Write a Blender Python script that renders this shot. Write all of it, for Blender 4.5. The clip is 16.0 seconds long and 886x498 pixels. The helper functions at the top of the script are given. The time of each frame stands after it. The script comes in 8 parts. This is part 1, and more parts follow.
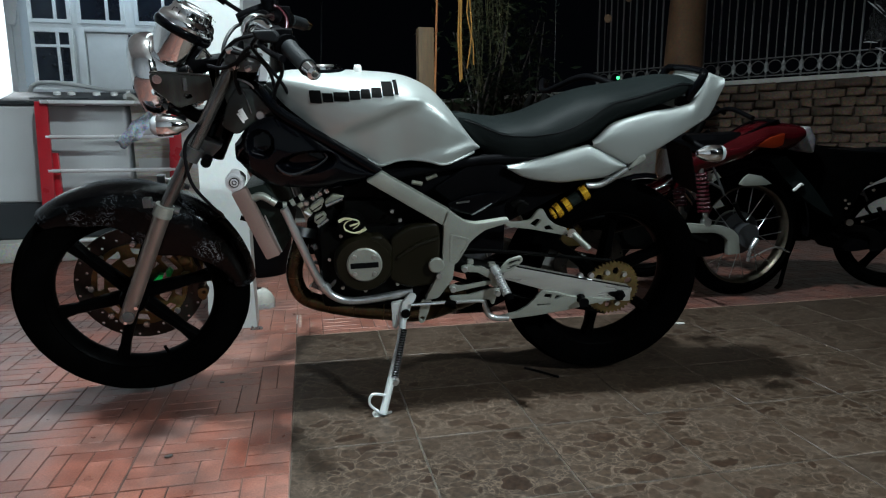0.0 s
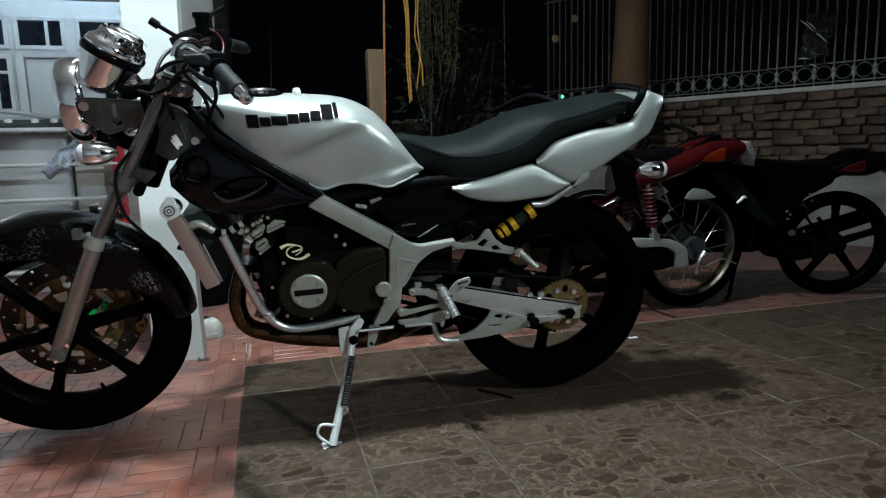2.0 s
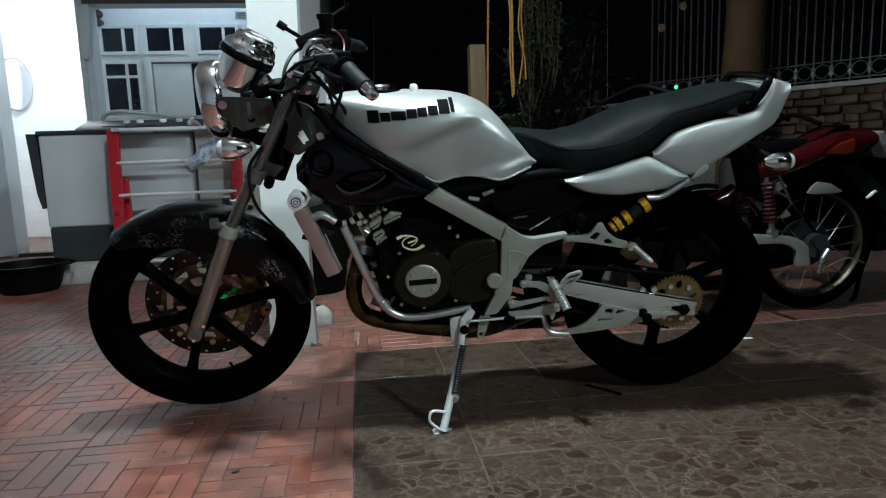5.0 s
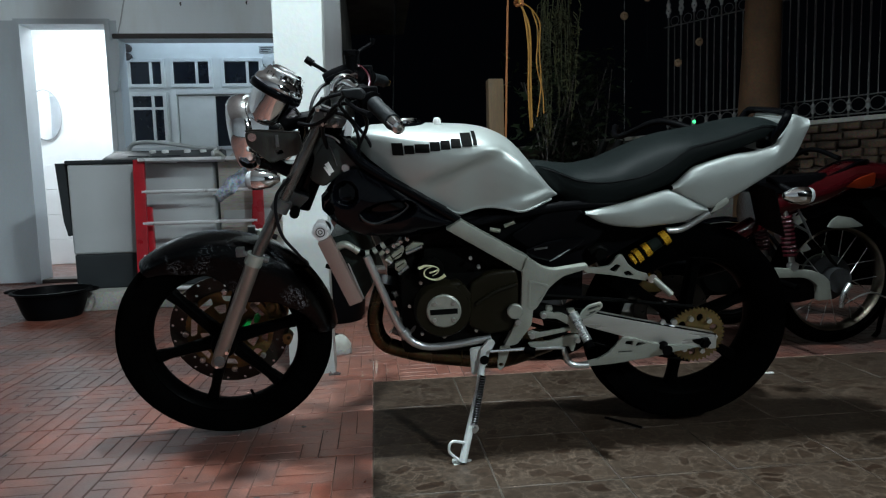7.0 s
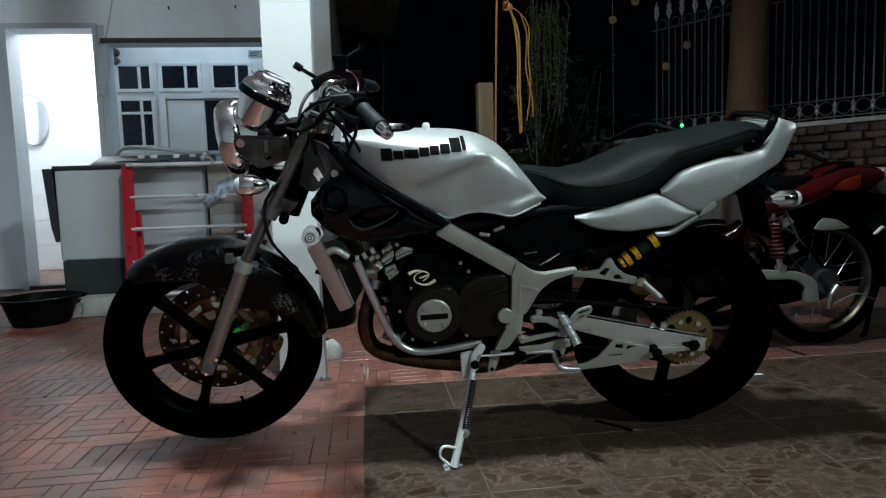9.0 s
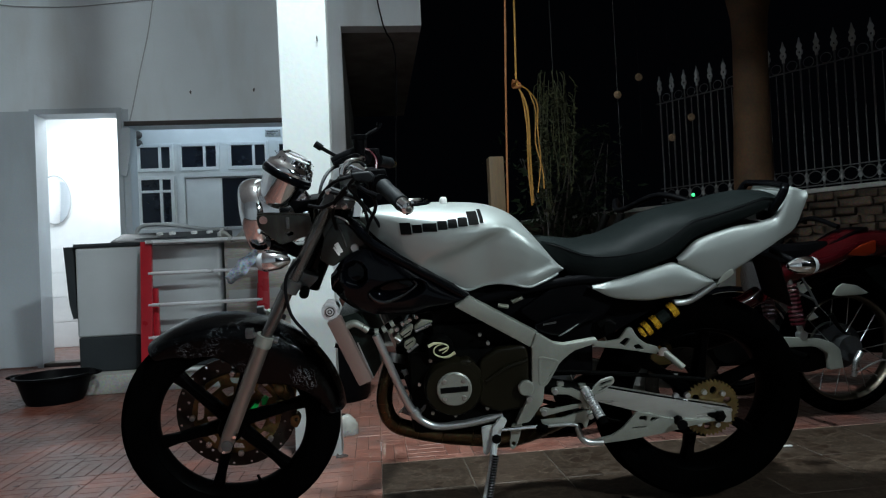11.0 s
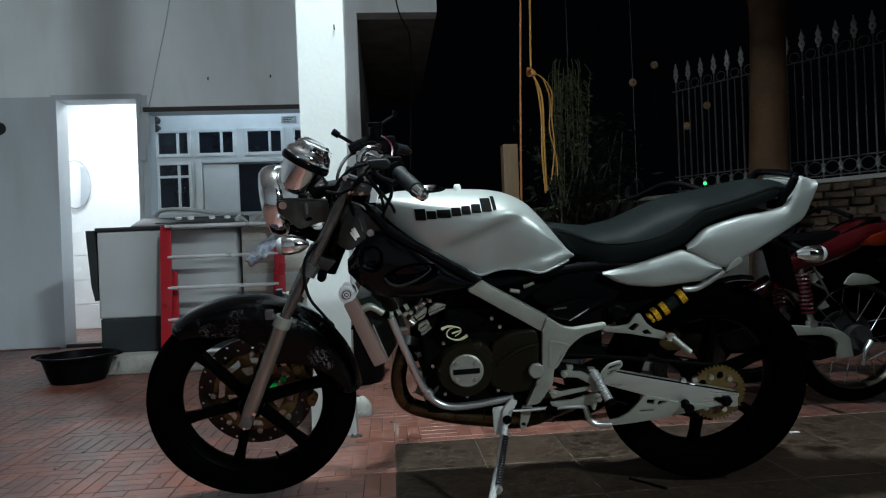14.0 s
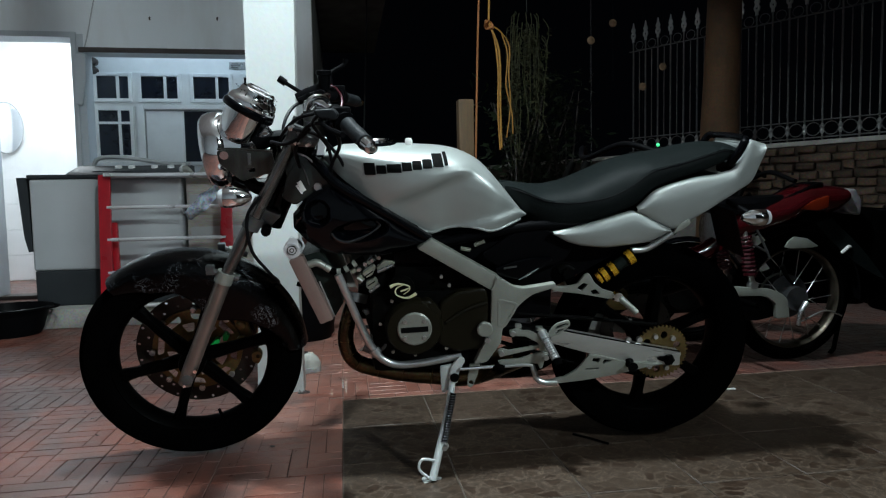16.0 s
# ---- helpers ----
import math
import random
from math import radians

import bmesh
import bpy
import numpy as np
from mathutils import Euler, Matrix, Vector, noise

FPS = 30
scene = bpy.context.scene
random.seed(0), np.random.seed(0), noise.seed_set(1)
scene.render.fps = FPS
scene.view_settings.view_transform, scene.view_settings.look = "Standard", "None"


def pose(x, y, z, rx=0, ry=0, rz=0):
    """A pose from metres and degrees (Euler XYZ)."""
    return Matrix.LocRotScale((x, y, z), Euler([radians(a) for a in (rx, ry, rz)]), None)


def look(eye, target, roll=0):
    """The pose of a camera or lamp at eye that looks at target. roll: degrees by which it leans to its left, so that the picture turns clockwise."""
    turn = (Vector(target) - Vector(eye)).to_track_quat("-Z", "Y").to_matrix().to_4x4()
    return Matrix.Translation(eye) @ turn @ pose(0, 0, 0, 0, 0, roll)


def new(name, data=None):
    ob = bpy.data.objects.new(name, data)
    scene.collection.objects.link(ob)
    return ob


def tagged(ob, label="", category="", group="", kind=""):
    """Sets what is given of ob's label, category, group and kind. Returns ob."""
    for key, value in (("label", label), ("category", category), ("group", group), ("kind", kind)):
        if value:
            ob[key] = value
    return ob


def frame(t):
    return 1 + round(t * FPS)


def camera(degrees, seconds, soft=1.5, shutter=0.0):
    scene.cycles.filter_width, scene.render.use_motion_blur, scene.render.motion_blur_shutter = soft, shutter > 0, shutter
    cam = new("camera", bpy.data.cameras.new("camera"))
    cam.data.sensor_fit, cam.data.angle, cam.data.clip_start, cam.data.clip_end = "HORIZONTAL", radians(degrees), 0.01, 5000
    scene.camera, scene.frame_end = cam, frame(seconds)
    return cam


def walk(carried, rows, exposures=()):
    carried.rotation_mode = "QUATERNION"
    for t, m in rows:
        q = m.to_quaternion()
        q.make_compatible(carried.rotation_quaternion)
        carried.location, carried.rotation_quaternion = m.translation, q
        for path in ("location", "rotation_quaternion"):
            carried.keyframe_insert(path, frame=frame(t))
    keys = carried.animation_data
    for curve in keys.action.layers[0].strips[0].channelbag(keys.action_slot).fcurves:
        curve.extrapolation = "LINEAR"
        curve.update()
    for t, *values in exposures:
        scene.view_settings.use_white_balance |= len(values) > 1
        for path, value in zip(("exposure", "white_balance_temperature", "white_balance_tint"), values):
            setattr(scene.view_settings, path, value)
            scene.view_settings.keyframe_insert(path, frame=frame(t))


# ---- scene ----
cam = camera(70.0, 16.0, 1.2)
PATH = [
    (0, (0.06, -2.196, 0.679), (0.471, -0.269, 0.335), -0.4),
    (0.5, (0.069, -2.2, 0.685), (0.523, -0.275, 0.39), -1.3),
    (1, (0.084, -2.194, 0.683), (0.543, -0.268, 0.398), -1.8),
    (1.5, (0.099, -2.182, 0.681), (0.611, -0.271, 0.389), -1.7),
    (2, (0.103, -2.182, 0.683), (0.633, -0.275, 0.397), -1.6),
    (2.5, (0.096, -2.189, 0.682), (0.567, -0.269, 0.383), -1.5),
    (3, (0.083, -2.189, 0.676), (0.495, -0.255, 0.377), -1.7),
    (3.5, (0.07, -2.186, 0.681), (0.432, -0.243, 0.382), -1.6),
    (4, (0.058, -2.187, 0.68), (0.371, -0.234, 0.386), -2.1),
    (4.5, (0.051, -2.191, 0.679), (0.345, -0.235, 0.378), -2.1),
    (5, (0.046, -2.192, 0.679), (0.298, -0.229, 0.388), -2.0),
    (5.2, (0.041, -2.191, 0.678), (0.284, -0.227, 0.389), -1.9),
    (7.3, (0.027, -2.211, 0.682), (0.237, -0.231, 0.493), -1.6),
    (7.5, (0.028, -2.21, 0.683), (0.245, -0.232, 0.485), -1.8),
    (8, (0.026, -2.2, 0.694), (0.263, -0.224, 0.491), -2.5),
    (8.5, (0.035, -2.213, 0.688), (0.257, -0.234, 0.503), -2.5),
    (8.7, (0.034, -2.212, 0.687), (0.264, -0.235, 0.495), -2.1),
    (10.8, (0.009, -2.208, 0.686), (0.266, -0.225, 0.698), -1.9),
    (11, (0.01, -2.222, 0.691), (0.225, -0.234, 0.73), -2.8),
    (11.5, (0.014, -2.227, 0.695), (0.22, -0.239, 0.788), -3.3),
    (12, (0.011, -2.223, 0.69), (0.226, -0.239, 0.816), -2.4),
    (12.5, (0.012, -2.226, 0.692), (0.168, -0.237, 0.836), -2.9),
    (13, (0.018, -2.217, 0.698), (0.193, -0.231, 0.853), -2.8),
    (13.5, (0.004, -2.252, 0.689), (0.102, -0.258, 0.81), -1.6),
    (14, (0.005, -2.264, 0.687), (0.176, -0.271, 0.687), -2.3),
    (14.5, (0.01, -2.259, 0.69), (0.189, -0.267, 0.641), -2.2),
    (15, (0.015, -2.24, 0.684), (0.312, -0.267, 0.542), -1.4),
    (15.5, (0.018, -2.232, 0.683), (0.333, -0.261, 0.555), -1.0),
    (16, (0.021, -2.229, 0.687), (0.329, -0.258, 0.545), -1.1),
]
EXPOSURES = [(0.0, 0.0), (1.5, 0.02), (5.0, -0.24), (8.0, -0.32), (11.0, -0.39), (13.5, -0.41), (15.0, -0.40), (16.0, -0.38)]
walk(cam, [(t, look(eye, target, roll)) for t, eye, target, roll in PATH], EXPOSURES)

# ---- world and lamps: night, lit by a porch lamp and by two lit rooms ----
world = bpy.data.worlds.new("night")
scene.world = world
world.use_nodes = True
world.node_tree.nodes["Background"].inputs[0].default_value = (0.010, 0.013, 0.020, 1)
world.node_tree.nodes["Background"].inputs[1].default_value = 0.06


def lamp(name, m, size_x, size_y, watts, colour, spread=180):
    data = bpy.data.lights.new(name, "AREA")
    data.shape, data.size, data.size_y, data.energy, data.color = "RECTANGLE", size_x, size_y, watts, colour
    data.spread = radians(spread)
    ob = new(name, data)
    ob.matrix_world = m
    return ob


PORCH = (0.10, -0.80, 3.05)
lamp("porch_lamp_light", pose(PORCH[0], PORCH[1], PORCH[2] - 0.05), 0.15, 0.15, 88, (0.80, 0.95, 1.0), 150)
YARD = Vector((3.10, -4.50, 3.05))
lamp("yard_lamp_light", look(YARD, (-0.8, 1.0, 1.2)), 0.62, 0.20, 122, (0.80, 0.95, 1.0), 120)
lamp("bathroom_light", pose(-2.48, 3.95, 2.38), 0.5, 0.5, 40, (0.84, 0.94, 1.0))
lamp("passage_light", pose(-1.25, 3.48, 2.36), 1.2, 0.12, 4.8, (0.62, 0.82, 1.0))


# ---- materials ----
def material(name, colour, rough=0.5, metal=0.0, vary=0.15, scale=12.0, fine=180.0, bump=0.1, coat=0.0, tint=None, spread=0.12, stretch=(1, 1, 1), spec=0.5):
    """A surface with two scales of colour change, uneven gloss and a fine relief."""
    m = bpy.data.materials.new(name)
    m.use_nodes = True
    nt = m.node_tree
    n, link = nt.nodes, nt.links.new
    b = n["Principled BSDF"]
    co = n.new("ShaderNodeTexCoord")
    mp = n.new("ShaderNodeMapping")
    mp.inputs["Scale"].default_value = stretch
    link(co.outputs["Object"], mp.inputs[0])
    big, small = n.new("ShaderNodeTexNoise"), n.new("ShaderNodeTexNoise")
    for node, sc, det in ((big, scale, 6), (small, fine, 3)):
        node.inputs["Scale"].default_value, node.inputs["Detail"].default_value = sc, det
        link(mp.outputs[0], node.inputs["Vector"])
    ramp = n.new("ShaderNodeValToRGB")
    dark = [c * (1 - vary) for c in colour]
    light = list(tint) if tint else [min(1.0, c * (1 + vary)) for c in colour]
    ramp.color_ramp.elements[0].position, ramp.color_ramp.elements[1].position = 0.32, 0.70
    ramp.color_ramp.elements[0].color, ramp.color_ramp.elements[1].color = (*dark, 1), (*light, 1)
    link(big.outputs[0], ramp.inputs[0])
    mix = n.new("ShaderNodeMix")
    mix.data_type, mix.blend_type = "RGBA", "OVERLAY"
    mix.inputs[0].default_value = min(1.0, vary * 1.6)
    link(ramp.outputs[0], mix.inputs[6]), link(small.outputs[1], mix.inputs[7])
    link(mix.outputs[2], b.inputs["Base Color"])
    rr = n.new("ShaderNodeMapRange")
    rr.inputs["To Min"].default_value, rr.inputs["To Max"].default_value = max(0.02, rough - spread), min(1.0, rough + spread)
    link(big.outputs[0], rr.inputs[0]), link(rr.outputs[0], b.inputs["Roughness"])
    b.inputs["Metallic"].default_value, b.inputs["Coat Weight"].default_value = metal, coat
    b.inputs["Coat Roughness"].default_value = 0.06
    b.inputs["Specular IOR Level"].default_value = spec
    if bump:
        bp = n.new("ShaderNodeBump")
        bp.inputs["Strength"].default_value, bp.inputs["Distance"].default_value = bump, 0.002
        link(small.outputs[0], bp.inputs["Height"]), link(bp.outputs[0], b.inputs["Normal"])
    return m


def glow(name, colour, strength):
    m = bpy.data.materials.new(name)
    m.use_nodes = True
    b = m.node_tree.nodes["Principled BSDF"]
    b.inputs["Base Color"].default_value = (*colour, 1)
    b.inputs["Emission Color"].default_value, b.inputs["Emission Strength"].default_value = (*colour, 1), strength
    return m


def noise(n, link, vector, scale, detail, low, high, distortion=0.0):
    """A noise field stretched to 0..1 between two of its values."""
    t, r = n.new("ShaderNodeTexNoise"), n.new("ShaderNodeMapRange")
    t.inputs["Scale"].default_value, t.inputs["Detail"].default_value, t.inputs["Distortion"].default_value = scale, detail, distortion
    r.inputs["From Min"].default_value, r.inputs["From Max"].default_value = low, high
    link(vector, t.inputs["Vector"]), link(t.outputs[0], r.inputs[0])
    return r.outputs[0]


def blend(n, link, factor, a, b, mode="MIX"):
    """Mixes two colours, each a socket or a plain colour."""
    m = n.new("ShaderNodeMix")
    m.data_type, m.blend_type = "RGBA", mode
    for value, slot in ((factor, 0), (a, 6), (b, 7)):
        if isinstance(value, (int, float)):
            m.inputs[slot].default_value = value
        elif isinstance(value, tuple):
            m.inputs[slot].default_value = (*value, 1)
        else:
            link(value, m.inputs[slot])
    return m.outputs[2]


def times(n, link, a, b):
    m = n.new("ShaderNodeMath")
    m.operation = "MULTIPLY"
    for value, slot in ((a, 0), (b, 1)):
        if isinstance(value, (int, float)):
            m.inputs[slot].default_value = value
        else:
            link(value, m.inputs[slot])
    return m.outputs[0]


def brick_tile(name):
    """Worn terracotta: red where it is clean, dull mauve-grey where dust is trodden in, with dark stains and scratches."""
    m = material(name, (0.20, 0.07, 0.045), 0.42, 0, 0.25, 9, 160, 0.3, spread=0.16)
    nt = m.node_tree
    n, link = nt.nodes, nt.links.new
    b = n["Principled BSDF"]
    pos = n.new("ShaderNodeNewGeometry")
    p = pos.outputs["Position"]
    info = n.new("ShaderNodeObjectInfo")
    add, frac = n.new("ShaderNodeMath"), n.new("ShaderNodeMath")
    add.operation, frac.operation = "ADD", "FRACT"
    link(info.outputs["Random"], add.inputs[0]), link(pos.outputs["Random Per Island"], add.inputs[1]), link(add.outputs[0], frac.inputs[0])
    base = blend(n, link, frac.outputs[0], (0.150, 0.040, 0.024), (0.250, 0.098, 0.070))
    dust = noise(n, link, p, 2.1, 9, 0.34, 0.58, 1.2)
    # pale dust by the corner of the dark tiles, browner towards the house door
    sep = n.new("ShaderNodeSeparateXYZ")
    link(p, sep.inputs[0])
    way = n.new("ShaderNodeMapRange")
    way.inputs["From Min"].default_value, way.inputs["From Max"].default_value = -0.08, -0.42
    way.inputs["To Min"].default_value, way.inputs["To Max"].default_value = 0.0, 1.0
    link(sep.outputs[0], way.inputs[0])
    # shade under the parked machines, put into the brick colour
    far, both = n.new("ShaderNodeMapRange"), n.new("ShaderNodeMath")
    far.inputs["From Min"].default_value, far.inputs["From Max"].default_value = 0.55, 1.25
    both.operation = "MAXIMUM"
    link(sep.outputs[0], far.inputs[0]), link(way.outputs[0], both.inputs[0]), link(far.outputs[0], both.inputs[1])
    dust_and_shade = blend(n, link, both.outputs[0], (0.290, 0.135, 0.103), (0.100, 0.054, 0.047))
    base = blend(n, link, times(n, link, dust, 0.85), base, dust_and_shade)
    dirt = noise(n, link, p, 4.2, 7, 0.48, 0.66, 0.9)
    base = blend(n, link, times(n, link, dirt, 0.66), base, (0.0757, 0.0533, 0.0484))
    cloud = noise(n, link, p, 19, 6, 0.30, 0.70, 0.3)
    base = blend(n, link, 0.42, base, blend(n, link, cloud, (0.25, 0.25, 0.25), (0.78, 0.78, 0.78)), "OVERLAY")
    grain = noise(n, link, p, 260, 5, 0.30, 0.70)
    base = blend(n, link, 0.42, base, blend(n, link, grain, (0.2, 0.2, 0.2), (0.8, 0.8, 0.8)), "OVERLAY")
    link(base, b.inputs["Base Color"])
    gloss = n.new("ShaderNodeMapRange")
    gloss.inputs["To Min"].default_value, gloss.inputs["To Max"].default_value = 0.27, 0.48
    link(cloud, gloss.inputs[0]), link(gloss.outputs[0], b.inputs["Roughness"])
    b.inputs["Specular IOR Level"].default_value = 0.5
    return m


def joint_mortar(name):
    """Joints: black with dirt in some places, pale cement in others."""
    m = material(name, (0.10, 0.055, 0.042), 0.9, 0, 0.3, 20, 200, 0.5)
    n, link = m.node_tree.nodes, m.node_tree.links.new
    pos = n.new("ShaderNodeNewGeometry")
    pale = noise(n, link, pos.outputs["Position"], 2.2, 6, 0.34, 0.54)
    sep, near = n.new("ShaderNodeSeparateXYZ"), n.new("ShaderNodeMapRange")
    near.inputs["From Min"].default_value, near.inputs["From Max"].default_value = -0.46, -0.16
    near.inputs["To Min"].default_value = 0.12
    link(pos.outputs["Position"], sep.inputs[0]), link(sep.outputs[0], near.inputs[0])
    # joints lose their pale tone there too, as painted shade
    far = n.new("ShaderNodeMapRange")
    far.inputs["From Min"].default_value, far.inputs["From Max"].default_value = 1.25, 0.55
    link(sep.outputs[0], far.inputs[0])
    link(blend(n, link, times(n, link, times(n, link, pale, far.outputs[0]), near.outputs[0]), (0.024, 0.014, 0.012), (0.220, 0.122, 0.095)), n["Principled BSDF"].inputs["Base Color"])
    return m


def pebble_tile(name):
    """Dark brown ceramic printed with darker oval stones, thin pale outlines and crumbs between them."""
    m = material(name, (0.05, 0.045, 0.035), 0.45, 0, 0.25, 14, 200, 0.2, spread=0.14)
    nt = m.node_tree
    n, link = nt.nodes, nt.links.new
    b = n["Principled BSDF"]
    pos = n.new("ShaderNodeNewGeometry")
    p = pos.outputs["Position"]
    warp = n.new("ShaderNodeTexNoise")
    warp.inputs["Scale"].default_value, warp.inputs["Detail"].default_value = 14, 3
    link(p, warp.inputs["Vector"])
    bent = blend(n, link, 0.034, p, warp.outputs[1], "LINEAR_LIGHT")
    mp = n.new("ShaderNodeMapping")
    mp.inputs["Rotation"].default_value, mp.inputs["Scale"].default_value = (0, 0, 0.25), (1, 1.30, 0.01)
    link(bent, mp.inputs[0])
    stone, rim = n.new("ShaderNodeTexVoronoi"), n.new("ShaderNodeTexVoronoi")
    rim.feature = "DISTANCE_TO_EDGE"
    for v in (stone, rim):
        v.inputs["Scale"].default_value = 20.5
        link(mp.outputs[0], v.inputs["Vector"])
    crumb = n.new("ShaderNodeTexVoronoi")
    crumb.feature = "DISTANCE_TO_EDGE"
    crumb.inputs["Scale"].default_value = 66
    link(bent, crumb.inputs["Vector"])
    sep = n.new("ShaderNodeSeparateColor")
    link(stone.outputs["Color"], sep.inputs[0])
    # how far the stone reaches to its cell's edge differs from stone to stone
    near = n.new("ShaderNodeMath")
    near.operation = "SUBTRACT"
    inset = n.new("ShaderNodeMapRange")
    inset.inputs["To Min"].default_value, inset.inputs["To Max"].default_value = -0.01, 0.13
    link(sep.outputs[1], inset.inputs[0])
    # the corners of a cell are worn round
    wear, least = n.new("ShaderNodeMath"), n.new("ShaderNodeMath")
    wear.operation, least.operation = "MULTIPLY_ADD", "SMOOTH_MIN"
    wear.inputs[1].default_value, wear.inputs[2].default_value, least.inputs[2].default_value = -0.9, 0.64, 0.05
    link(stone.outputs["Distance"], wear.inputs[0])
    link(rim.outputs["Distance"], least.inputs[0]), link(wear.outputs[0], least.inputs[1])
    link(least.outputs[0], near.inputs[0]), link(inset.outputs[0], near.inputs[1])
    ramp = n.new("ShaderNodeValToRGB")
    e = ramp.color_ramp.elements
    ramp.color_ramp.interpolation = "EASE"
    e[0].position, e[0].color = 0.480, (0, 0, 0, 1)
    e[1].position, e[1].color = 0.550, (1, 1, 1, 1)
    half = n.new("ShaderNodeMath")
    half.operation = "ADD"
    half.inputs[1].default_value = 0.5
    link(near.outputs[0], half.inputs[0]), link(half.outputs[0], ramp.inputs[0])
    line = n.new("ShaderNodeValToRGB")
    f = line.color_ramp.elements
    f[0].position, f[0].color = 0.440, (0, 0, 0, 1)
    f[1].position, f[1].color = 0.520, (0, 0, 0, 1)
    f.new(0.482).color = (1, 1, 1, 1)
    link(half.outputs[0], line.inputs[0])
    cr = n.new("ShaderNodeMapRange")
    cr.inputs["From Min"].default_value, cr.inputs["From Max"].default_value = 0.11, 0.0
    link(crumb.outputs["Distance"], cr.inputs[0])
    ground = blend(n, link, times(n, link, cr.outputs[0], noise(n, link, p, 17, 4, 0.40, 0.62)), (0.0441, 0.0301, 0.021), (0.114, 0.0826, 0.0602))
    tone = n.new("ShaderNodeMapRange")
    tone.inputs["From Min"].default_value, tone.inputs["From Max"].default_value = 0.10, 0.50
    link(sep.outputs[0], tone.inputs[0])
    colour = blend(n, link, tone.outputs[0], (0.0251, 0.0136, 0.0082), (0.0414, 0.0268, 0.0178))
    base = blend(n, link, ramp.outputs[0], ground, colour)
    base = blend(n, link, times(n, link, line.outputs[0], noise(n, link, p, 8, 3, 0.22, 0.56)), base, (0.0897, 0.0651, 0.0476))
    base = blend(n, link, 0.75, base, blend(n, link, noise(n, link, p, 70, 7, 0.3, 0.7), (0.2, 0.2, 0.2), (0.8, 0.8, 0.8)), "OVERLAY")
    base = blend(n, link, times(n, link, noise(n, link, p, 3.2, 6, 0.48, 0.74), 0.4), base, (0.073, 0.0511, 0.0378))
    link(base, b.inputs["Base Color"])
    bp = n.new("ShaderNodeBump")
    bp.inputs["Strength"].default_value, bp.inputs["Distance"].default_value = 0.35, 0.002
    link(rim.outputs["Distance"], bp.inputs["Height"]), link(bp.outputs[0], b.inputs["Normal"])
    b.inputs["Specular IOR Level"].default_value = 0.35
    return m


def marbled_black(name):
    """Black lacquer over bright metal flakes that lie in crinkled streaks."""
    m = material(name, (0.003, 0.003, 0.0035), 0.13, 0, 0.2, 20, 120, 0.0, coat=0.0, spread=0.05, spec=0.16)
    n, link = m.node_tree.nodes, m.node_tree.links.new
    b = n["Principled BSDF"]
    co = n.new("ShaderNodeTexCoord")
    p = co.outputs["Object"]
    noi = n.new("ShaderNodeTexNoise")
    noi.inputs["Scale"].default_value, noi.inputs["Detail"].default_value, noi.inputs["Distortion"].default_value = 30, 8, 3.6
    link(p, noi.inputs["Vector"])
    ramp = n.new("ShaderNodeValToRGB")
    e = ramp.color_ramp.elements
    e[0].position, e[0].color = 0.490, (0, 0, 0, 1)
    e[1].position, e[1].color = 0.520, (0, 0, 0, 1)
    e.new(0.505).color = (1, 1, 1, 1)
    link(noi.outputs[0], ramp.inputs[0])
    flake = times(n, link, ramp.outputs[0], noise(n, link, p, 13, 5, 0.51, 0.68))
    link(blend(n, link, flake, (0.0004, 0.0004, 0.0006), (0.40, 0.45, 0.50)), b.inputs["Base Color"])
    link(flake, b.inputs["Metallic"])
    rough = n.new("ShaderNodeMapRange")
    rough.inputs["To Min"].default_value, rough.inputs["To Max"].default_value = 0.16, 0.42
    link(flake, rough.inputs[0]), link(rough.outputs[0], b.inputs["Roughness"])
    bp = n.new("ShaderNodeBump")
    bp.inputs["Strength"].default_value, bp.inputs["Distance"].default_value = 0.5, 0.002
    link(noi.outputs[0], bp.inputs["Height"]), link(bp.outputs[0], b.inputs["Normal"])
    return m


def painted_wall(name, colour, stain):
    """Old emulsion on plaster, with broad stains and drips."""
    m = material(name, colour, 0.75, 0, 0.06, 1.3, 60, 0.25, tint=[c * 1.05 for c in colour])
    nt = m.node_tree
    n, link = nt.nodes, nt.links.new
    b = n["Principled BSDF"]
    pos = n.new("ShaderNodeNewGeometry")
    mp = n.new("ShaderNodeMapping")
    mp.inputs["Scale"].default_value = (2.2, 2.2, 0.55)
    link(pos.outputs["Position"], mp.inputs[0])
    noi = n.new("ShaderNodeTexNoise")
    noi.inputs["Scale"].default_value, noi.inputs["Detail"].default_value = 1.6, 8
    link(mp.outputs[0], noi.inputs["Vector"])
    ramp = n.new("ShaderNodeValToRGB")
    ramp.color_ramp.elements[0].position, ramp.color_ramp.elements[1].position = 0.5, 0.82
    ramp.color_ramp.elements[0].color, ramp.color_ramp.elements[1].color = (0, 0, 0, 1), (0.7, 0.7, 0.7, 1)
    link(noi.outputs[0], ramp.inputs[0])
    old = b.inputs["Base Color"].links[0].from_socket
    mix = n.new("ShaderNodeMix")
    mix.data_type = "RGBA"
    mix.inputs[7].default_value = (*stain, 1)
    link(ramp.outputs[0], mix.inputs[0]), link(old, mix.inputs[6])
    link(mix.outputs[2], b.inputs["Base Color"])
    return m


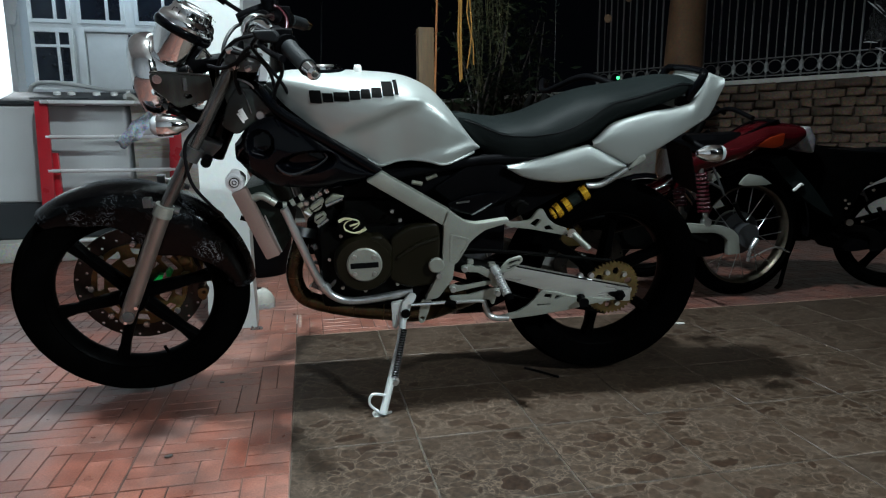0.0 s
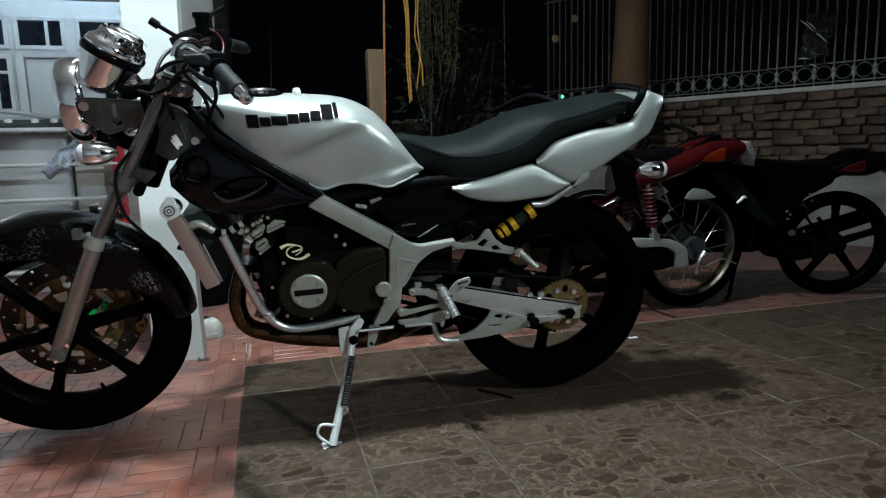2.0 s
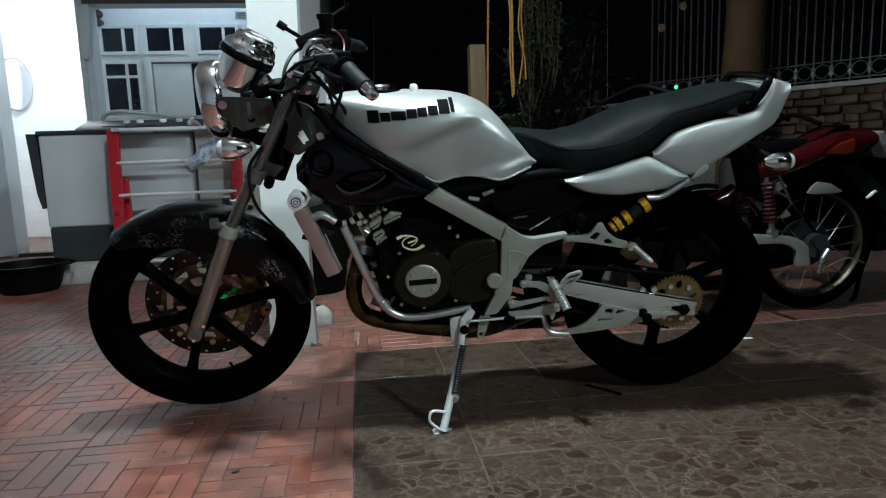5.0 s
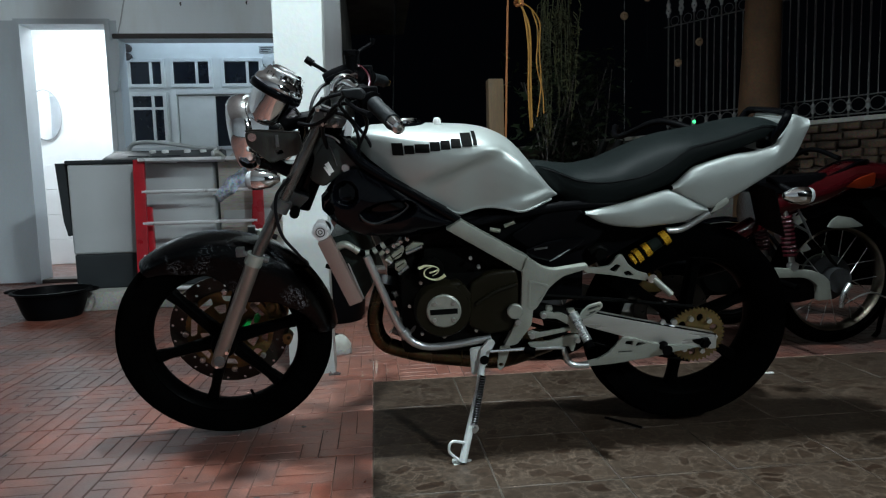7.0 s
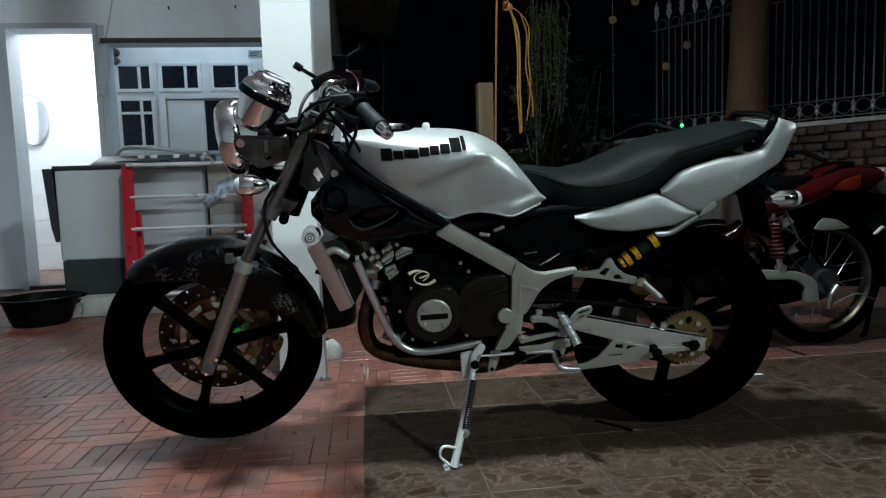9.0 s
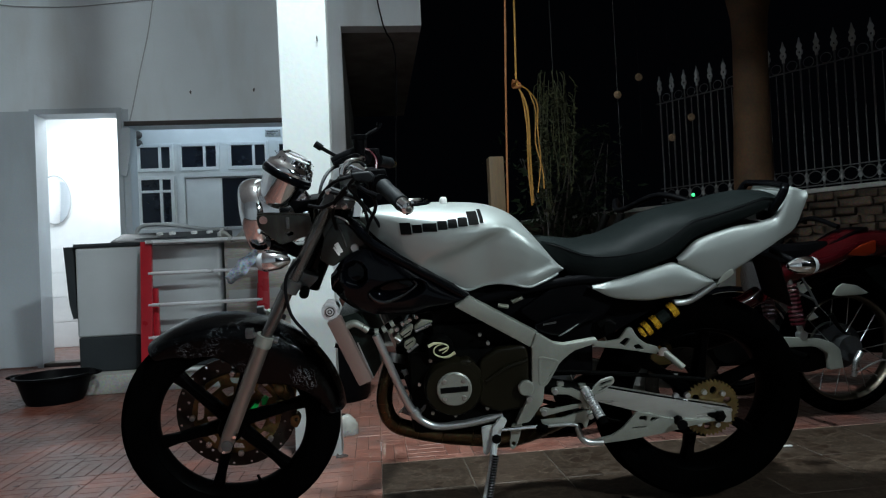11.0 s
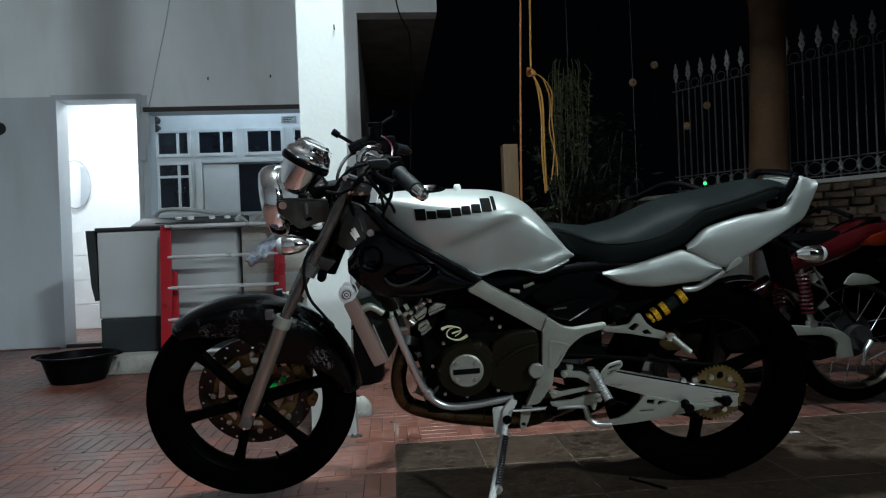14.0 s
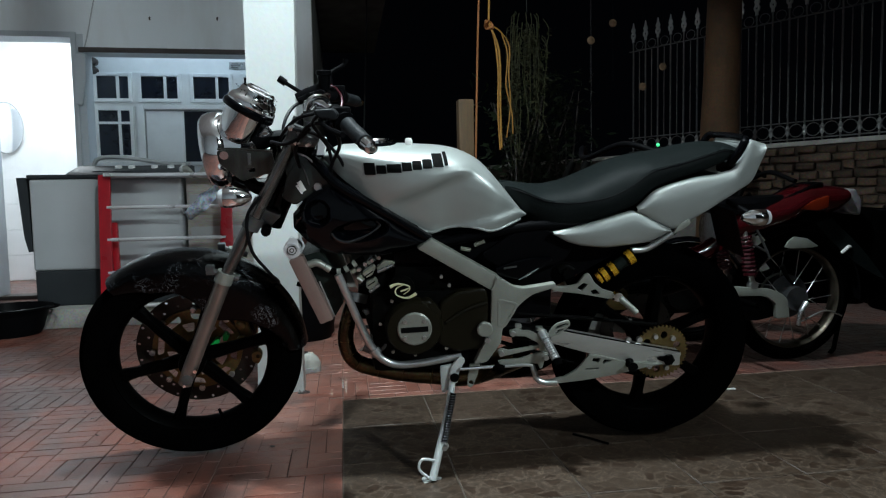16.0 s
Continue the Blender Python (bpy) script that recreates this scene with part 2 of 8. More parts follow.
M = {
    "wall": painted_wall("wall_paint", (0.81, 0.86, 0.89), (0.62, 0.61, 0.58)),
    "wall_low": painted_wall("wall_paint_grey", (0.52, 0.57, 0.61), (0.40, 0.42, 0.43)),
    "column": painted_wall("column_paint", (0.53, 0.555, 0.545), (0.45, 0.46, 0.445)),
    "concrete": material("concrete", (0.28, 0.27, 0.25), 0.85, 0, 0.3, 4, 90, 0.5),
    "bare_earth": material("dark_ground", (0.05, 0.045, 0.035), 0.9, 0, 0.4, 3, 60, 0.6),
    "tile_white": material("white_wall_tile", (0.80, 0.81, 0.81), 0.18, 0, 0.04, 5, 80, 0.03),
    "grout": joint_mortar("joint_mortar"),
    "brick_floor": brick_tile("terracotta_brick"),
    "pebble": pebble_tile("pebble_print_tile"),
    "wood_white": material("white_painted_wood", (0.76, 0.78, 0.78), 0.45, 0, 0.06, 6, 90, 0.1),
    "night_glass": material("dark_window_glass", (0.01, 0.014, 0.022), 0.08, 0, 0.2, 3, 40, 0.0, spread=0.03),
    "dark_wood": material("dark_stained_wood", (0.055, 0.045, 0.042), 0.5, 0, 0.3, 5, 60, 0.2, stretch=(1, 1, 6)),
    "raw_wood": material("raw_pine", (0.11, 0.066, 0.028), 0.65, 0, 0.25, 5, 70, 0.2, stretch=(8, 8, 1)),
    "stone": material("wall_brick_stone", (0.100, 0.070, 0.052), 0.9, 0, 0.6, 7, 70, 0.9, tint=(0.22, 0.150, 0.106)),
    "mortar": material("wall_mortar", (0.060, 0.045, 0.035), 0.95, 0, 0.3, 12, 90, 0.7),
    "iron": material("pale_painted_iron", (0.14, 0.14, 0.137), 0.45, 0.25, 0.25, 15, 150, 0.2),
    "bark": material("brown_plaster_post", (0.100, 0.052, 0.024), 0.8, 0, 0.3, 6, 60, 0.6),
    # machine surfaces
    "silver_paint": material("silver_metallic_paint", (0.385, 0.415, 0.40), 0.42, 0.52, 0.06, 3, 900, 0.12, coat=0.25, spread=0.05),
    "black_gloss": material("gloss_black_paint", (0.0012, 0.0014, 0.002), 0.12, 0, 0.2, 6, 300, 0.02, coat=0.0, spread=0.04, spec=0.10),
    "shroud_black": material("polished_black_shroud", (0.001, 0.0012, 0.002), 0.09, 0, 0.2, 6, 300, 0.0, spread=0.02, spec=0.16),
    "rim_black": material("polished_black_edge", (0.002, 0.0022, 0.003), 0.10, 0, 0.2, 6, 300, 0.0, spread=0.02, spec=0.8),
    "black_plastic": material("black_plastic", (0.0025, 0.0025, 0.003), 0.45, 0, 0.25, 10, 300, 0.15, spec=0.03),
    "rubber": material("tyre_rubber", (0.0012, 0.0012, 0.0012), 0.8, 0, 0.3, 14, 220, 0.3, spec=0.0),
    "wheel_black": material("wheel_black", (0.001, 0.001, 0.001), 0.4, 0, 0.2, 14, 220, 0.05, spec=0.01),
    "vinyl": material("seat_vinyl", (0.0060, 0.0085, 0.0085), 0.5, 0, 0.10, 6, 420, 0.5, spread=0.06, spec=0.07),
    "alloy": material("cast_grey_alloy", (0.33, 0.345, 0.305), 0.42, 0.5, 0.12, 14, 320, 0.25),
    "alloy_white": material("white_powder_coat", (0.56, 0.59, 0.58), 0.38, 0.2, 0.14, 12, 200, 0.08),
    "chrome": material("chrome", (0.86, 0.86, 0.87), 0.07, 1.0, 0.04, 6, 90, 0.0, spread=0.04),
    "steel": material("brushed_steel", (0.55, 0.56, 0.56), 0.3, 0.9, 0.1, 12, 200, 0.05),
    "stanchion": material("dark_fork_tube", (0.155, 0.145, 0.138), 0.22, 0.85, 0.2, 6, 240, 0.08, stretch=(6, 6, 0.4)),
    "fork": material("anodised_fork", (0.25, 0.205, 0.18), 0.34, 0.7, 0.16, 6, 240, 0.08, stretch=(3, 3, 0.6)),
    "radiator": material("copper_tinted_alloy", (0.30, 0.215, 0.190), 0.45, 0.55, 0.07, 8, 200, 0.08),
    "core": material("radiator_core", (0.010, 0.014, 0.012), 0.4, 0.0, 0.3, 60, 300, 0.3, spec=0.1),
    "brown_pipe": material("heat_browned_pipe", (0.060, 0.036, 0.018), 0.28, 0.9, 0.35, 14, 120, 0.08, tint=(0.150, 0.098, 0.048)),
    "engine_black": material("engine_black", (0.0022, 0.0022, 0.002), 0.45, 0.0, 0.4, 16, 160, 0.3, spec=0.03),
    "olive_cover": material("bronze_engine_paint", (0.0080, 0.0068, 0.0032), 0.40, 0.0, 0.12, 8, 220, 0.08, spec=0.15),
    "casting": material("raw_sand_casting", (0.24, 0.24, 0.19), 0.45, 0.3, 0.25, 40, 300, 0.4),
    "swing_alloy": material("polished_box_alloy", (0.47, 0.47, 0.445), 0.30, 0.6, 0.10, 10, 260, 0.06, stretch=(0.4, 3, 3)),
    "gold": material("gold_anodised", (0.90, 0.50, 0.04), 0.22, 0.75, 0.12, 14, 160, 0.05),
    "gold_dull": material("tarnished_gold", (0.150, 0.100, 0.036), 0.40, 0.6, 0.3, 18, 160, 0.12),
    "rim_steel": material("tarnished_rim", (0.10, 0.085, 0.065), 0.4, 0.8, 0.3, 14, 160, 0.08),
    "dull_hub": material("oxidised_alloy", (0.045, 0.047, 0.05), 0.5, 0.5, 0.3, 14, 160, 0.15),
    "grip": material("ribbed_grip_rubber", (0.006, 0.0075, 0.009), 0.55, 0, 0.2, 30, 300, 0.3, spec=0.25),
    "disc": material("worn_brake_disc", (0.030, 0.024, 0.020), 0.42, 0.6, 0.3, 14, 160, 0.08),
    "marbled": marbled_black("marbled_black_lacquer"),
    "decal_black": material("black_decal", (0.003, 0.003, 0.003), 0.8, 0, 0.1, 10, 100, 0, spec=0.05),
    "decal_white": material("white_sticker", (0.8, 0.8, 0.78), 0.4, 0, 0.08, 20, 100, 0),
    "decal_yellow": material("cream_emblem", (0.62, 0.60, 0.38), 0.45, 0, 0.1, 20, 100, 0),
    "green": material("green_anodised", (0.02, 0.62, 0.12), 0.35, 0.2, 0.1, 20, 100, 0),
    "red_spring": material("dark_red_spring", (0.038, 0.003, 0.006), 0.3, 0, 0.12, 10, 160, 0.03, coat=0.2),
    "red": material("red_paint", (0.42, 0.012, 0.022), 0.3, 0, 0.12, 10, 160, 0.03, coat=0.4),
    "red_dark": material("maroon_paint", (0.036, 0.0016, 0.003), 0.14, 0, 0.15, 10, 160, 0.03, coat=0.6),
    "orange_lens": material("orange_lens", (0.14, 0.014, 0.004), 0.12, 0, 0.1, 10, 90, 0, coat=0.5),
    "dull_lens": material("milky_clear_lens", (0.22, 0.21, 0.22), 0.3, 0, 0.3, 30, 90, 0.1),
    "lens": material("headlamp_lens", (0.55, 0.58, 0.6), 0.08, 0.2, 0.05, 20, 90, 0.05),
    "washer_grey": material("washer_grey_plastic", (0.40, 0.42, 0.43), 0.42, 0, 0.05, 4, 200, 0.04),
    "head_grey": material("dark_green_grey_paint", (0.021, 0.026, 0.023), 0.22, 0.1, 0.15, 10, 200, 0.05),
    "washer_dark": material("washer_dark_plastic", (0.026, 0.030, 0.033), 0.5, 0, 0.1, 6, 200, 0.05, spec=0.2),
    "board": material("streaked_pale_board", (0.40, 0.37, 0.31), 0.6, 0, 0.35, 2.2, 40, 0.1, tint=(0.60, 0.58, 0.54), stretch=(0.8, 1, 7)),
    "aluminium": material("aluminium_tube", (0.76, 0.78, 0.80), 0.3, 0.35, 0.06, 10, 200, 0.04),
    "shoe": material("grey_white_canvas", (0.42, 0.42, 0.38), 0.8, 0, 0.16, 30, 300, 0.4),
    "rope": material("yellow_nylon_rope", (0.25, 0.115, 0.014), 0.7, 0, 0.2, 60, 400, 0.5),
    "rope_orange": material("orange_nylon_rope", (0.23, 0.078, 0.018), 0.7, 0, 0.2, 60, 400, 0.5),
    "moss": material("yellow_green_moss", (0.022, 0.023, 0.004), 0.85, 0, 0.4, 20, 160, 0.5),
    "leaf": material("dark_green_leaf", (0.012, 0.022, 0.008), 0.5, 0, 0.4, 10, 120, 0.2),
    "cable": material("dark_cable", (0.003, 0.003, 0.004), 0.45, 0, 0.2, 20, 100, 0, spec=0.15),
    "paper": material("grey_notice", (0.36, 0.37, 0.36), 0.7, 0, 0.3, 40, 160, 0.05),
    "plastic_film": material("crumpled_clear_film", (0.30, 0.31, 0.32), 0.08, 0, 0.2, 20, 60, 0.6),
    "disc_paper": material("brown_hanging_disc", (0.22, 0.14, 0.08), 0.7, 0, 0.2, 60, 160, 0.1),
    "tip_pale": material("pale_tip_metal", (0.44, 0.45, 0.45), 0.35, 0.3, 0.1, 15, 150, 0.1),
    "film_glint": material("painted_film_glint", (0.75, 0.76, 0.78), 0.15, 0, 0.1, 20, 60, 0.1),
    "roof": material("grey_fibre_cement", (0.52, 0.51, 0.48), 0.85, 0, 0.2, 5, 60, 0.3),
    "yoke": material("dark_cast_yoke", (0.10, 0.10, 0.10), 0.45, 0.6, 0.2, 12, 160, 0.1),
    "lamp_bracket": material("dark_pressed_steel", (0.035, 0.034, 0.030), 0.30, 0.6, 0.3, 20, 200, 0.1, stretch=(3, 1, 0.4)),
    "plate_blue": material("faded_blue_film", (0.30, 0.36, 0.43), 0.28, 0.1, 0.6, 60, 260, 0.4),
    "smear": material("dried_mortar", (0.30, 0.20, 0.16), 0.9, 0, 0.4, 40, 260, 0.5),
    "tile_joint": material("pale_tile_joint", (0.070, 0.056, 0.043), 0.85, 0, 0.3, 20, 200, 0.3),
    "ceiling": material("white_ceiling_board", (0.74, 0.74, 0.72), 0.8, 0, 0.08, 2, 60, 0.1),
    "lamp_glass": glow("lit_lamp_glass", (0.86, 0.96, 1.0), 240.0),
    "led_green": glow("green_pilot_light", (0.05, 0.9, 0.25), 1.2),
}


def own_tone(m, low, high):
    """Each piece of the material takes a tone of its own."""
    n, link = m.node_tree.nodes, m.node_tree.links.new
    b = n["Principled BSDF"]
    old = b.inputs["Base Color"].links[0].from_socket
    info, mr, hsv = n.new("ShaderNodeObjectInfo"), n.new("ShaderNodeMapRange"), n.new("ShaderNodeHueSaturation")
    mr.inputs["To Min"].default_value, mr.inputs["To Max"].default_value = low, high
    link(info.outputs["Random"], mr.inputs[0]), link(mr.outputs[0], hsv.inputs["Value"])
    link(old, hsv.inputs["Color"]), link(hsv.outputs[0], b.inputs["Base Color"])


M["plastic_film"].node_tree.nodes["Principled BSDF"].inputs["Transmission Weight"].default_value = 0.85
M["plastic_film"].node_tree.nodes["Principled BSDF"].inputs["IOR"].default_value = 1.2
own_tone(M["stone"], 0.55, 1.25)
own_tone(M["pebble"], 0.88, 1.12)


# ---- geometry helpers ----
def part(name, bm, mat, parent=None, label="", smooth=40):
    """Links a bmesh as one mesh object under a thing or a part."""
    me = bpy.data.meshes.new(name)
    bmesh.ops.remove_doubles(bm, verts=bm.verts, dist=1e-6)
    bmesh.ops.recalc_face_normals(bm, faces=bm.faces)
    for e in bm.edges:
        e.smooth = len(e.link_faces) == 2 and e.calc_face_angle(3.2) < radians(smooth)
    for f in bm.faces:
        f.smooth = True
    bm.to_mesh(me)
    bm.free()
    me.materials.append(M[mat] if isinstance(mat, str) else mat)
    ob = new(name, me)
    if parent:
        ob.parent = parent
    if label:
        ob["label"] = label
    return ob


def thing(name, m, label, category, group="", kind=""):
    ob = new(name)
    ob.empty_display_size = 0.1
    ob.matrix_world = m
    return tagged(ob, label, category, group, kind)


def soften(bm, width, segments=2, angle=35):
    if width:
        edges = [e for e in bm.edges if len(e.link_faces) == 2 and e.calc_face_angle(0) > radians(angle)]
        bmesh.ops.bevel(bm, geom=edges, offset=width, segments=segments, affect="EDGES", profile=0.6)
    return bm


def box(x0, x1, y0, y1, z0, z1, bevel=0.0, segments=2):
    bm = bmesh.new()
    bmesh.ops.create_cube(bm, size=1)
    bm.transform(Matrix.Translation(((x0 + x1) / 2, (y0 + y1) / 2, (z0 + z1) / 2)) @ Matrix.Diagonal((x1 - x0, y1 - y0, z1 - z0, 1)))
    return soften(bm, bevel, segments)


def loft(rings, cap=True, closed=True):
    """A skin over rings of equally many points."""
    bm = bmesh.new()
    vs = [[bm.verts.new(p) for p in ring] for ring in rings]
    n = len(rings[0])
    for a, b in zip(vs, vs[1:]):
        for i in range(n if closed else n - 1):
            j = (i + 1) % n
            bm.faces.new((a[i], a[j], b[j], b[i]))
    if cap and closed:
        bm.faces.new(vs[0]), bm.faces.new(list(reversed(vs[-1])))
    return bm


def curve(points, steps=6):
    """A smooth line through points."""
    p = [Vector(q) for q in points]
    p = [2 * p[0] - p[1]] + p + [2 * p[-1] - p[-2]]
    out = []
    for i in range(1, len(p) - 2):
        for k in range(steps):
            t = k / steps
            a, b, c, d = p[i - 1:i + 3]
            out.append(0.5 * (2 * b + (c - a) * t + (2 * a - 5 * b + 4 * c - d) * t * t + (3 * b - a - 3 * c + d) * t ** 3))
    return out + [p[-2]]


def tube(points, radius, seg=10, steps=6, cap=True):
    """A round bar along a smooth line; the radius may be one number or one for each point."""
    line = curve(points, steps) if steps > 1 else [Vector(p) for p in points]
    rs = [radius] * len(line) if not isinstance(radius, (list, tuple)) else [float(v) for v in np.interp(np.linspace(0, len(radius) - 1, len(line)), range(len(radius)), radius)]
    rings, side = [], None
    for i, p in enumerate(line):
        d = (line[min(i + 1, len(line) - 1)] - line[max(i - 1, 0)]).normalized()
        side = d.orthogonal() if side is None else side - d * side.dot(d)
        side.normalize()
        up = d.cross(side)
        rings.append([p + rs[i] * (math.cos(a) * side + math.sin(a) * up) for a in (2 * math.pi * k / seg for k in range(seg))])
    return loft(rings, cap)


def lathe(profile, seg=32, m=None):
    """Turns (radius, height) pairs round the z axis."""
    bm = bmesh.new()
    rings = []
    for r, h in profile:
        if r < 1e-5:
            rings.append([bm.verts.new((0, 0, h))])
        else:
            rings.append([bm.verts.new((r * math.cos(a), r * math.sin(a), h)) for a in (2 * math.pi * k / seg for k in range(seg))])
    for a, b in zip(rings, rings[1:]):
        for i in range(seg):
            j = (i + 1) % seg
            if len(a) > 1 and len(b) > 1:
                bm.faces.new((a[i], a[j], b[j], b[i]))
            elif len(a) > 1:
                bm.faces.new((a[i], a[j], b[0]))
            elif len(b) > 1:
                bm.faces.new((a[0], b[i], b[j]))
    if m:
        bm.transform(m)
    return bm


def aim(point, direction):
    """The pose that brings the z axis to a direction at a point."""
    return Matrix.Translation(point) @ Vector(direction).to_track_quat("Z", "Y").to_matrix().to_4x4()


def plate(outline, y0, y1, holes=(), bevel=0.003, segments=2):
    """A flat piece: an outline in x and z, from y0 to y1, with holes through it."""
    bm = bmesh.new()
    loops = [outline, *holes]
    layers = []
    for y in (y0, y1):
        edges, vs = [], []
        for lp in loops:
            v = [bm.verts.new((x, y, z)) for x, z in lp]
            edges += [bm.edges.new((v[i], v[(i + 1) % len(v)])) for i in range(len(v))]
            vs.append(v)
        bmesh.ops.triangle_fill(bm, use_beauty=True, use_dissolve=False, edges=edges)
        layers.append(vs)
    for a, b in zip(*layers):
        for i in range(len(a)):
            j = (i + 1) % len(a)
            bm.faces.new((a[i], a[j], b[j], b[i]))
    bmesh.ops.recalc_face_normals(bm, faces=bm.faces)
    return soften(bm, bevel, segments, 50)


def rounded(points, r, steps=4):
    """An outline with its corners rounded."""
    out, n = [], len(points)
    for i in range(n):
        p, a, b = Vector(points[i]), Vector(points[i - 1]), Vector(points[(i + 1) % n])
        ra, rb = min(r, (a - p).length * 0.45), min(r, (b - p).length * 0.45)
        s, e = p + (a - p).normalized() * ra, p + (b - p).normalized() * rb
        for k in range(steps + 1):
            t = k / steps
            q = (1 - t) ** 2 * s + 2 * t * (1 - t) * p + t * t * e
            out.append((q.x, q.y))
    return out


def oval(cx, cz, rx, rz, turn=0.0, n=14):
    c, s = math.cos(radians(turn)), math.sin(radians(turn))
    return [(cx + rx * math.cos(a) * c - rz * math.sin(a) * s, cz + rx * math.cos(a) * s + rz * math.sin(a) * c) for a in (2 * math.pi * k / n for k in range(n))]


def ease(x, pairs):
    """A soft line through (x, value) pairs."""
    xs, vs = [p[0] for p in pairs], [p[1] for p in pairs]
    d = 0.012
    return float(np.mean([np.interp(x + k * d, xs, vs) for k in (-1, -0.5, 0, 0.5, 1)]))


def step(x, a, b):
    t = max(0.0, min(1.0, (x - a) / (b - a)))
    return t * t * (3 - 2 * t)


def join(*bms):
    """Several pieces of one part in one bmesh."""
    out = bmesh.new()
    for b in bms:
        me = bpy.data.meshes.new("piece")
        b.to_mesh(me)
        b.free()
        out.from_mesh(me)
        bpy.data.meshes.remove(me)
    return out


def across(bm):
    """The mirror image on the other side of y = 0."""
    bm.transform(Matrix.Diagonal((1, -1, 1, 1)))
    bmesh.ops.reverse_faces(bm, faces=bm.faces)
    return bm


# ---- the setting ----
def structure(name, bm, mat, label, category):
    return tagged(part(name, bm, mat), label, category, kind="structure")


TILE = 0.285
WALL_Y = 3.17
structure("ground", box(-30, 30, -30, 30, -0.30, -0.06), "bare_earth", "dark bare earth of the yard at night", "ground")
floor = structure("floor", box(-4.6, 5.2, -3.6, 3.17, -0.06, -0.0026), "grout", "porch floor bedded in dark joint mortar", "floor")


structure("edge_joint", box(0.0, 13 * TILE, -0.0012, 0.0026, -0.005, 0.0004), "smear", "pale mortar joint where bricks and tiles meet", "floor")
structure("tile_bed", box(0.0, 13 * TILE, -10 * TILE, -0.0014, -0.0045, -0.0012), "tile_joint", "pale joints between the dark floor tiles", "floor")


def boxes(*dims):
    return join(*[box(*d) for d in dims])


DOOR_X0, DOOR_X1, DOOR_Z = -2.66, -2.02, 2.035
WIN_X0, WIN_X1, WIN_Z0, WIN_Z1 = -1.94, -0.42, 1.05, 1.92
LOW = 2.06
structure("wall_north", boxes(
    (-4.6, 0.50, WALL_Y, WALL_Y + 0.16, 2.73, 3.30), (-4.6, -0.19, WALL_Y, WALL_Y + 0.16, LOW, 2.73),
    (WIN_X0, WIN_X1, WALL_Y, WALL_Y + 0.16, WIN_Z1, LOW), (WIN_X1, -0.19, WALL_Y, WALL_Y + 0.16, 0, LOW)), "wall",
    "off-white painted plaster house wall with faint stains", "wall")
structure("wall_north_lower", boxes(
    (-4.6, DOOR_X0, WALL_Y, WALL_Y + 0.16, 0, LOW), (DOOR_X0, DOOR_X1, WALL_Y, WALL_Y + 0.16, DOOR_Z, LOW),
    (DOOR_X1, WIN_X0, WALL_Y, WALL_Y + 0.16, 0, LOW), (WIN_X0, WIN_X1, WALL_Y, WALL_Y + 0.16, 0, WIN_Z0)), "wall_low",
    "blue-grey painted lower part of the house wall", "wall")
structure("soffit", box(-0.19, 0.50, WALL_Y + 0.16, 6.5, 2.73, 2.80), "concrete", "grey concrete soffit behind the beam end", "soffit")
structure("side_wall", box(-0.30, -0.19, WALL_Y + 0.16, 6.5, 0, 2.73), "concrete", "dim side wall of the house", "wall")
structure("ceiling", box(-4.6, 2.4, -3.6, WALL_Y, 3.30, 3.38), "ceiling", "off-white porch ceiling boards", "ceiling")
structure("cornice", box(-4.6, 0.50, WALL_Y - 0.03, WALL_Y, 3.25, 3.30, 0.004), "dark_wood", "dark brown strip under the ceiling", "trim")
structure("wall_south", box(-4.6, 0.9, -3.76, -3.6, 0, 3.30), "wall_low", "blue-grey plaster wall across the porch", "wall")
# unseen wall, added to keep the yard lamp off the right side
structure("gate_wall", box(2.70, 5.2, -3.76, -3.6, -0.06, 3.30), "mortar", "unseen dark wall that blocks the yard lamp on the right", "wall")
structure("wall_west", box(-4.76, -4.6, -3.6, WALL_Y + 0.16, 0, 3.30), "wall", "off-white plaster side wall of the porch", "wall")

# bathroom behind the open doorway
structure("bathroom_wall", boxes(
    (-3.5, -2.40, 4.55, 4.65, 0, 2.5), (-3.6, -3.5, WALL_Y + 0.16, 4.65, 0, 2.5)), "tile_white",
    "brightly lit white bathroom wall", "wall")
structure("bathroom_side_wall", loft([[(-2.02, WALL_Y + 0.16, z), (-2.45, 4.55, z), (-2.41, 4.56, z), (-1.98, WALL_Y + 0.17, z)] for z in (0.0, 2.5)]), "tile_white", "white bathroom side wall", "wall")
structure("bathroom_ceiling", box(-3.6, -1.98, WALL_Y + 0.16, 4.65, 2.5, 2.55), "wood_white", "white bathroom ceiling", "ceiling")
bath_floor = structure("bathroom_floor", box(-3.5, -2.02, WALL_Y, 4.55, -0.004, 0.012), "brick_floor", "pink tiled bathroom floor", "floor")

# white wall tiles of the bathroom's lower half
tile_mesh = None
for j in range(4):
    for i in range(4):
        if tile_mesh is None:
            t = part("wall_tile", box(-0.122, 0.122, -0.006, 0.0, -0.122, 0.122, 0.002, 1), "tile_white", bpy.data.objects["bathroom_wall"])
            tile_mesh = t.data
        else:
            t = new("wall_tile", tile_mesh)
            t.parent = bpy.data.objects["bathroom_wall"]
        t.location = (-3.37 + i * 0.25, 4.549, 0.14 + j * 0.25)

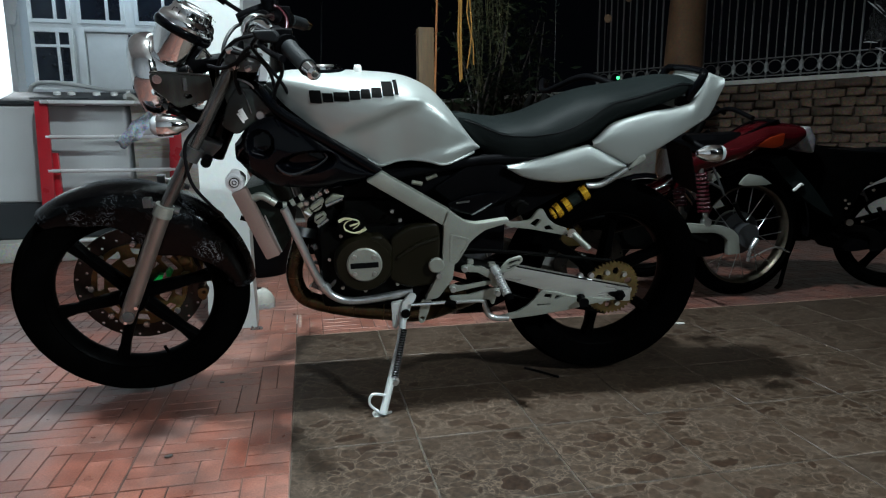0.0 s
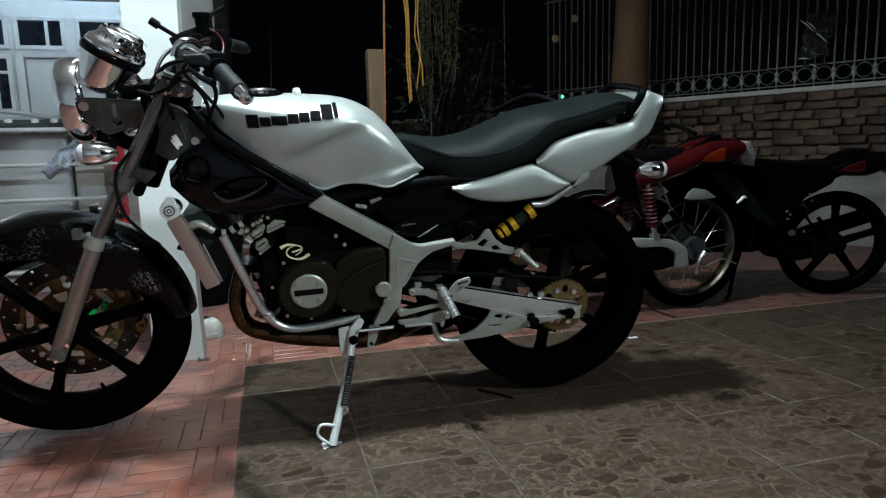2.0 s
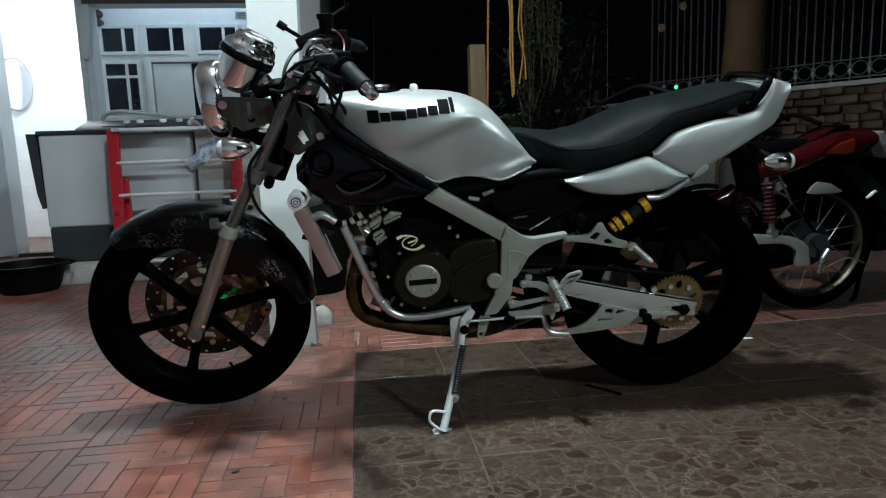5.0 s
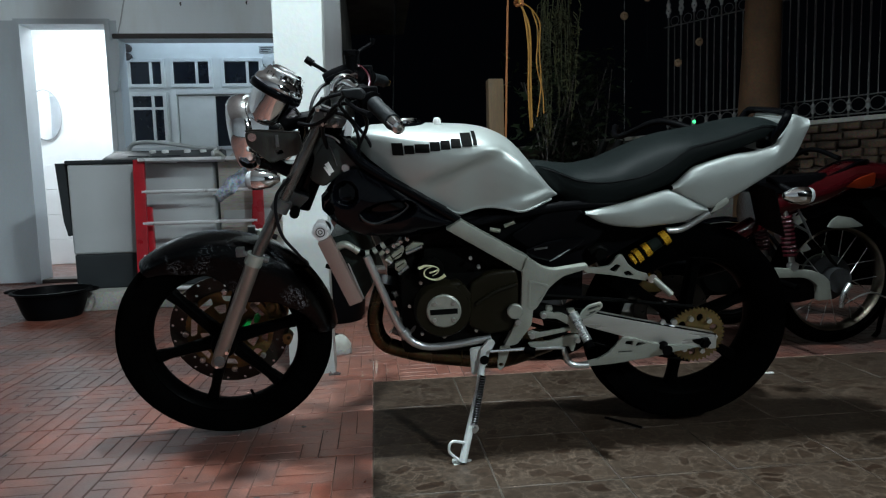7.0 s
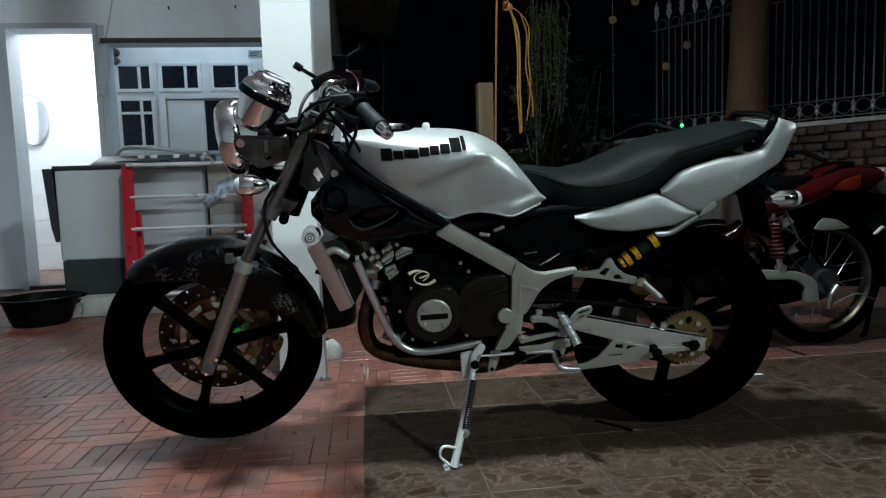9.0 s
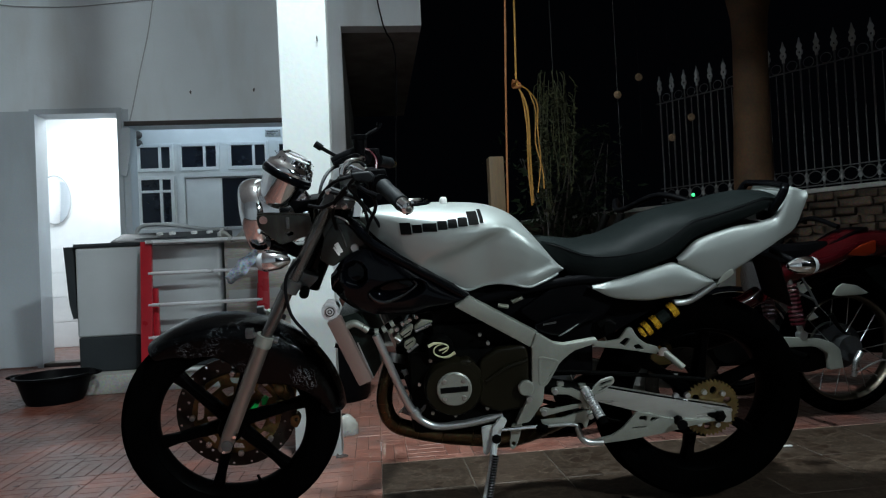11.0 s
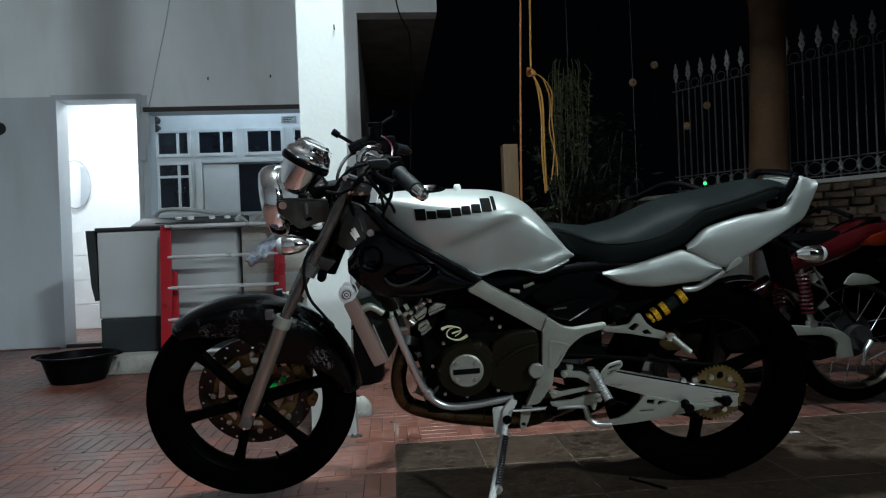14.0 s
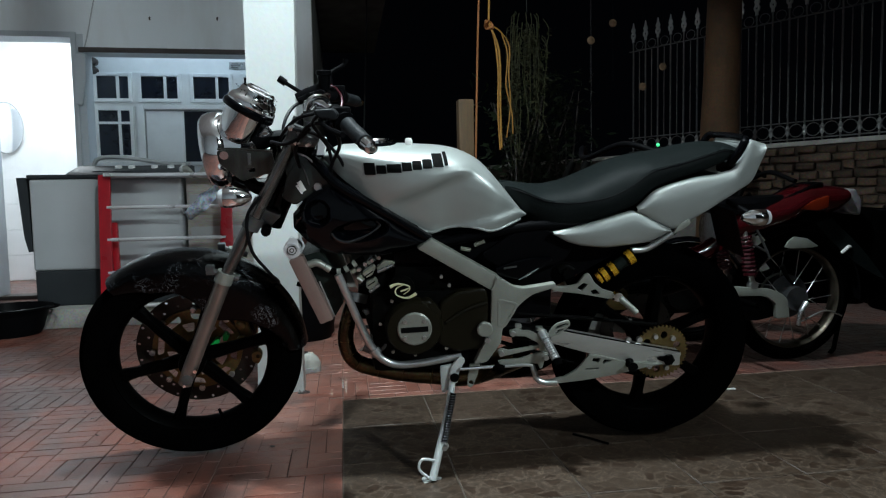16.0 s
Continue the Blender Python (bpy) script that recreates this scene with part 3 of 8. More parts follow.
door = thing("door_1", pose(0, 0, 0), "open bathroom doorway with a dark thin wooden frame", "doorway", kind="structure")
part("door_frame", boxes((DOOR_X0 - 0.035, DOOR_X0 + 0.006, WALL_Y - 0.02, WALL_Y + 0.165, 0, DOOR_Z + 0.035), (DOOR_X1 - 0.006, DOOR_X1 + 0.03, WALL_Y - 0.02, WALL_Y + 0.165, 0, DOOR_Z + 0.035),
     (DOOR_X0 + 0.006, DOOR_X1 - 0.006, WALL_Y - 0.02, WALL_Y + 0.165, DOOR_Z - 0.006, DOOR_Z + 0.035)), "wall_low", door)
part("threshold", box(DOOR_X0 + 0.006, DOOR_X1 - 0.006, WALL_Y - 0.01, WALL_Y + 0.15, 0, 0.03, 0.004), "dark_wood", door)

mirror = thing("wall_mirror", pose(-3.17, 4.53, 1.5), "oval bathroom mirror with a pale blue rim", "mirror")
part("glass", plate(oval(0, 0, 0.15, 0.24, 0, 32), -0.008, 0.0), "chrome", mirror)
part("rim", tube([(0.155 * math.cos(a), -0.006, 0.245 * math.sin(a)) for a in np.linspace(0, 2 * math.pi, 33)], 0.005, 8, 1, False), "washer_grey", mirror, "pale grey-blue rim")

# a shallow lit passage behind the wide opening, with a white window front
structure("passage_wall", boxes((-2.165, -2.14, 3.70, 3.86, 0, 2.40), (-0.36, -0.30, WALL_Y + 0.16, 3.86, 0, 2.40)), "wall", "white painted end walls of the lit passage", "wall")
structure("passage_ceiling", box(-2.14, -0.30, WALL_Y + 0.16, 3.86, 2.40, 2.46), "wood_white", "white passage ceiling", "ceiling")
win = thing("window_1", pose(0, 0, 0), "white painted window front with small dark panes above a sill", "window", kind="structure")
WY = 3.75
K = (WY + 2.226) / (3.30 + 2.226)


def kx(x):
    return 0.012 + (x - 0.012) * K


def kz(z):
    return 0.692 + (z - 0.692) * K


def pane_frame(x0, x1, z0, z1, bars_x=(), bars_z=()):
    x0, x1, z0, z1 = kx(x0), kx(x1), kz(z0), kz(z1)
    bars_x, bars_z = [kx(x) for x in bars_x], [kz(z) for z in bars_z]
    b = 0.030
    dims = [(x0 - b, x0, z0 - b, z1 + b), (x1, x1 + b, z0 - b, z1 + b), (x0, x1, z0 - b, z0), (x0, x1, z1, z1 + b)]
    dims += [(x - 0.011, x + 0.011, z0, z1) for x in bars_x]
    edges = [x0, *bars_x, x1]
    for a, c in zip(edges, edges[1:]):
        dims += [(a + (0.011 if a != x0 else 0), c - (0.011 if c != x1 else 0), z - 0.011, z + 0.011) for z in bars_z]
    fr = part("window_frame", join(*[box(a, c, WY - 0.03, WY, e, f, 0.002, 1) for a, c, e, f in dims]), "wood_white", win)
    part("pane", box(x0, x1, WY - 0.010, WY - 0.004, z0, z1), "night_glass", fr, "dark window pane")


for cx in (-1.90, -1.565, -1.16, -0.76):
    x1 = cx + (0.24 if cx < -1.8 else 0.28)
    pane_frame(cx, x1, 1.585, 1.762, (cx + (x1 - cx) * 0.66,))
pane_frame(-1.90, -1.66, 1.13, 1.49, (-1.74,), (1.39,))
part("backing", box(-2.14, -0.36, WY, WY + 0.10, 0, 2.40), "wood_white", win)
part("casing", box(kx(-1.60), kx(-1.545), WY - 0.05, WY, 0.9, kz(1.53), 0.004), "wood_white", win)
part("casing", box(kx(-1.545), kx(-0.50), WY - 0.05, WY, kz(1.495), kz(1.53), 0.004), "wood_white", win)
part("shutter", box(kx(-1.535), kx(-1.245), WY - 0.035, WY - 0.005, 0.9, kz(1.485), 0.004), "wood_white", win, "white boarded shutter")
part("pane", box(kx(-1.245), kx(-0.90), WY - 0.008, WY - 0.002, 0.9, kz(1.485)), "night_glass", win, "dark gap beside the shutter")
part("shutter", box(kx(-0.89), kx(-0.50), WY - 0.035, WY - 0.005, 0.9, kz(1.485), 0.004), "wood_white", win, "white boarded shutter")
part("window_sill", box(WIN_X0, WIN_X1, WALL_Y - 0.03, WALL_Y + 0.16, 1.035, 1.065, 0.005), "wall_low", win)
part("head_trim", box(WIN_X0 - 0.03, WIN_X1, WALL_Y - 0.025, WALL_Y, WIN_Z1, WIN_Z1 + 0.035, 0.003), "dark_wood", win, "dark strip over the opening")

for z in (1.970, 1.894):
    v = thing("round_vent", pose(-2.07, WY, z), "small dark round vent on the white board", "vent", "vents on the window board")
    part("body", lathe([(0, 0.040), (0.026, 0.040), (0.034, 0.034), (0.035, 0)], 28, pose(0, 0, 0, 90)), "dark_wood", v)
n = thing("notice_plate", pose(kx(-0.81), WY, kz(1.86)), "small grey printed plate on the white board", "sign")
part("plate", box(-0.07, 0.07, -0.006, 0, -0.032, 0.032, 0.002), "paper", n)
for k in range(3):
    part("print_line", box(-0.055, 0.05 - 0.02 * k, -0.008, -0.006, 0.012 - 0.016 * k, 0.018 - 0.016 * k), "washer_dark", n, "dark unreadable print")

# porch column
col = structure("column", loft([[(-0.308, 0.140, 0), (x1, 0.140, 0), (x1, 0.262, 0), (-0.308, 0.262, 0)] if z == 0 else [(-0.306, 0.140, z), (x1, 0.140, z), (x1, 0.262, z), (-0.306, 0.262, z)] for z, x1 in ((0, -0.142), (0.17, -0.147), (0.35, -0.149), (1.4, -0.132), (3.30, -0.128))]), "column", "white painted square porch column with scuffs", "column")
h = thing("wall_hook", pose(-0.165, 0.138, 1.53), "small rusty hook in the porch column", "hook")
part("pin", tube([(0, 0.004, 0), (0, -0.012, 0), (0, -0.016, 0.012)], 0.0025, 8, 3), "dark_wood", h)

# brown post and the lean-to roof on it
post = structure("round_post", lathe([(0.150, 0), (0.150, 0.05), (0.135, 0.12), (0.128, 1.2), (0.116, 1.7), (0.112, 2.1), (0.120, 2.30), (0.150, 2.45)], 28, Matrix.Translation((2.63, 1.93, 0)) @ Matrix.Shear("XY", 4, (0.030, 0.0))), "bark",
                 "round brown plastered post with a flared head", "post")
roof_outline = [(2.43, 1.80), (1.55, 1.00), (1.55, -1.5), (4.9, -1.5), (4.9, 0.75), (2.80, 2.02)]
bm = bmesh.new()
lo = [bm.verts.new((x, y, 2.45)) for x, y in roof_outline]
hi = [bm.verts.new((x, y, 2.56)) for x, y in roof_outline]
bm.faces.new(lo), bm.faces.new(list(reversed(hi)))
for i in range(len(lo)):
    j = (i + 1) % len(lo)
    bm.faces.new((lo[i], lo[j], hi[j], hi[i]))
structure("lean_to_roof", bm, "roof", "grey lean-to roof slab over the parked motorcycles", "roof")

# boundary wall with the iron fence on it
FENCE = Vector((2.75, 3.08, 0))
ALONG = Vector((0.79, -1.17, 0)).normalized()
FENCE_M = Matrix.Translation(FENCE) @ Matrix.Rotation(math.atan2(ALONG.y, ALONG.x), 4, "Z")
wall = thing("boundary_wall", FENCE_M, "dark low boundary wall of rough brick and stone", "wall", kind="structure")
part("core", box(-2.2, 3.6, 0.02, 0.17, 0, 1.07), "mortar", wall)
part("plaster_foot", box(-2.2, 3.6, -0.014, 0.02, 0, 0.57, 0.006), "concrete", wall, "grey plastered foot of the wall")
part("coping", box(-2.2, 3.6, 0.0, 0.19, 1.07, 1.105, 0.008), "roof", wall, "rough grey coping")

fence = thing("iron_fence", FENCE_M @ Matrix.Translation((0, 0.09, 1.105)), "pale iron fence with spear tips and rings", "fence")
part("rail", box(-0.28, 3.5, -0.012, 0.012, 0.150, 0.158), "iron", fence)
part("rail", box(-0.28, 3.5, -0.012, 0.012, 0.022, 0.031), "iron", fence)
part("rail", box(-0.28, 3.5, -0.012, 0.012, 0.936, 0.942), "iron", fence)


def spear():
    flat = [(0.0, 1.195), (0.010, 1.150), (0.022, 1.125), (0.013, 1.105), (0.024, 1.085), (0.022, 1.06), (0.010, 1.045), (0.012, 1.02),
            (-0.012, 1.02), (-0.010, 1.045), (-0.022, 1.06), (-0.024, 1.085), (-0.013, 1.105), (-0.022, 1.125), (-0.010, 1.150)]
    return plate(flat, -0.007, 0.007, (oval(0.0, 1.075, 0.006, 0.010, n=8),), 0.002, 1)


shared = {}
for k in range(-2, 29):
    x = k * 0.12
    for name, make in (("bar", lambda: box(-0.0055, 0.0055, -0.0055, 0.0055, 0.0, 1.02)), ("spear_tip", spear),
                       ("top_ring", lambda: tube([(0.06 + 0.038 * math.cos(a), 0, 0.982 + 0.038 * math.sin(a)) for a in np.linspace(0, 2 * math.pi, 17)], 0.0032, 6, 1, False)), ("ring", lambda: tube([(0.06 + 0.048 * math.cos(a), 0, 0.09 + 0.048 * math.sin(a)) for a in np.linspace(0, 2 * math.pi, 21)], 0.0042, 6, 1, False)),
                       ("collar", lambda: lathe([(0.007, 0.05), (0.016, 0.07), (0.010, 0.09), (0.018, 0.105), (0.007, 0.13)], 10))):
        if name not in shared:
            # tips and collars take a paler tone than the bars
            ob = part(name, make(), "tip_pale" if name in ("spear_tip", "collar") else "iron", fence)
            shared[name] = ob.data
        else:
            ob = new(name, shared[name])
            ob.parent = fence
        ob.location.x = x
    for name, make in (("thin_bar", lambda: box(0.0565, 0.0635, -0.0035, 0.0035, 0.145, 0.93)),):
        if name not in shared:
            ob = part(name, make(), "iron", fence)
            shared[name] = ob.data
        else:
            ob = new(name, shared[name])
            ob.parent = fence
        ob.location.x = x

lampshade = thing("porch_lamp", pose(*PORCH), "round lit porch lamp hung on a short rod under the ceiling", "lamp")
part("globe", lathe([(0, 0.0), (0.06, 0.010), (0.085, 0.045), (0.06, 0.10), (0.03, 0.11)], 24), "lamp_glass", lampshade, "lit white glass bowl")
part("collar", lathe([(0.032, 0.098), (0.040, 0.104), (0.040, 0.120), (0.028, 0.128)], 24), "black_plastic", lampshade, "dark lamp collar")
part("rod", lathe([(0.03, 0.115), (0.012, 0.13), (0.012, 0.235), (0.04, 0.245), (0.04, 0.25)], 16), "chrome", lampshade)


# ---- the silver motorcycle on its side stand ----
# own frame: x from the front axle line to the rear, y to the machine's right, z up in its leaning plane
BIKE = Matrix.Translation((-0.425, -0.40, 0.001)) @ pose(0, 0, 0, 0, 0, -3.7) @ pose(0, 0, 0, 10.0)
bike = thing("motorcycle", BIKE, "silver naked sport motorcycle with black seat leaning on its side stand", "motorcycle")
RAKE = Vector((math.sin(radians(26)), 0, math.cos(radians(26))))
HEAD = Vector((0.03, 0, 0.30))
STEER = Matrix.Translation(HEAD) @ Matrix.Rotation(radians(6), 4, RAKE) @ Matrix.Translation(-HEAD)


def front(name, bm, mat, parent=bike, label="", smooth=40):
    """A part that turns with the fork."""
    bm.transform(STEER)
    return part(name, bm, mat, parent, label, smooth)


def wheel_tyre(cx, cz, r, w, inner):
    """Tyre section turned round the axle."""
    prof = [(inner, -w * 0.36), (inner + 0.012, -w * 0.43), (r - 0.045, -w * 0.5), (r - 0.022, -w * 0.47), (r - 0.007, -w * 0.27), (r, 0),
            (r - 0.007, w * 0.27), (r - 0.022, w * 0.47), (r - 0.045, w * 0.5), (inner + 0.012, w * 0.43), (inner, w * 0.36)]
    return lathe(prof, 64, Matrix.Translation((cx, 0, cz)) @ pose(0, 0, 0, 90))


def wheel_rim(cx, cz, r_in, r_out, w):
    prof = [(r_out + 0.004, -w / 2), (r_out - 0.004, -w / 2 - 0.004), (r_out - 0.012, -w / 2 + 0.004), (r_in, -w * 0.25), (r_in - 0.002, 0), (r_in, w * 0.25),
            (r_out - 0.012, w / 2 - 0.004), (r_out - 0.004, w / 2 + 0.004), (r_out + 0.004, w / 2)]
    return lathe(prof, 64, Matrix.Translation((cx, 0, cz)) @ pose(0, 0, 0, 90))


def spoke(cx, cz, angle, r0, r1, w0, w1, depth):
    m = Matrix.Translation((cx, 0, cz)) @ Matrix.Rotation(-radians(angle), 4, "Y")
    rings = []
    for t in (0.0, 0.35, 0.75, 1.0):
        r, w = r0 + (r1 - r0) * t, w0 + (w1 - w0) * t + (0.006 if t == 1 else 0)
        d = depth * (1 - 0.35 * t)
        rings.append([m @ Vector(p) for p in ((r, -d, -w * 0.6), (r, -d * 0.6, -w), (r, d * 0.6, -w), (r, d, -w * 0.6), (r, d, w * 0.6), (r, d * 0.6, w), (r, -d * 0.6, w), (r, -d, w * 0.6))])
    return loft(rings)


def ring_disc(cx, cz, y, r0, r1, thick, holes, hole_r, hole_at, seg=48):
    """A flat ring with a row of through holes on alternating circles."""
    hs = [oval(cx + (hole_at + (0.014 if k % 2 else -0.008)) * math.cos(a), cz + (hole_at + (0.014 if k % 2 else -0.008)) * math.sin(a), hole_r, hole_r, n=6)
          for k, a in enumerate(2 * math.pi * k / holes for k in range(holes))]
    return plate(oval(cx, cz, r1, r1, n=seg), y - thick / 2, y + thick / 2, (oval(cx, cz, r0, r0, n=seg), *hs), 0)


# front wheel
FX, FZ, FR = 0.040, 0.290, 0.2850
fw = front("front_wheel", wheel_rim(FX, FZ, 0.192, 0.208, 0.058), "wheel_black", bike, "black six-spoke cast wheel")
front("tyre", wheel_tyre(FX, FZ, FR, 0.098, 0.205), "rubber", fw, "worn black road tyre")
for k in range(6):
    front("spoke", spoke(FX, FZ, 12 + 60 * k, 0.03, 0.19, 0.016, 0.011, 0.022), "wheel_black", fw)
front("hub", lathe([(0, -0.055), (0.030, -0.055), (0.034, -0.045), (0.034, 0.045), (0.030, 0.06), (0, 0.06)], 24, Matrix.Translation((FX, 0, FZ)) @ pose(0, 0, 0, 90)), "wheel_black", fw)
front("valve", tube([(FX + 0.055, -0.004, FZ - 0.183), (FX + 0.050, -0.012, FZ - 0.160)], 0.0042, 8, 1), "rubber", fw)
disc = front("brake_disc", ring_disc(FX, FZ, 0.058, 0.118, 0.162, 0.005, 40, 0.0042, 0.140), "disc", fw, "worn brown drilled brake disc")
front("disc_carrier", plate(oval(FX, FZ, 0.119, 0.119, n=40), 0.048, 0.054, [rounded([(FX + r * math.cos(a + d), FZ + r * math.sin(a + d)) for r, d in ((0.056, -0.17), (0.056, 0.17), (0.082, 0.22), (0.082, -0.22))], 0.006) for a in (2 * math.pi * (k + 0.3) / 8 for k in range(8))] + [rounded([(FX + r * math.cos(a + d), FZ + r * math.sin(a + d)) for r, d in ((0.090, -0.22), (0.090, 0.22), (0.108, 0.26), (0.108, -0.26))], 0.005) for a in (2 * math.pi * (k + 0.8) / 8 for k in range(8))], 0.001), "gold_dull", disc, "tarnished gold carrier")
for k in range(8):
    a = 2 * math.pi * k / 8
    front("disc_rivet", lathe([(0, 0), (0.008, 0), (0.008, 0.010), (0, 0.012)], 10, Matrix.Translation((FX + 0.118 * math.cos(a), 0.050, FZ + 0.118 * math.sin(a))) @ pose(0, 0, 0, 90)), "steel", disc)
cal = front("brake_caliper", join(plate(rounded([(0.125, 0.395), (0.172, 0.405), (0.205, 0.345), (0.195, 0.290), (0.160, 0.300), (0.140, 0.345)], 0.012), 0.066, 0.104, (), 0.006), plate(rounded([(0.150, 0.366), (0.168, 0.366), (0.192, 0.334), (0.186, 0.322), (0.170, 0.340), (0.152, 0.348)], 0.006), 0.030, 0.046, (oval(0.160, 0.358, 0.005, 0.004, n=8),), 0.002), plate(rounded([(0.184, 0.272), (0.204, 0.278), (0.214, 0.262), (0.200, 0.236), (0.184, 0.246)], 0.007), 0.030, 0.060, (oval(0.200, 0.262, 0.005, 0.005, n=8),), 0.003),
            plate(rounded([(0.140, 0.388), (0.176, 0.385), (0.190, 0.325), (0.165, 0.310)], 0.010), 0.028, 0.048, (), 0.005)), "gold_dull", bike, "tarnished gold brake caliper")
for z in (0.372, 0.328):
    front("piston_cap", lathe([(0, 0), (0.015, 0), (0.015, 0.008), (0.010, 0.012), (0, 0.012)], 16, Matrix.Translation((0.163, 0.030, z - 0.012)) @ pose(0, 0, 0, 90)), "gold_dull", cal)
front("bleed_cap", join(plate(rounded([(0.066, 0.290), (0.090, 0.292), (0.106, 0.322), (0.094, 0.325), (0.082, 0.312)], 0.003), 0.026, 0.046, (), 0.002), plate(rounded([(0.112, 0.318), (0.122, 0.316), (0.130, 0.330), (0.122, 0.340), (0.112, 0.334)], 0.002), 0.026, 0.046, (), 0.002)), "green", bike, "bright green clamp by the brake disc")

# mudguard: a curved shell with side skirts
rings = []
for a in np.linspace(128, 5, 46):
    ca, sa = math.cos(radians(a)), math.sin(radians(a))
    skirt = (0.045 + 0.075 * math.exp(-((a - 62) / 26) ** 2)) * min(1.0, 0.30 + (a - 5) / 36, 0.15 + (128 - a) / 22)
    half = 0.066 - 0.022 * max(0.0, (20 - a) / 30) ** 1.5 - 0.010 * max(0.0, (a - 100) / 24)
    outer = [(0.272 - skirt * 1.0, -half), (0.280 - skirt * 0.5, -half - 0.002), (0.282, -half * 0.97), (0.290, -half * 0.86), (0.297, -half * 0.66), (0.302, -half * 0.36), (0.304, 0)]
    outer += [(r, -y) for r, y in reversed(outer[:-1])]
    inner = [(r - 0.004, y * 0.95) for r, y in reversed(outer)]
    rings.append([(FX + r * ca, y, FZ + r * sa) for r, y in outer + inner])
fender = front("front_fender", loft(rings), "marbled", bike, "black marbled glossy front mudguard")
front("fender_bolt", lathe([(0, -0.006), (0.008, -0.006), (0.008, 0), (0, 0)], 12, Matrix.Translation((0.285, -0.062, 0.335)) @ pose(0, 0, 0, 90)), "black_plastic", fender)

# fork
for side in (-1, 1):
    y = 0.100 * side
    leg = front("fork_leg", tube([(0.030, y, 0.262), (0.046, y, 0.300), (0.150, y, 0.535)], [0.0165, 0.0185, 0.0185, 0.0185], 20, 1), "fork", bike, "bronze-grey fork leg")
    front("axle_boss", lathe([(0, -0.026), (0.006, -0.026), (0.0075, -0.023), (0.012, -0.022), (0.014, -0.018), (0.014, 0.02), (0.0, 0.024)], 20, Matrix.Translation((0.041, y, 0.281)) @ pose(0, 0, 0, 90)), "yoke", leg, "dark axle boss")
    front("pinch_bolt", tube([(0.063, y + 0.006 * side, 0.306), (0.063, y + 0.026 * side, 0.306)], 0.0048, 8, 1), "chrome", leg)
    front("pinch_bolt", tube([(0.030, y + 0.010 * side, 0.268), (0.034, y + 0.026 * side, 0.268)], 0.004, 8, 1), "chrome", leg)
    front("dust_seal", tube([(0.148, y, 0.532), (0.160, y, 0.558)], [0.0225, 0.022], 20, 1), "alloy", leg, "grey clamp collar")
    front("collar_lug", join(tube([(0.128, y, 0.563), (0.188, y, 0.540)], 0.008, 8, 1), box(0.112, 0.132, y - 0.01, y + 0.01, 0.555, 0.578, 0.003)), "yoke", leg)
    front("stanchion", tube([(0.155, y, 0.547), (0.352, y, 0.900)], 0.0148, 20, 1), "stanchion", leg, "bronze-grey upper fork tube")
clamp = front("lower_yoke", join(*[tube([(0.224, s * 0.1, 0.667), (0.240, s * 0.1, 0.694)], 0.022, 20, 1) for s in (-1, 1)],
              plate(rounded([(0.222, 0.672), (0.262, 0.655), (0.300, 0.690), (0.256, 0.708)], 0.008), -0.078, 0.078, (), 0.004)), "yoke", bike, "dark grey fork yoke")
front("clamp_bolt", tube([(0.262, -0.115, 0.660), (0.262, -0.075, 0.660)], 0.012, 12, 1), "black_plastic", clamp)
top = front("upper_yoke", join(plate(rounded([(0.310, 0.868), (0.392, 0.862), (0.405, 0.882), (0.332, 0.898)], 0.008), -0.115, 0.115, (), 0.005),
            *[tube([(0.345, s * 0.1, 0.880), (0.358, s * 0.1, 0.912)], 0.023, 18, 1) for s in (-1, 1)]), "yoke", bike, "dark cast top yoke")
front("ignition", lathe([(0, 0.03), (0.018, 0.03), (0.02, 0.0), (0.02, -0.05), (0, -0.05)], 16, aim((0.365, 0, 0.90), RAKE)), "black_plastic", top)
part("head_tube", tube([(0.262, 0, 0.655), (0.362, 0, 0.868)], 0.034, 18, 1), "black_gloss", bike)

# headlamp, its bracket and the horn
LAMP = Matrix.Translation((0.188, 0.0, 0.848)) @ Matrix.Rotation(radians(-97), 4, "Y")
hl = front("headlight", lathe([(0.084, 0.052), (0.088, 0.045), (0.089, 0.030), (0.088, 0.010), (0.083, -0.030), (0.070, -0.065), (0.046, -0.095), (0.020, -0.108), (0, -0.110)], 40, LAMP.copy()), "chrome", bike, "round chrome headlight bowl")
front("rim", lathe([(0.078, 0.064), (0.086, 0.062), (0.093, 0.053), (0.0965, 0.040), (0.0965, 0.024), (0.093, 0.012), (0.088, 0.006)], 48, LAMP.copy()), "chrome", hl, "deep chrome headlight rim")
front("lens", lathe([(0, 0.075), (0.030, 0.073), (0.060, 0.066), (0.081, 0.055)], 40, LAMP.copy()), "lens", hl)
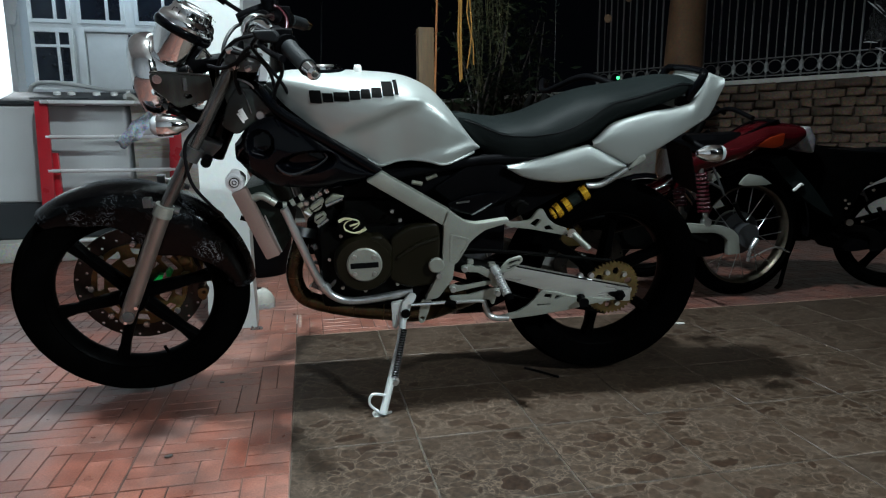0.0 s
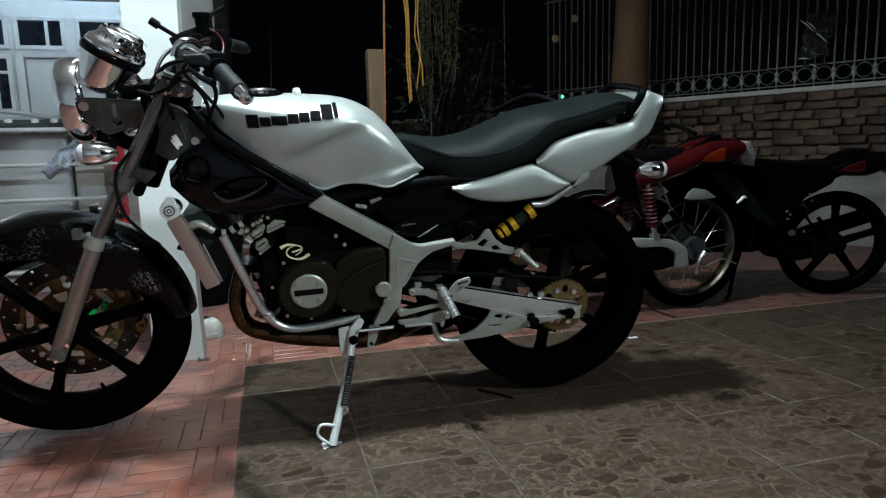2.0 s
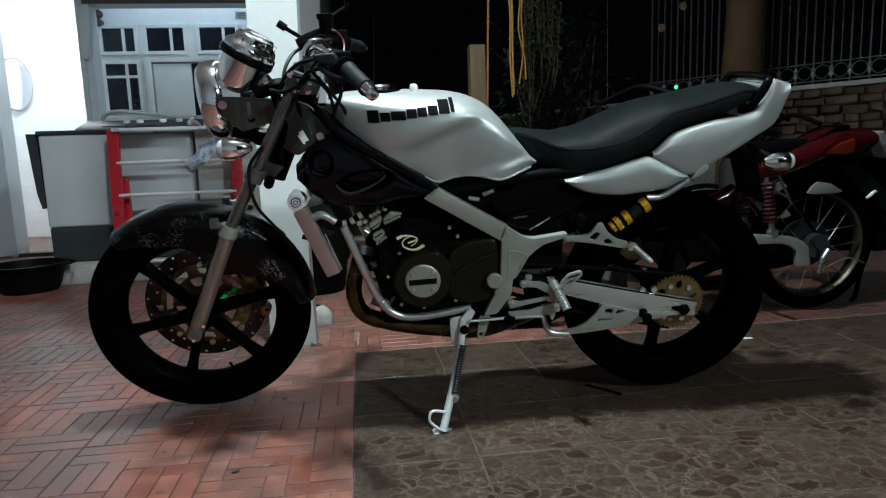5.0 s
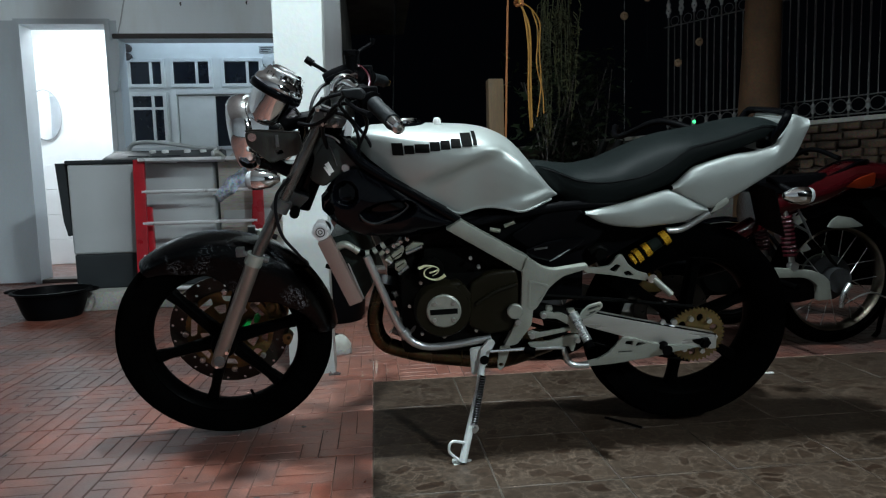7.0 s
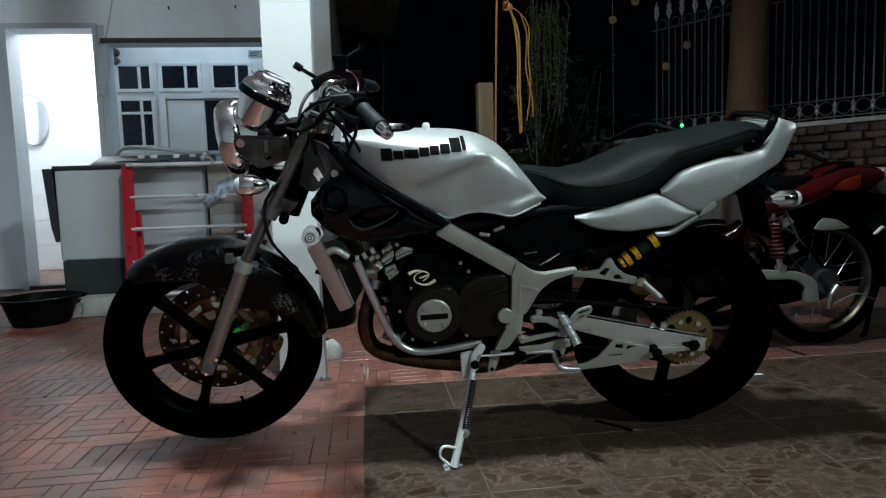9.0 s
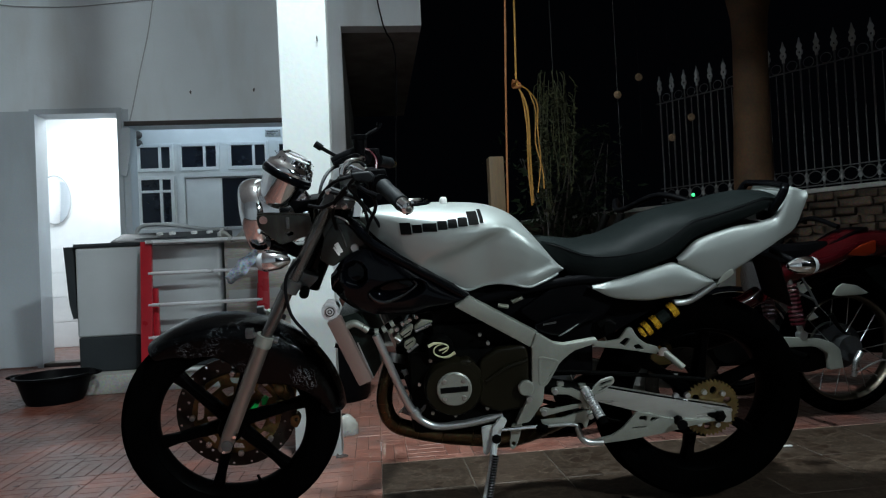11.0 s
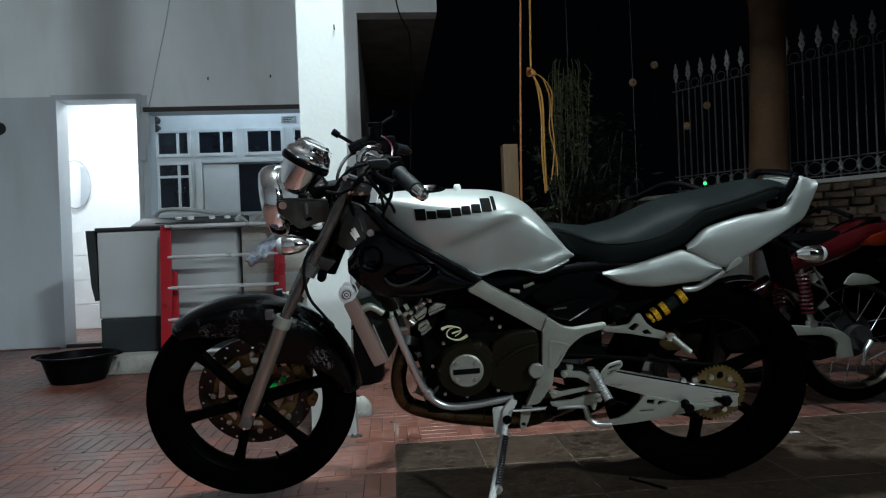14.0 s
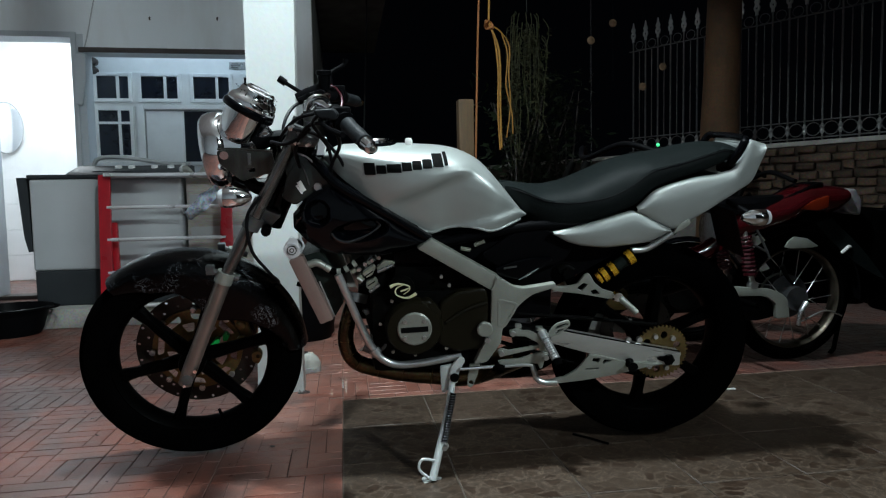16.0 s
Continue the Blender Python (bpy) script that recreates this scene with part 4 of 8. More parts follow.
for s in (-1, 1):
    front("bracket", plate(rounded([(0.163, 0.858), (0.196, 0.860), (0.290, 0.852), (0.296, 0.802), (0.262, 0.797), (0.216, 0.783), (0.180, 0.815), (0.166, 0.828)], 0.008), s * 0.094 - 0.004, s * 0.094 + 0.004, (rounded([(0.228, 0.812), (0.246, 0.815), (0.248, 0.806), (0.234, 0.803)], 0.003),), 0.002), "lamp_bracket", hl, "dark pressed steel bracket")
    front("bracket_fold", tube([(0.166, s * 0.096, 0.861), (0.196, s * 0.098, 0.862), (0.290, s * 0.098, 0.854)], 0.0025, 8, 2), "lamp_bracket", hl)
    front("bracket_rib", box(0.232, 0.240, s * 0.0995 - 0.002, s * 0.0995 + 0.002, 0.822, 0.850, 0.001), "yoke", hl)
    front("bracket_bolt", lathe([(0, -0.012), (0.010, -0.012), (0.010, -0.006), (0.010, 0.010), (0, 0.010)], 14, Matrix.Translation((0.180, s * 0.094, 0.847)) @ pose(0, 0, 0, 90 if s < 0 else -90)), "chrome", hl)
front("wiring_loom", tube([(0.205, -0.03, 0.790), (0.25, -0.05, 0.755), (0.300, -0.045, 0.770), (0.33, -0.02, 0.80)], 0.016, 10), "black_plastic", hl)
front("cowl_stay", plate(rounded([(0.150, 0.775), (0.230, 0.748), (0.285, 0.752), (0.280, 0.765), (0.225, 0.765), (0.165, 0.790)], 0.006), -0.05, 0.05, (), 0.002), "black_gloss", bike)

# twin clock pods
for s, r in ((-0.045, 0.056), (0.062, 0.052)):
    GA = aim((0.222, s, 0.918), (0.50, 0.0, 0.86))
    pod = front("instrument", lathe([(0, -0.056), (0.026, -0.055), (0.040, -0.046), (0.046, -0.030), (0.052, 0.004), (r - 0.001, 0.024)], 40, GA.copy()), "chrome", bike, "round chrome-cased instrument")
    front("bezel", lathe([(r - 0.002, 0.022), (r + 0.005, 0.024), (r + 0.007, 0.029), (r + 0.007, 0.037), (r + 0.004, 0.042), (r - 0.001, 0.044)], 40, GA.copy()), "black_gloss", pod)
    front("trim_ring", lathe([(r + 0.002, 0.042), (r + 0.003, 0.048), (r - 0.001, 0.058), (r - 0.010, 0.064), (r - 0.013, 0.070), (r - 0.015, 0.080), (r - 0.019, 0.083), (r - 0.023, 0.080)], 40, GA.copy()), "chrome", pod)
    front("dial", lathe([(0, 0.068), (r - 0.015, 0.068)], 36, GA.copy()), "lens", pod)
    for k in range(12):
        a = 2 * math.pi * k / 12
        front("scale_mark", lathe([(0, 0.0022), (0.0016, 0.0022), (0.0016, 0)], 6, GA @ Matrix.Translation(((r - 0.006) * math.cos(a), (r - 0.006) * math.sin(a), 0.073))), "decal_black", pod)
front("clock_bracket", plate(rounded([(0.205, 0.885), (0.250, 0.850), (0.325, 0.870), (0.330, 0.890), (0.262, 0.882), (0.225, 0.905)], 0.008), -0.07, 0.07, (), 0.003), "black_plastic", bike)

# handlebar and its fittings
BAR = [(0.500, -0.345, 0.896), (0.468, -0.25, 0.924), (0.440, -0.165, 0.948), (0.405, -0.10, 0.965), (0.385, -0.045, 0.945), (0.382, 0.045, 0.945),
       (0.405, 0.10, 0.965), (0.440, 0.165, 0.968), (0.480, 0.25, 0.955), (0.520, 0.350, 0.940)]
bar = front("handlebar", tube(BAR, 0.0112, 14), "chrome", bike, "chrome handlebar with black grips")
for s in (-1, 1):
    front("bar_clamp", join(box(0.366, 0.400, s * 0.045 - 0.016, s * 0.045 + 0.016, 0.918, 0.963, 0.006), tube([(0.378, s * 0.045, 0.89), (0.38, s * 0.045, 0.92)], 0.014, 12, 1)), "yoke", bar)
for pts, nm in (((BAR[0], BAR[1], (0.462, -0.225, 0.929)), "near"), ((BAR[9], BAR[8], (0.468, 0.225, 0.960)), "far")):
    p, q = Vector(pts[0]), Vector(pts[2])
    d = (q - p).normalized()
    grip = front("grip", tube([p + d * t for t in (0.012, 0.03, 0.06, 0.09, 0.118)], [0.0175, 0.0165, 0.0172, 0.0165, 0.0185], 16), "grip", bar, "black rubber grip")
    front("bar_end", lathe([(0.0, -0.026), (0.008, -0.026), (0.0135, -0.021), (0.0150, 0.0), (0.0150, 0.016)], 20, aim(p, d)), "chrome", bar, "polished bar-end weight")
    front("bar_end_bolt", lathe([(0, -0.029), (0.0045, -0.029), (0.0060, -0.025)], 12, aim(p, d)), "yoke", bar)
    front("switch_gear", join(tube([q + d * 0.002, q + d * 0.045], 0.024, 14, 1), box(q.x - 0.03, q.x + 0.012, min(q.y, q.y + d.y * 0.045), max(q.y, q.y + d.y * 0.045), q.z - 0.012, q.z + 0.034, 0.006)), "black_plastic", bar, "black switch housing")
    lever = [q + d * 0.03 + Vector((-0.02, 0, 0.005)), q + Vector((-0.055, 0, 0.006)), p + d * 0.06 + Vector((-0.058, 0, 0.012)), p + Vector((-0.05, 0, 0.020))]
    front("lever", tube(lever, [0.007, 0.006, 0.005, 0.007], 8), "black_plastic", bar)
    front("perch", join(tube([q + d * 0.048, q + d * 0.075], 0.019, 12, 1), tube([q + d * 0.06, q + d * 0.055 + Vector((-0.05, 0, 0.01))], 0.011, 10, 1)), "black_plastic", bar)
front("brake_reservoir", lathe([(0, 0.0), (0.015, 0.0), (0.017, 0.036), (0.021, 0.038), (0.021, 0.050), (0, 0.052)], 18, Matrix.Translation((0.422, 0.155, 0.985))), "black_plastic", bar)
front("mirror_stub", tube([(0.440, 0.20, 0.965), (0.440, 0.205, 1.02), (0.452, 0.21, 1.035), (0.480, 0.215, 1.05), (0.486, 0.215, 1.065)], [0.008, 0.006, 0.005, 0.006, 0.009], 8), "black_plastic", bar)
front("choke_lever", join(tube([(0.36, 0.18, 0.975), (0.312, 0.19, 1.005)], 0.0055, 8, 1), tube([(0.318, 0.19, 1.001), (0.300, 0.193, 1.014)], 0.010, 10, 1)), "black_plastic", bar)
front("master_cylinder", join(tube([(0.345, 0.165, 0.962), (0.372, 0.165, 0.972), (0.428, 0.160, 0.990)], [0.012, 0.016, 0.018], 12, 1), box(0.385, 0.440, 0.150, 0.182, 0.955, 0.985, 0.008)), "black_plastic", bar, "black brake cylinder")
front("red_hose", tube([(0.43, 0.16, 1.0), (0.455, 0.16, 0.985), (0.468, 0.14, 0.955), (0.45, 0.08, 0.90)], 0.0036, 8), "red_spring", bar, "dark red hose")
for k, (a, b, c) in enumerate((((0.42, -0.19, 0.928), (0.375, -0.16, 0.915), (0.345, -0.12, 0.85)), ((0.43, -0.20, 0.925), (0.448, -0.17, 0.875), (0.425, -0.10, 0.80)),
                               ((0.40, 0.17, 0.955), (0.34, 0.10, 0.945), (0.31, 0.04, 0.88)), ((0.40, -0.13, 0.945), (0.345, -0.12, 0.925), (0.305, -0.07, 0.86)))):
    front("control_cable", tube([a, b, c, (c[0] + 0.03, c[1] * 0.5, c[2] - 0.10)], 0.0045, 8), "cable", bar)
part("clutch_elbow", tube([(0.3947, -0.20, 0.9453), (0.399, -0.20, 0.9582), (0.407, -0.20, 0.9696), (0.419, -0.195, 0.9753), (0.434, -0.185, 0.974), (0.443, -0.17, 0.9645)], 0.0065, 10, 3), "chrome", bar, "bright bent cable elbow")
part("fluid_bottle", loft([[(x, y, z) for x, y in ((0.404 + d, -0.068), (0.421 + d, -0.068), (0.424 + d, -0.056), (0.421 + d, -0.044), (0.404 + d, -0.044), (0.401 + d, -0.056))] for z, d in ((0.836, -0.004), (0.852, 0.0), (0.8745, 0.002), (0.878, 0.002))]), "aluminium", bike, "small bright metal box")
part("lever_perch", plate(rounded([(0.338, 0.969), (0.361, 0.980), (0.402, 0.993), (0.4146, 0.986), (0.3935, 0.965), (0.351, 0.962)], 0.006), 0.10, 0.135, (oval(0.372, 0.974, 0.006, 0.005, n=10),), 0.004), "black_plastic", bar, "black lever perch")
part("switch_box", plate(rounded([(0.4158, 0.949), (0.460, 0.952), (0.470, 0.9396), (0.4626, 0.926), (0.4235, 0.932)], 0.006), -0.245, -0.215, (), 0.005, 3), "grip", bar, "dark grey switch box")
for pts in (((0.420, -0.20, 0.935), (0.405, -0.17, 0.915), (0.425, -0.13, 0.880), (0.455, -0.10, 0.835), (0.470, -0.08, 0.800)), ((0.345, -0.12, 0.905), (0.372, -0.14, 0.900), (0.410, -0.14, 0.890), (0.432, -0.12, 0.862), (0.440, -0.10, 0.820)),
            ((0.30, -0.11, 0.872), (0.335, -0.13, 0.868), (0.372, -0.14, 0.884), (0.398, -0.15, 0.905))):
    part("control_cable", tube(pts, 0.0042, 8, 4), "cable", bar)
for x, y, z in ((0.352, -0.128, 0.905), (0.372, -0.132, 0.893), (0.362, -0.13, 0.872), (0.388, -0.13, 0.868)):
    part("cable_nut", lathe([(0, -0.006), (0.0065, -0.006), (0.0065, 0.006), (0, 0.006)], 6, aim((x, y, z), (0.8, -0.2, 0.4))), "steel", bar)
front("brake_hose", tube([(0.258, -0.115, 0.75), (0.222, -0.120, 0.700), (0.226, -0.118, 0.615), (0.262, -0.09, 0.545), (0.27, 0.02, 0.47), (0.19, 0.07, 0.36)], 0.0042, 8), "cable", bike)

# front indicators and the folded number plate
for s in (-1, 1):
    ind = front("front_indicator", lathe([(0, -0.046), (0.007, -0.044), (0.020, -0.022), (0.0235, 0.0), (0.0235, 0.016), (0.022, 0.018)], 20, Matrix.Translation((0.197, s * 0.165, 0.758)) @ pose(0, 0, 0, 0, -90 - 180 * 0, 0) @ Matrix.Rotation(0, 4, "X")), "chrome", bike, "bullet-shaped chrome indicator")
    front("lens", lathe([(0.022, 0.018), (0.020, 0.026), (0.012, 0.032), (0, 0.034)], 20, Matrix.Translation((0.197, s * 0.165, 0.758)) @ pose(0, 0, 0, 0, -90, 0)), "lens", ind)
    front("stem", tube([(0.200, s * 0.15, 0.758), (0.225, s * 0.11, 0.762)], 0.008, 10, 1), "black_plastic", ind)
bm = bmesh.new()
bmesh.ops.create_grid(bm, x_segments=14, y_segments=6, size=0.5, matrix=Matrix.Diagonal((0.104, 0.034, 1, 1)))
for v in bm.verts:
    u, w = v.co.x, v.co.y
    v.co = Vector((u + 0.004 * math.sin(150 * w), 0.0035 * math.sin(70 * u + 90 * w) + 0.002 * math.sin(190 * u), w * (1 - 2.0 * abs(u)) + 0.0015 * math.sin(110 * u)))
bmesh.ops.solidify(bm, geom=bm.faces, thickness=0.0012)
bm.transform(Matrix.Translation((0.118, -0.085, 0.733)) @ Matrix.Rotation(radians(-42), 4, "Y") @ Matrix.Rotation(radians(28), 4, "X"))
front("number_plate", bm, "plate_blue", bike, "small creased blue-grey blank plate")

# tank
TOP = [(0.415, 0.832), (0.432, 0.848), (0.455, 0.856), (0.52, 0.859), (0.61, 0.858), (0.70, 0.853), (0.745, 0.845), (0.785, 0.829), (0.815, 0.810), (0.850, 0.772), (0.878, 0.737), (0.920, 0.682)]
BOT = [(0.415, 0.826), (0.450, 0.787), (0.512, 0.742), (0.576, 0.702), (0.660, 0.652), (0.678, 0.645), (0.709, 0.659), (0.750, 0.665), (0.791, 0.661), (0.826, 0.650), (0.914, 0.678), (0.920, 0.680)]
HALF = [(0.415, 0.040), (0.45, 0.082), (0.52, 0.118), (0.60, 0.138), (0.68, 0.146), (0.76, 0.146), (0.83, 0.132), (0.88, 0.112), (0.920, 0.085)]


SIDE = [(0.0, 0.930), (0.15, 0.962), (0.35, 0.990), (0.55, 1.0), (0.70, 0.985), (0.79, 0.945), (0.85, 0.860), (0.90, 0.730), (0.945, 0.560), (0.975, 0.370), (1.0, 0.0)]


def tank_point(x, v, s):
    """A point of the tank: v from the lower edge to the ridge, s the side."""
    zt, zb, w = ease(x, TOP), ease(x, BOT), ease(x, HALF)
    z = zb + (zt - zb) * v
    shape = ease(v, SIDE)
    crease = 0.729 + (x - 0.577) * 0.415          # knee hollow under a slanting crease
    hollow = 0.024 * step(crease - z, -0.003, 0.024) * step(x, 0.545, 0.62) * (1 - step(x, 0.70, 0.86))
    low = 0.700 + (x - 0.86) * 0.25               # second crease near the rear lower edge
    hollow -= 0.009 * step(low - z, 0.0, 0.026) * step(x, 0.70, 0.80)
    return (x, s * max(0.0, w * shape - hollow), z)


xs = [0.415 + 0.505 * (0.5 - 0.5 * math.cos(math.pi * k / 44)) for k in range(45)]
vs_ = [k / 22 for k in range(16)] + [0.72, 0.75, 0.78, 0.81, 0.84, 0.87, 0.90, 0.93, 0.955, 0.975, 0.99, 0.997]
rings = [[tank_point(x, v, -1) for v in vs_] + [tank_point(x, v, 1) for v in reversed(vs_)] for x in xs]
tank = part("fuel_tank", loft(rings), "silver_paint", bike, "silver fuel tank with a knee hollow", 38)
part("cap_ring", lathe([(0.050, -0.002), (0.054, 0.004), (0.050, 0.010), (0.044, 0.011)], 36, aim((0.545, -0.0, 0.850), (-0.02, -0.0, 1))), "black_gloss", tank)
part("fuel_cap", lathe([(0.045, 0.006), (0.043, 0.014), (0.034, 0.016), (0.030, 0.012), (0.0, 0.013)], 36, aim((0.545, 0, 0.852), (-0.02, 0, 1))), "chrome", tank, "round chrome fuel cap")
part("white_knob", lathe([(0, 0.020), (0.007, 0.019), (0.010, 0.012), (0.009, 0.0)], 14, aim((0.628, -0.02, 0.852), (0, 0, 1))), "decal_white", tank, "small white rubber knob")
part("tank_seam", tube([(x, -ease(x, HALF) * 0.90 + (0.030 if x > 0.6 else 0.030 * max(0, (x - 0.555) / 0.05)) , ease(x, BOT) - 0.004) for x in (0.44, 0.50, 0.56, 0.62, 0.672)], 0.004, 8, 3), "black_gloss", tank)

part("tank_lip", tube([Vector(tank_point(x, 0.0, -1)) + Vector((0, 0.003, -0.003)) for x in np.linspace(0.645, 0.905, 16)], 0.0042, 8, 2), "silver_paint", tank, "rolled silver lower lip")

# maker's mark as plain black blocks lying on the tank side
blocks = [(0.0, 0.0265, 1.0), (0.029, 0.0235, 0.70), (0.0545, 0.034, 0.70), (0.0905, 0.0235, 0.70), (0.1155, 0.0225, 0.70), (0.140, 0.0235, 0.70), (0.165, 0.0255, 1.0), (0.1925, 0.0095, 1.0)]
for x0, w, hgt in blocks:
    bm = bmesh.new()
    cols = []
    for t in np.linspace(0, 1, 5):
        col_ = []
        for u in np.linspace(0, 1, 7):
            zz = 0.792 + x0 * 0.105 + 0.0285 * hgt * u
            xx = 0.518 + x0 + w * t - 0.10 * (zz - 0.792)
            p, px, pz = [Vector(tank_point(a, (c - ease(a, BOT)) / (ease(a, TOP) - ease(a, BOT)), -1)) for a, c in ((xx, zz), (xx + 0.003, zz), (xx, zz + 0.003))]
            out = (px - p).cross(pz - p).normalized()
            col_.append(bm.verts.new(p + out * (0.0016 if out.y < 0 else -0.0016)))
        cols.append(col_)
    for a, b in zip(cols, cols[1:]):
        for i in range(6):
            bm.faces.new((a[i], a[i + 1], b[i + 1], b[i]))
    part("tank_mark", bm, "decal_black", tank, "plain black block of the tank lettering")

# seat
STOP = [(0.872, 0.745), (0.90, 0.748), (0.934, 0.741), (0.99, 0.735), (1.059, 0.747), (1.127, 0.776), (1.181, 0.799), (1.236, 0.813), (1.333, 0.830), (1.387, 0.843), (1.43, 0.848), (1.475, 0.846), (1.492, 0.835)]
SRID = [(0.872, 0.745), (0.90, 0.742), (0.97, 0.714), (1.039, 0.712), (1.122, 0.726), (1.175, 0.751), (1.228, 0.789), (1.323, 0.808), (1.431, 0.836), (1.492, 0.826)]
SLOW = [(0.872, 0.738), (0.914, 0.688), (0.95, 0.655), (0.985, 0.643), (1.068, 0.660), (1.191, 0.702), (1.211, 0.715), (1.237, 0.743), (1.297, 0.765), (1.379, 0.786), (1.446, 0.809), (1.492, 0.822)]
SHALF = [(0.872, 0.055), (0.92, 0.090), (1.0, 0.125), (1.10, 0.138), (1.20, 0.134), (1.30, 0.120), (1.42, 0.098), (1.492, 0.070)]
rings = []
for k in range(56):
    x = 0.872 + 0.620 * k / 55
    t, r, l, w = ease(x, STOP), ease(x, SRID), ease(x, SLOW), ease(x, SHALF)
    half = [(0.86 * w, l), (0.96 * w, l + (r - l) * 0.25), (1.0 * w, l + (r - l) * 0.6), (0.99 * w, r - 0.004), (0.955 * w, r + 0.006), (0.87 * w, r + (t - r) * 0.55), (0.72 * w, r + (t - r) * 0.92), (0.40 * w, t + 0.004), (0, t + 0.006)]
    rings.append([(x, -y, z) for y, z in half] + [(x, y, z) for y, z in reversed(half[:-1])])
seat = part("seat", loft(rings), "vinyl", bike, "long stepped black vinyl seat", 32)
part("seat_piping", tube([(x, -ease(x, SHALF) * 0.985, ease(x, SRID) + 0.001) for x in np.linspace(0.885, 1.46, 22)], 0.0016, 6, 1), "black_plastic", seat)

# tail panels
SECTION = [(0, -0.34), (0.03, -0.08), (0.08, 0.04), (0.30, 0.20), (0.56, 0.30), (0.66, 0.29), (0.94, 0.02), (0.975, -0.04), (1.0, -0.22)]


def skin(xs, low, up, half, out, thick=0.004):
    """A bulged side panel between two lines, with thickness."""
    outer, inner = [], []
    for x in xs:
        z0, z1, w = ease(x, low), ease(x, up), ease(x, half)
        z1 = max(z1, z0 + 0.002)
        col_ = [(x, -(w - 0.004 + out * ease(u, SECTION)), z0 + (z1 - z0) * u) for u in (0, 0.04, 0.10, 0.22, 0.40, 0.58, 0.74, 0.86, 0.93, 0.97, 1)]
        outer.append(col_)
        inner.append([(px, py + thick, pz) for px, py, pz in col_])
    return loft([a + list(reversed(b)) for a, b in zip(outer, inner)])


TAIL_W = [(0.98, 0.134), (1.10, 0.142), (1.25, 0.132), (1.40, 0.112), (1.50, 0.090), (1.56, 0.076)]
UP_LOW = [(1.185, 0.690), (1.197, 0.690), (1.302, 0.635), (1.381, 0.674), (1.461, 0.717), (1.530, 0.752), (1.540, 0.780), (1.556, 0.842)]
UP_TOP = [(1.185, 0.694), (1.213, 0.714), (1.239, 0.743), (1.28, 0.756), (1.348, 0.772), (1.412, 0.778), (1.465, 0.789), (1.478, 0.796), (1.488, 0.840), (1.494, 0.868), (1.556, 0.850)]
LO_LOW = [(0.983, 0.638), (1.018, 0.616), (1.054, 0.605), (1.125, 0.598), (1.238, 0.608), (1.296, 0.636)]
LO_TOP = [(0.983, 0.642), (1.065, 0.661), (1.190, 0.695), (1.296, 0.639)]
for s in (-1, 1):
    for nm, lo_, up_, x0, x1 in (("side_panel", LO_LOW, LO_TOP, 0.984, 1.292), ("tail_panel", UP_LOW, UP_TOP, 1.196, 1.553)):
        bm = skin(np.linspace(x0, x1, 40), lo_, up_, TAIL_W, 0.026)
        part(nm, bm if s < 0 else across(bm), "silver_paint", bike, "silver tail bodywork", 38)
part("tail_cover", box(1.490, 1.540, -0.068, 0.068, 0.838, 0.851, 0.004), "silver_paint", bike, "silver tail bodywork")
part("tail_light", box(1.495, 1.532, -0.060, 0.060, 0.765, 0.832, 0.008), "red_dark", bike, "dark red tail light")
part("under_tail", plate(rounded([(1.20, 0.66), (1.30, 0.640), (1.46, 0.72), (1.50, 0.76), (1.46, 0.77), (1.24, 0.72)], 0.02), -0.09, 0.09, (), 0.006), "black_plastic", bike)
for s in (-1, 1):
    part("grab_handle", tube([(1.455, s * 0.085, 0.800), (1.470, s * 0.098, 0.835), (1.484, s * 0.095, 0.862), (1.494, s * 0.072, 0.866)], [0.010, 0.011, 0.010, 0.009], 10), "black_gloss", bike, "black grab handle")
part("grab_bar", tube([(1.494, -0.072, 0.866), (1.497, 0, 0.868), (1.494, 0.072, 0.866)], 0.009, 10), "black_gloss", bike)

# rear indicators and mudguard
for s in (-1, 1):
    im = Matrix.Translation((1.497, s * 0.165, 0.676)) @ pose(0, 0, 0, 0, 90, 0)
    ind = part("rear_indicator", lathe([(0, -0.042), (0.008, -0.040), (0.019, -0.020), (0.022, 0.0), (0.022, 0.016), (0.021, 0.018)], 20, im.copy()), "chrome", bike, "bullet-shaped chrome indicator")
    part("lens", lathe([(0.021, 0.018), (0.018, 0.028), (0.010, 0.034), (0, 0.035)], 20, im.copy()), "lens", ind)
    part("stem", tube([(1.49, s * 0.15, 0.68), (1.47, s * 0.07, 0.70)], 0.008, 10, 1), "black_plastic", ind)
part("rear_mudguard", loft([[(1.40 + 0.10 * t, y, 0.70 - 0.03 * t), (1.41 + 0.13 * t, y, 0.66 - 0.11 * t)] [::1] + [(1.415 + 0.13 * t, y + 0.0, 0.655 - 0.115 * t), (1.405 + 0.10 * t, y, 0.695 - 0.03 * t)] for y, t in ((-0.07, 0.9), (-0.05, 1.0), (0.05, 1.0), (0.07, 0.9))]), "black_plastic", bike)

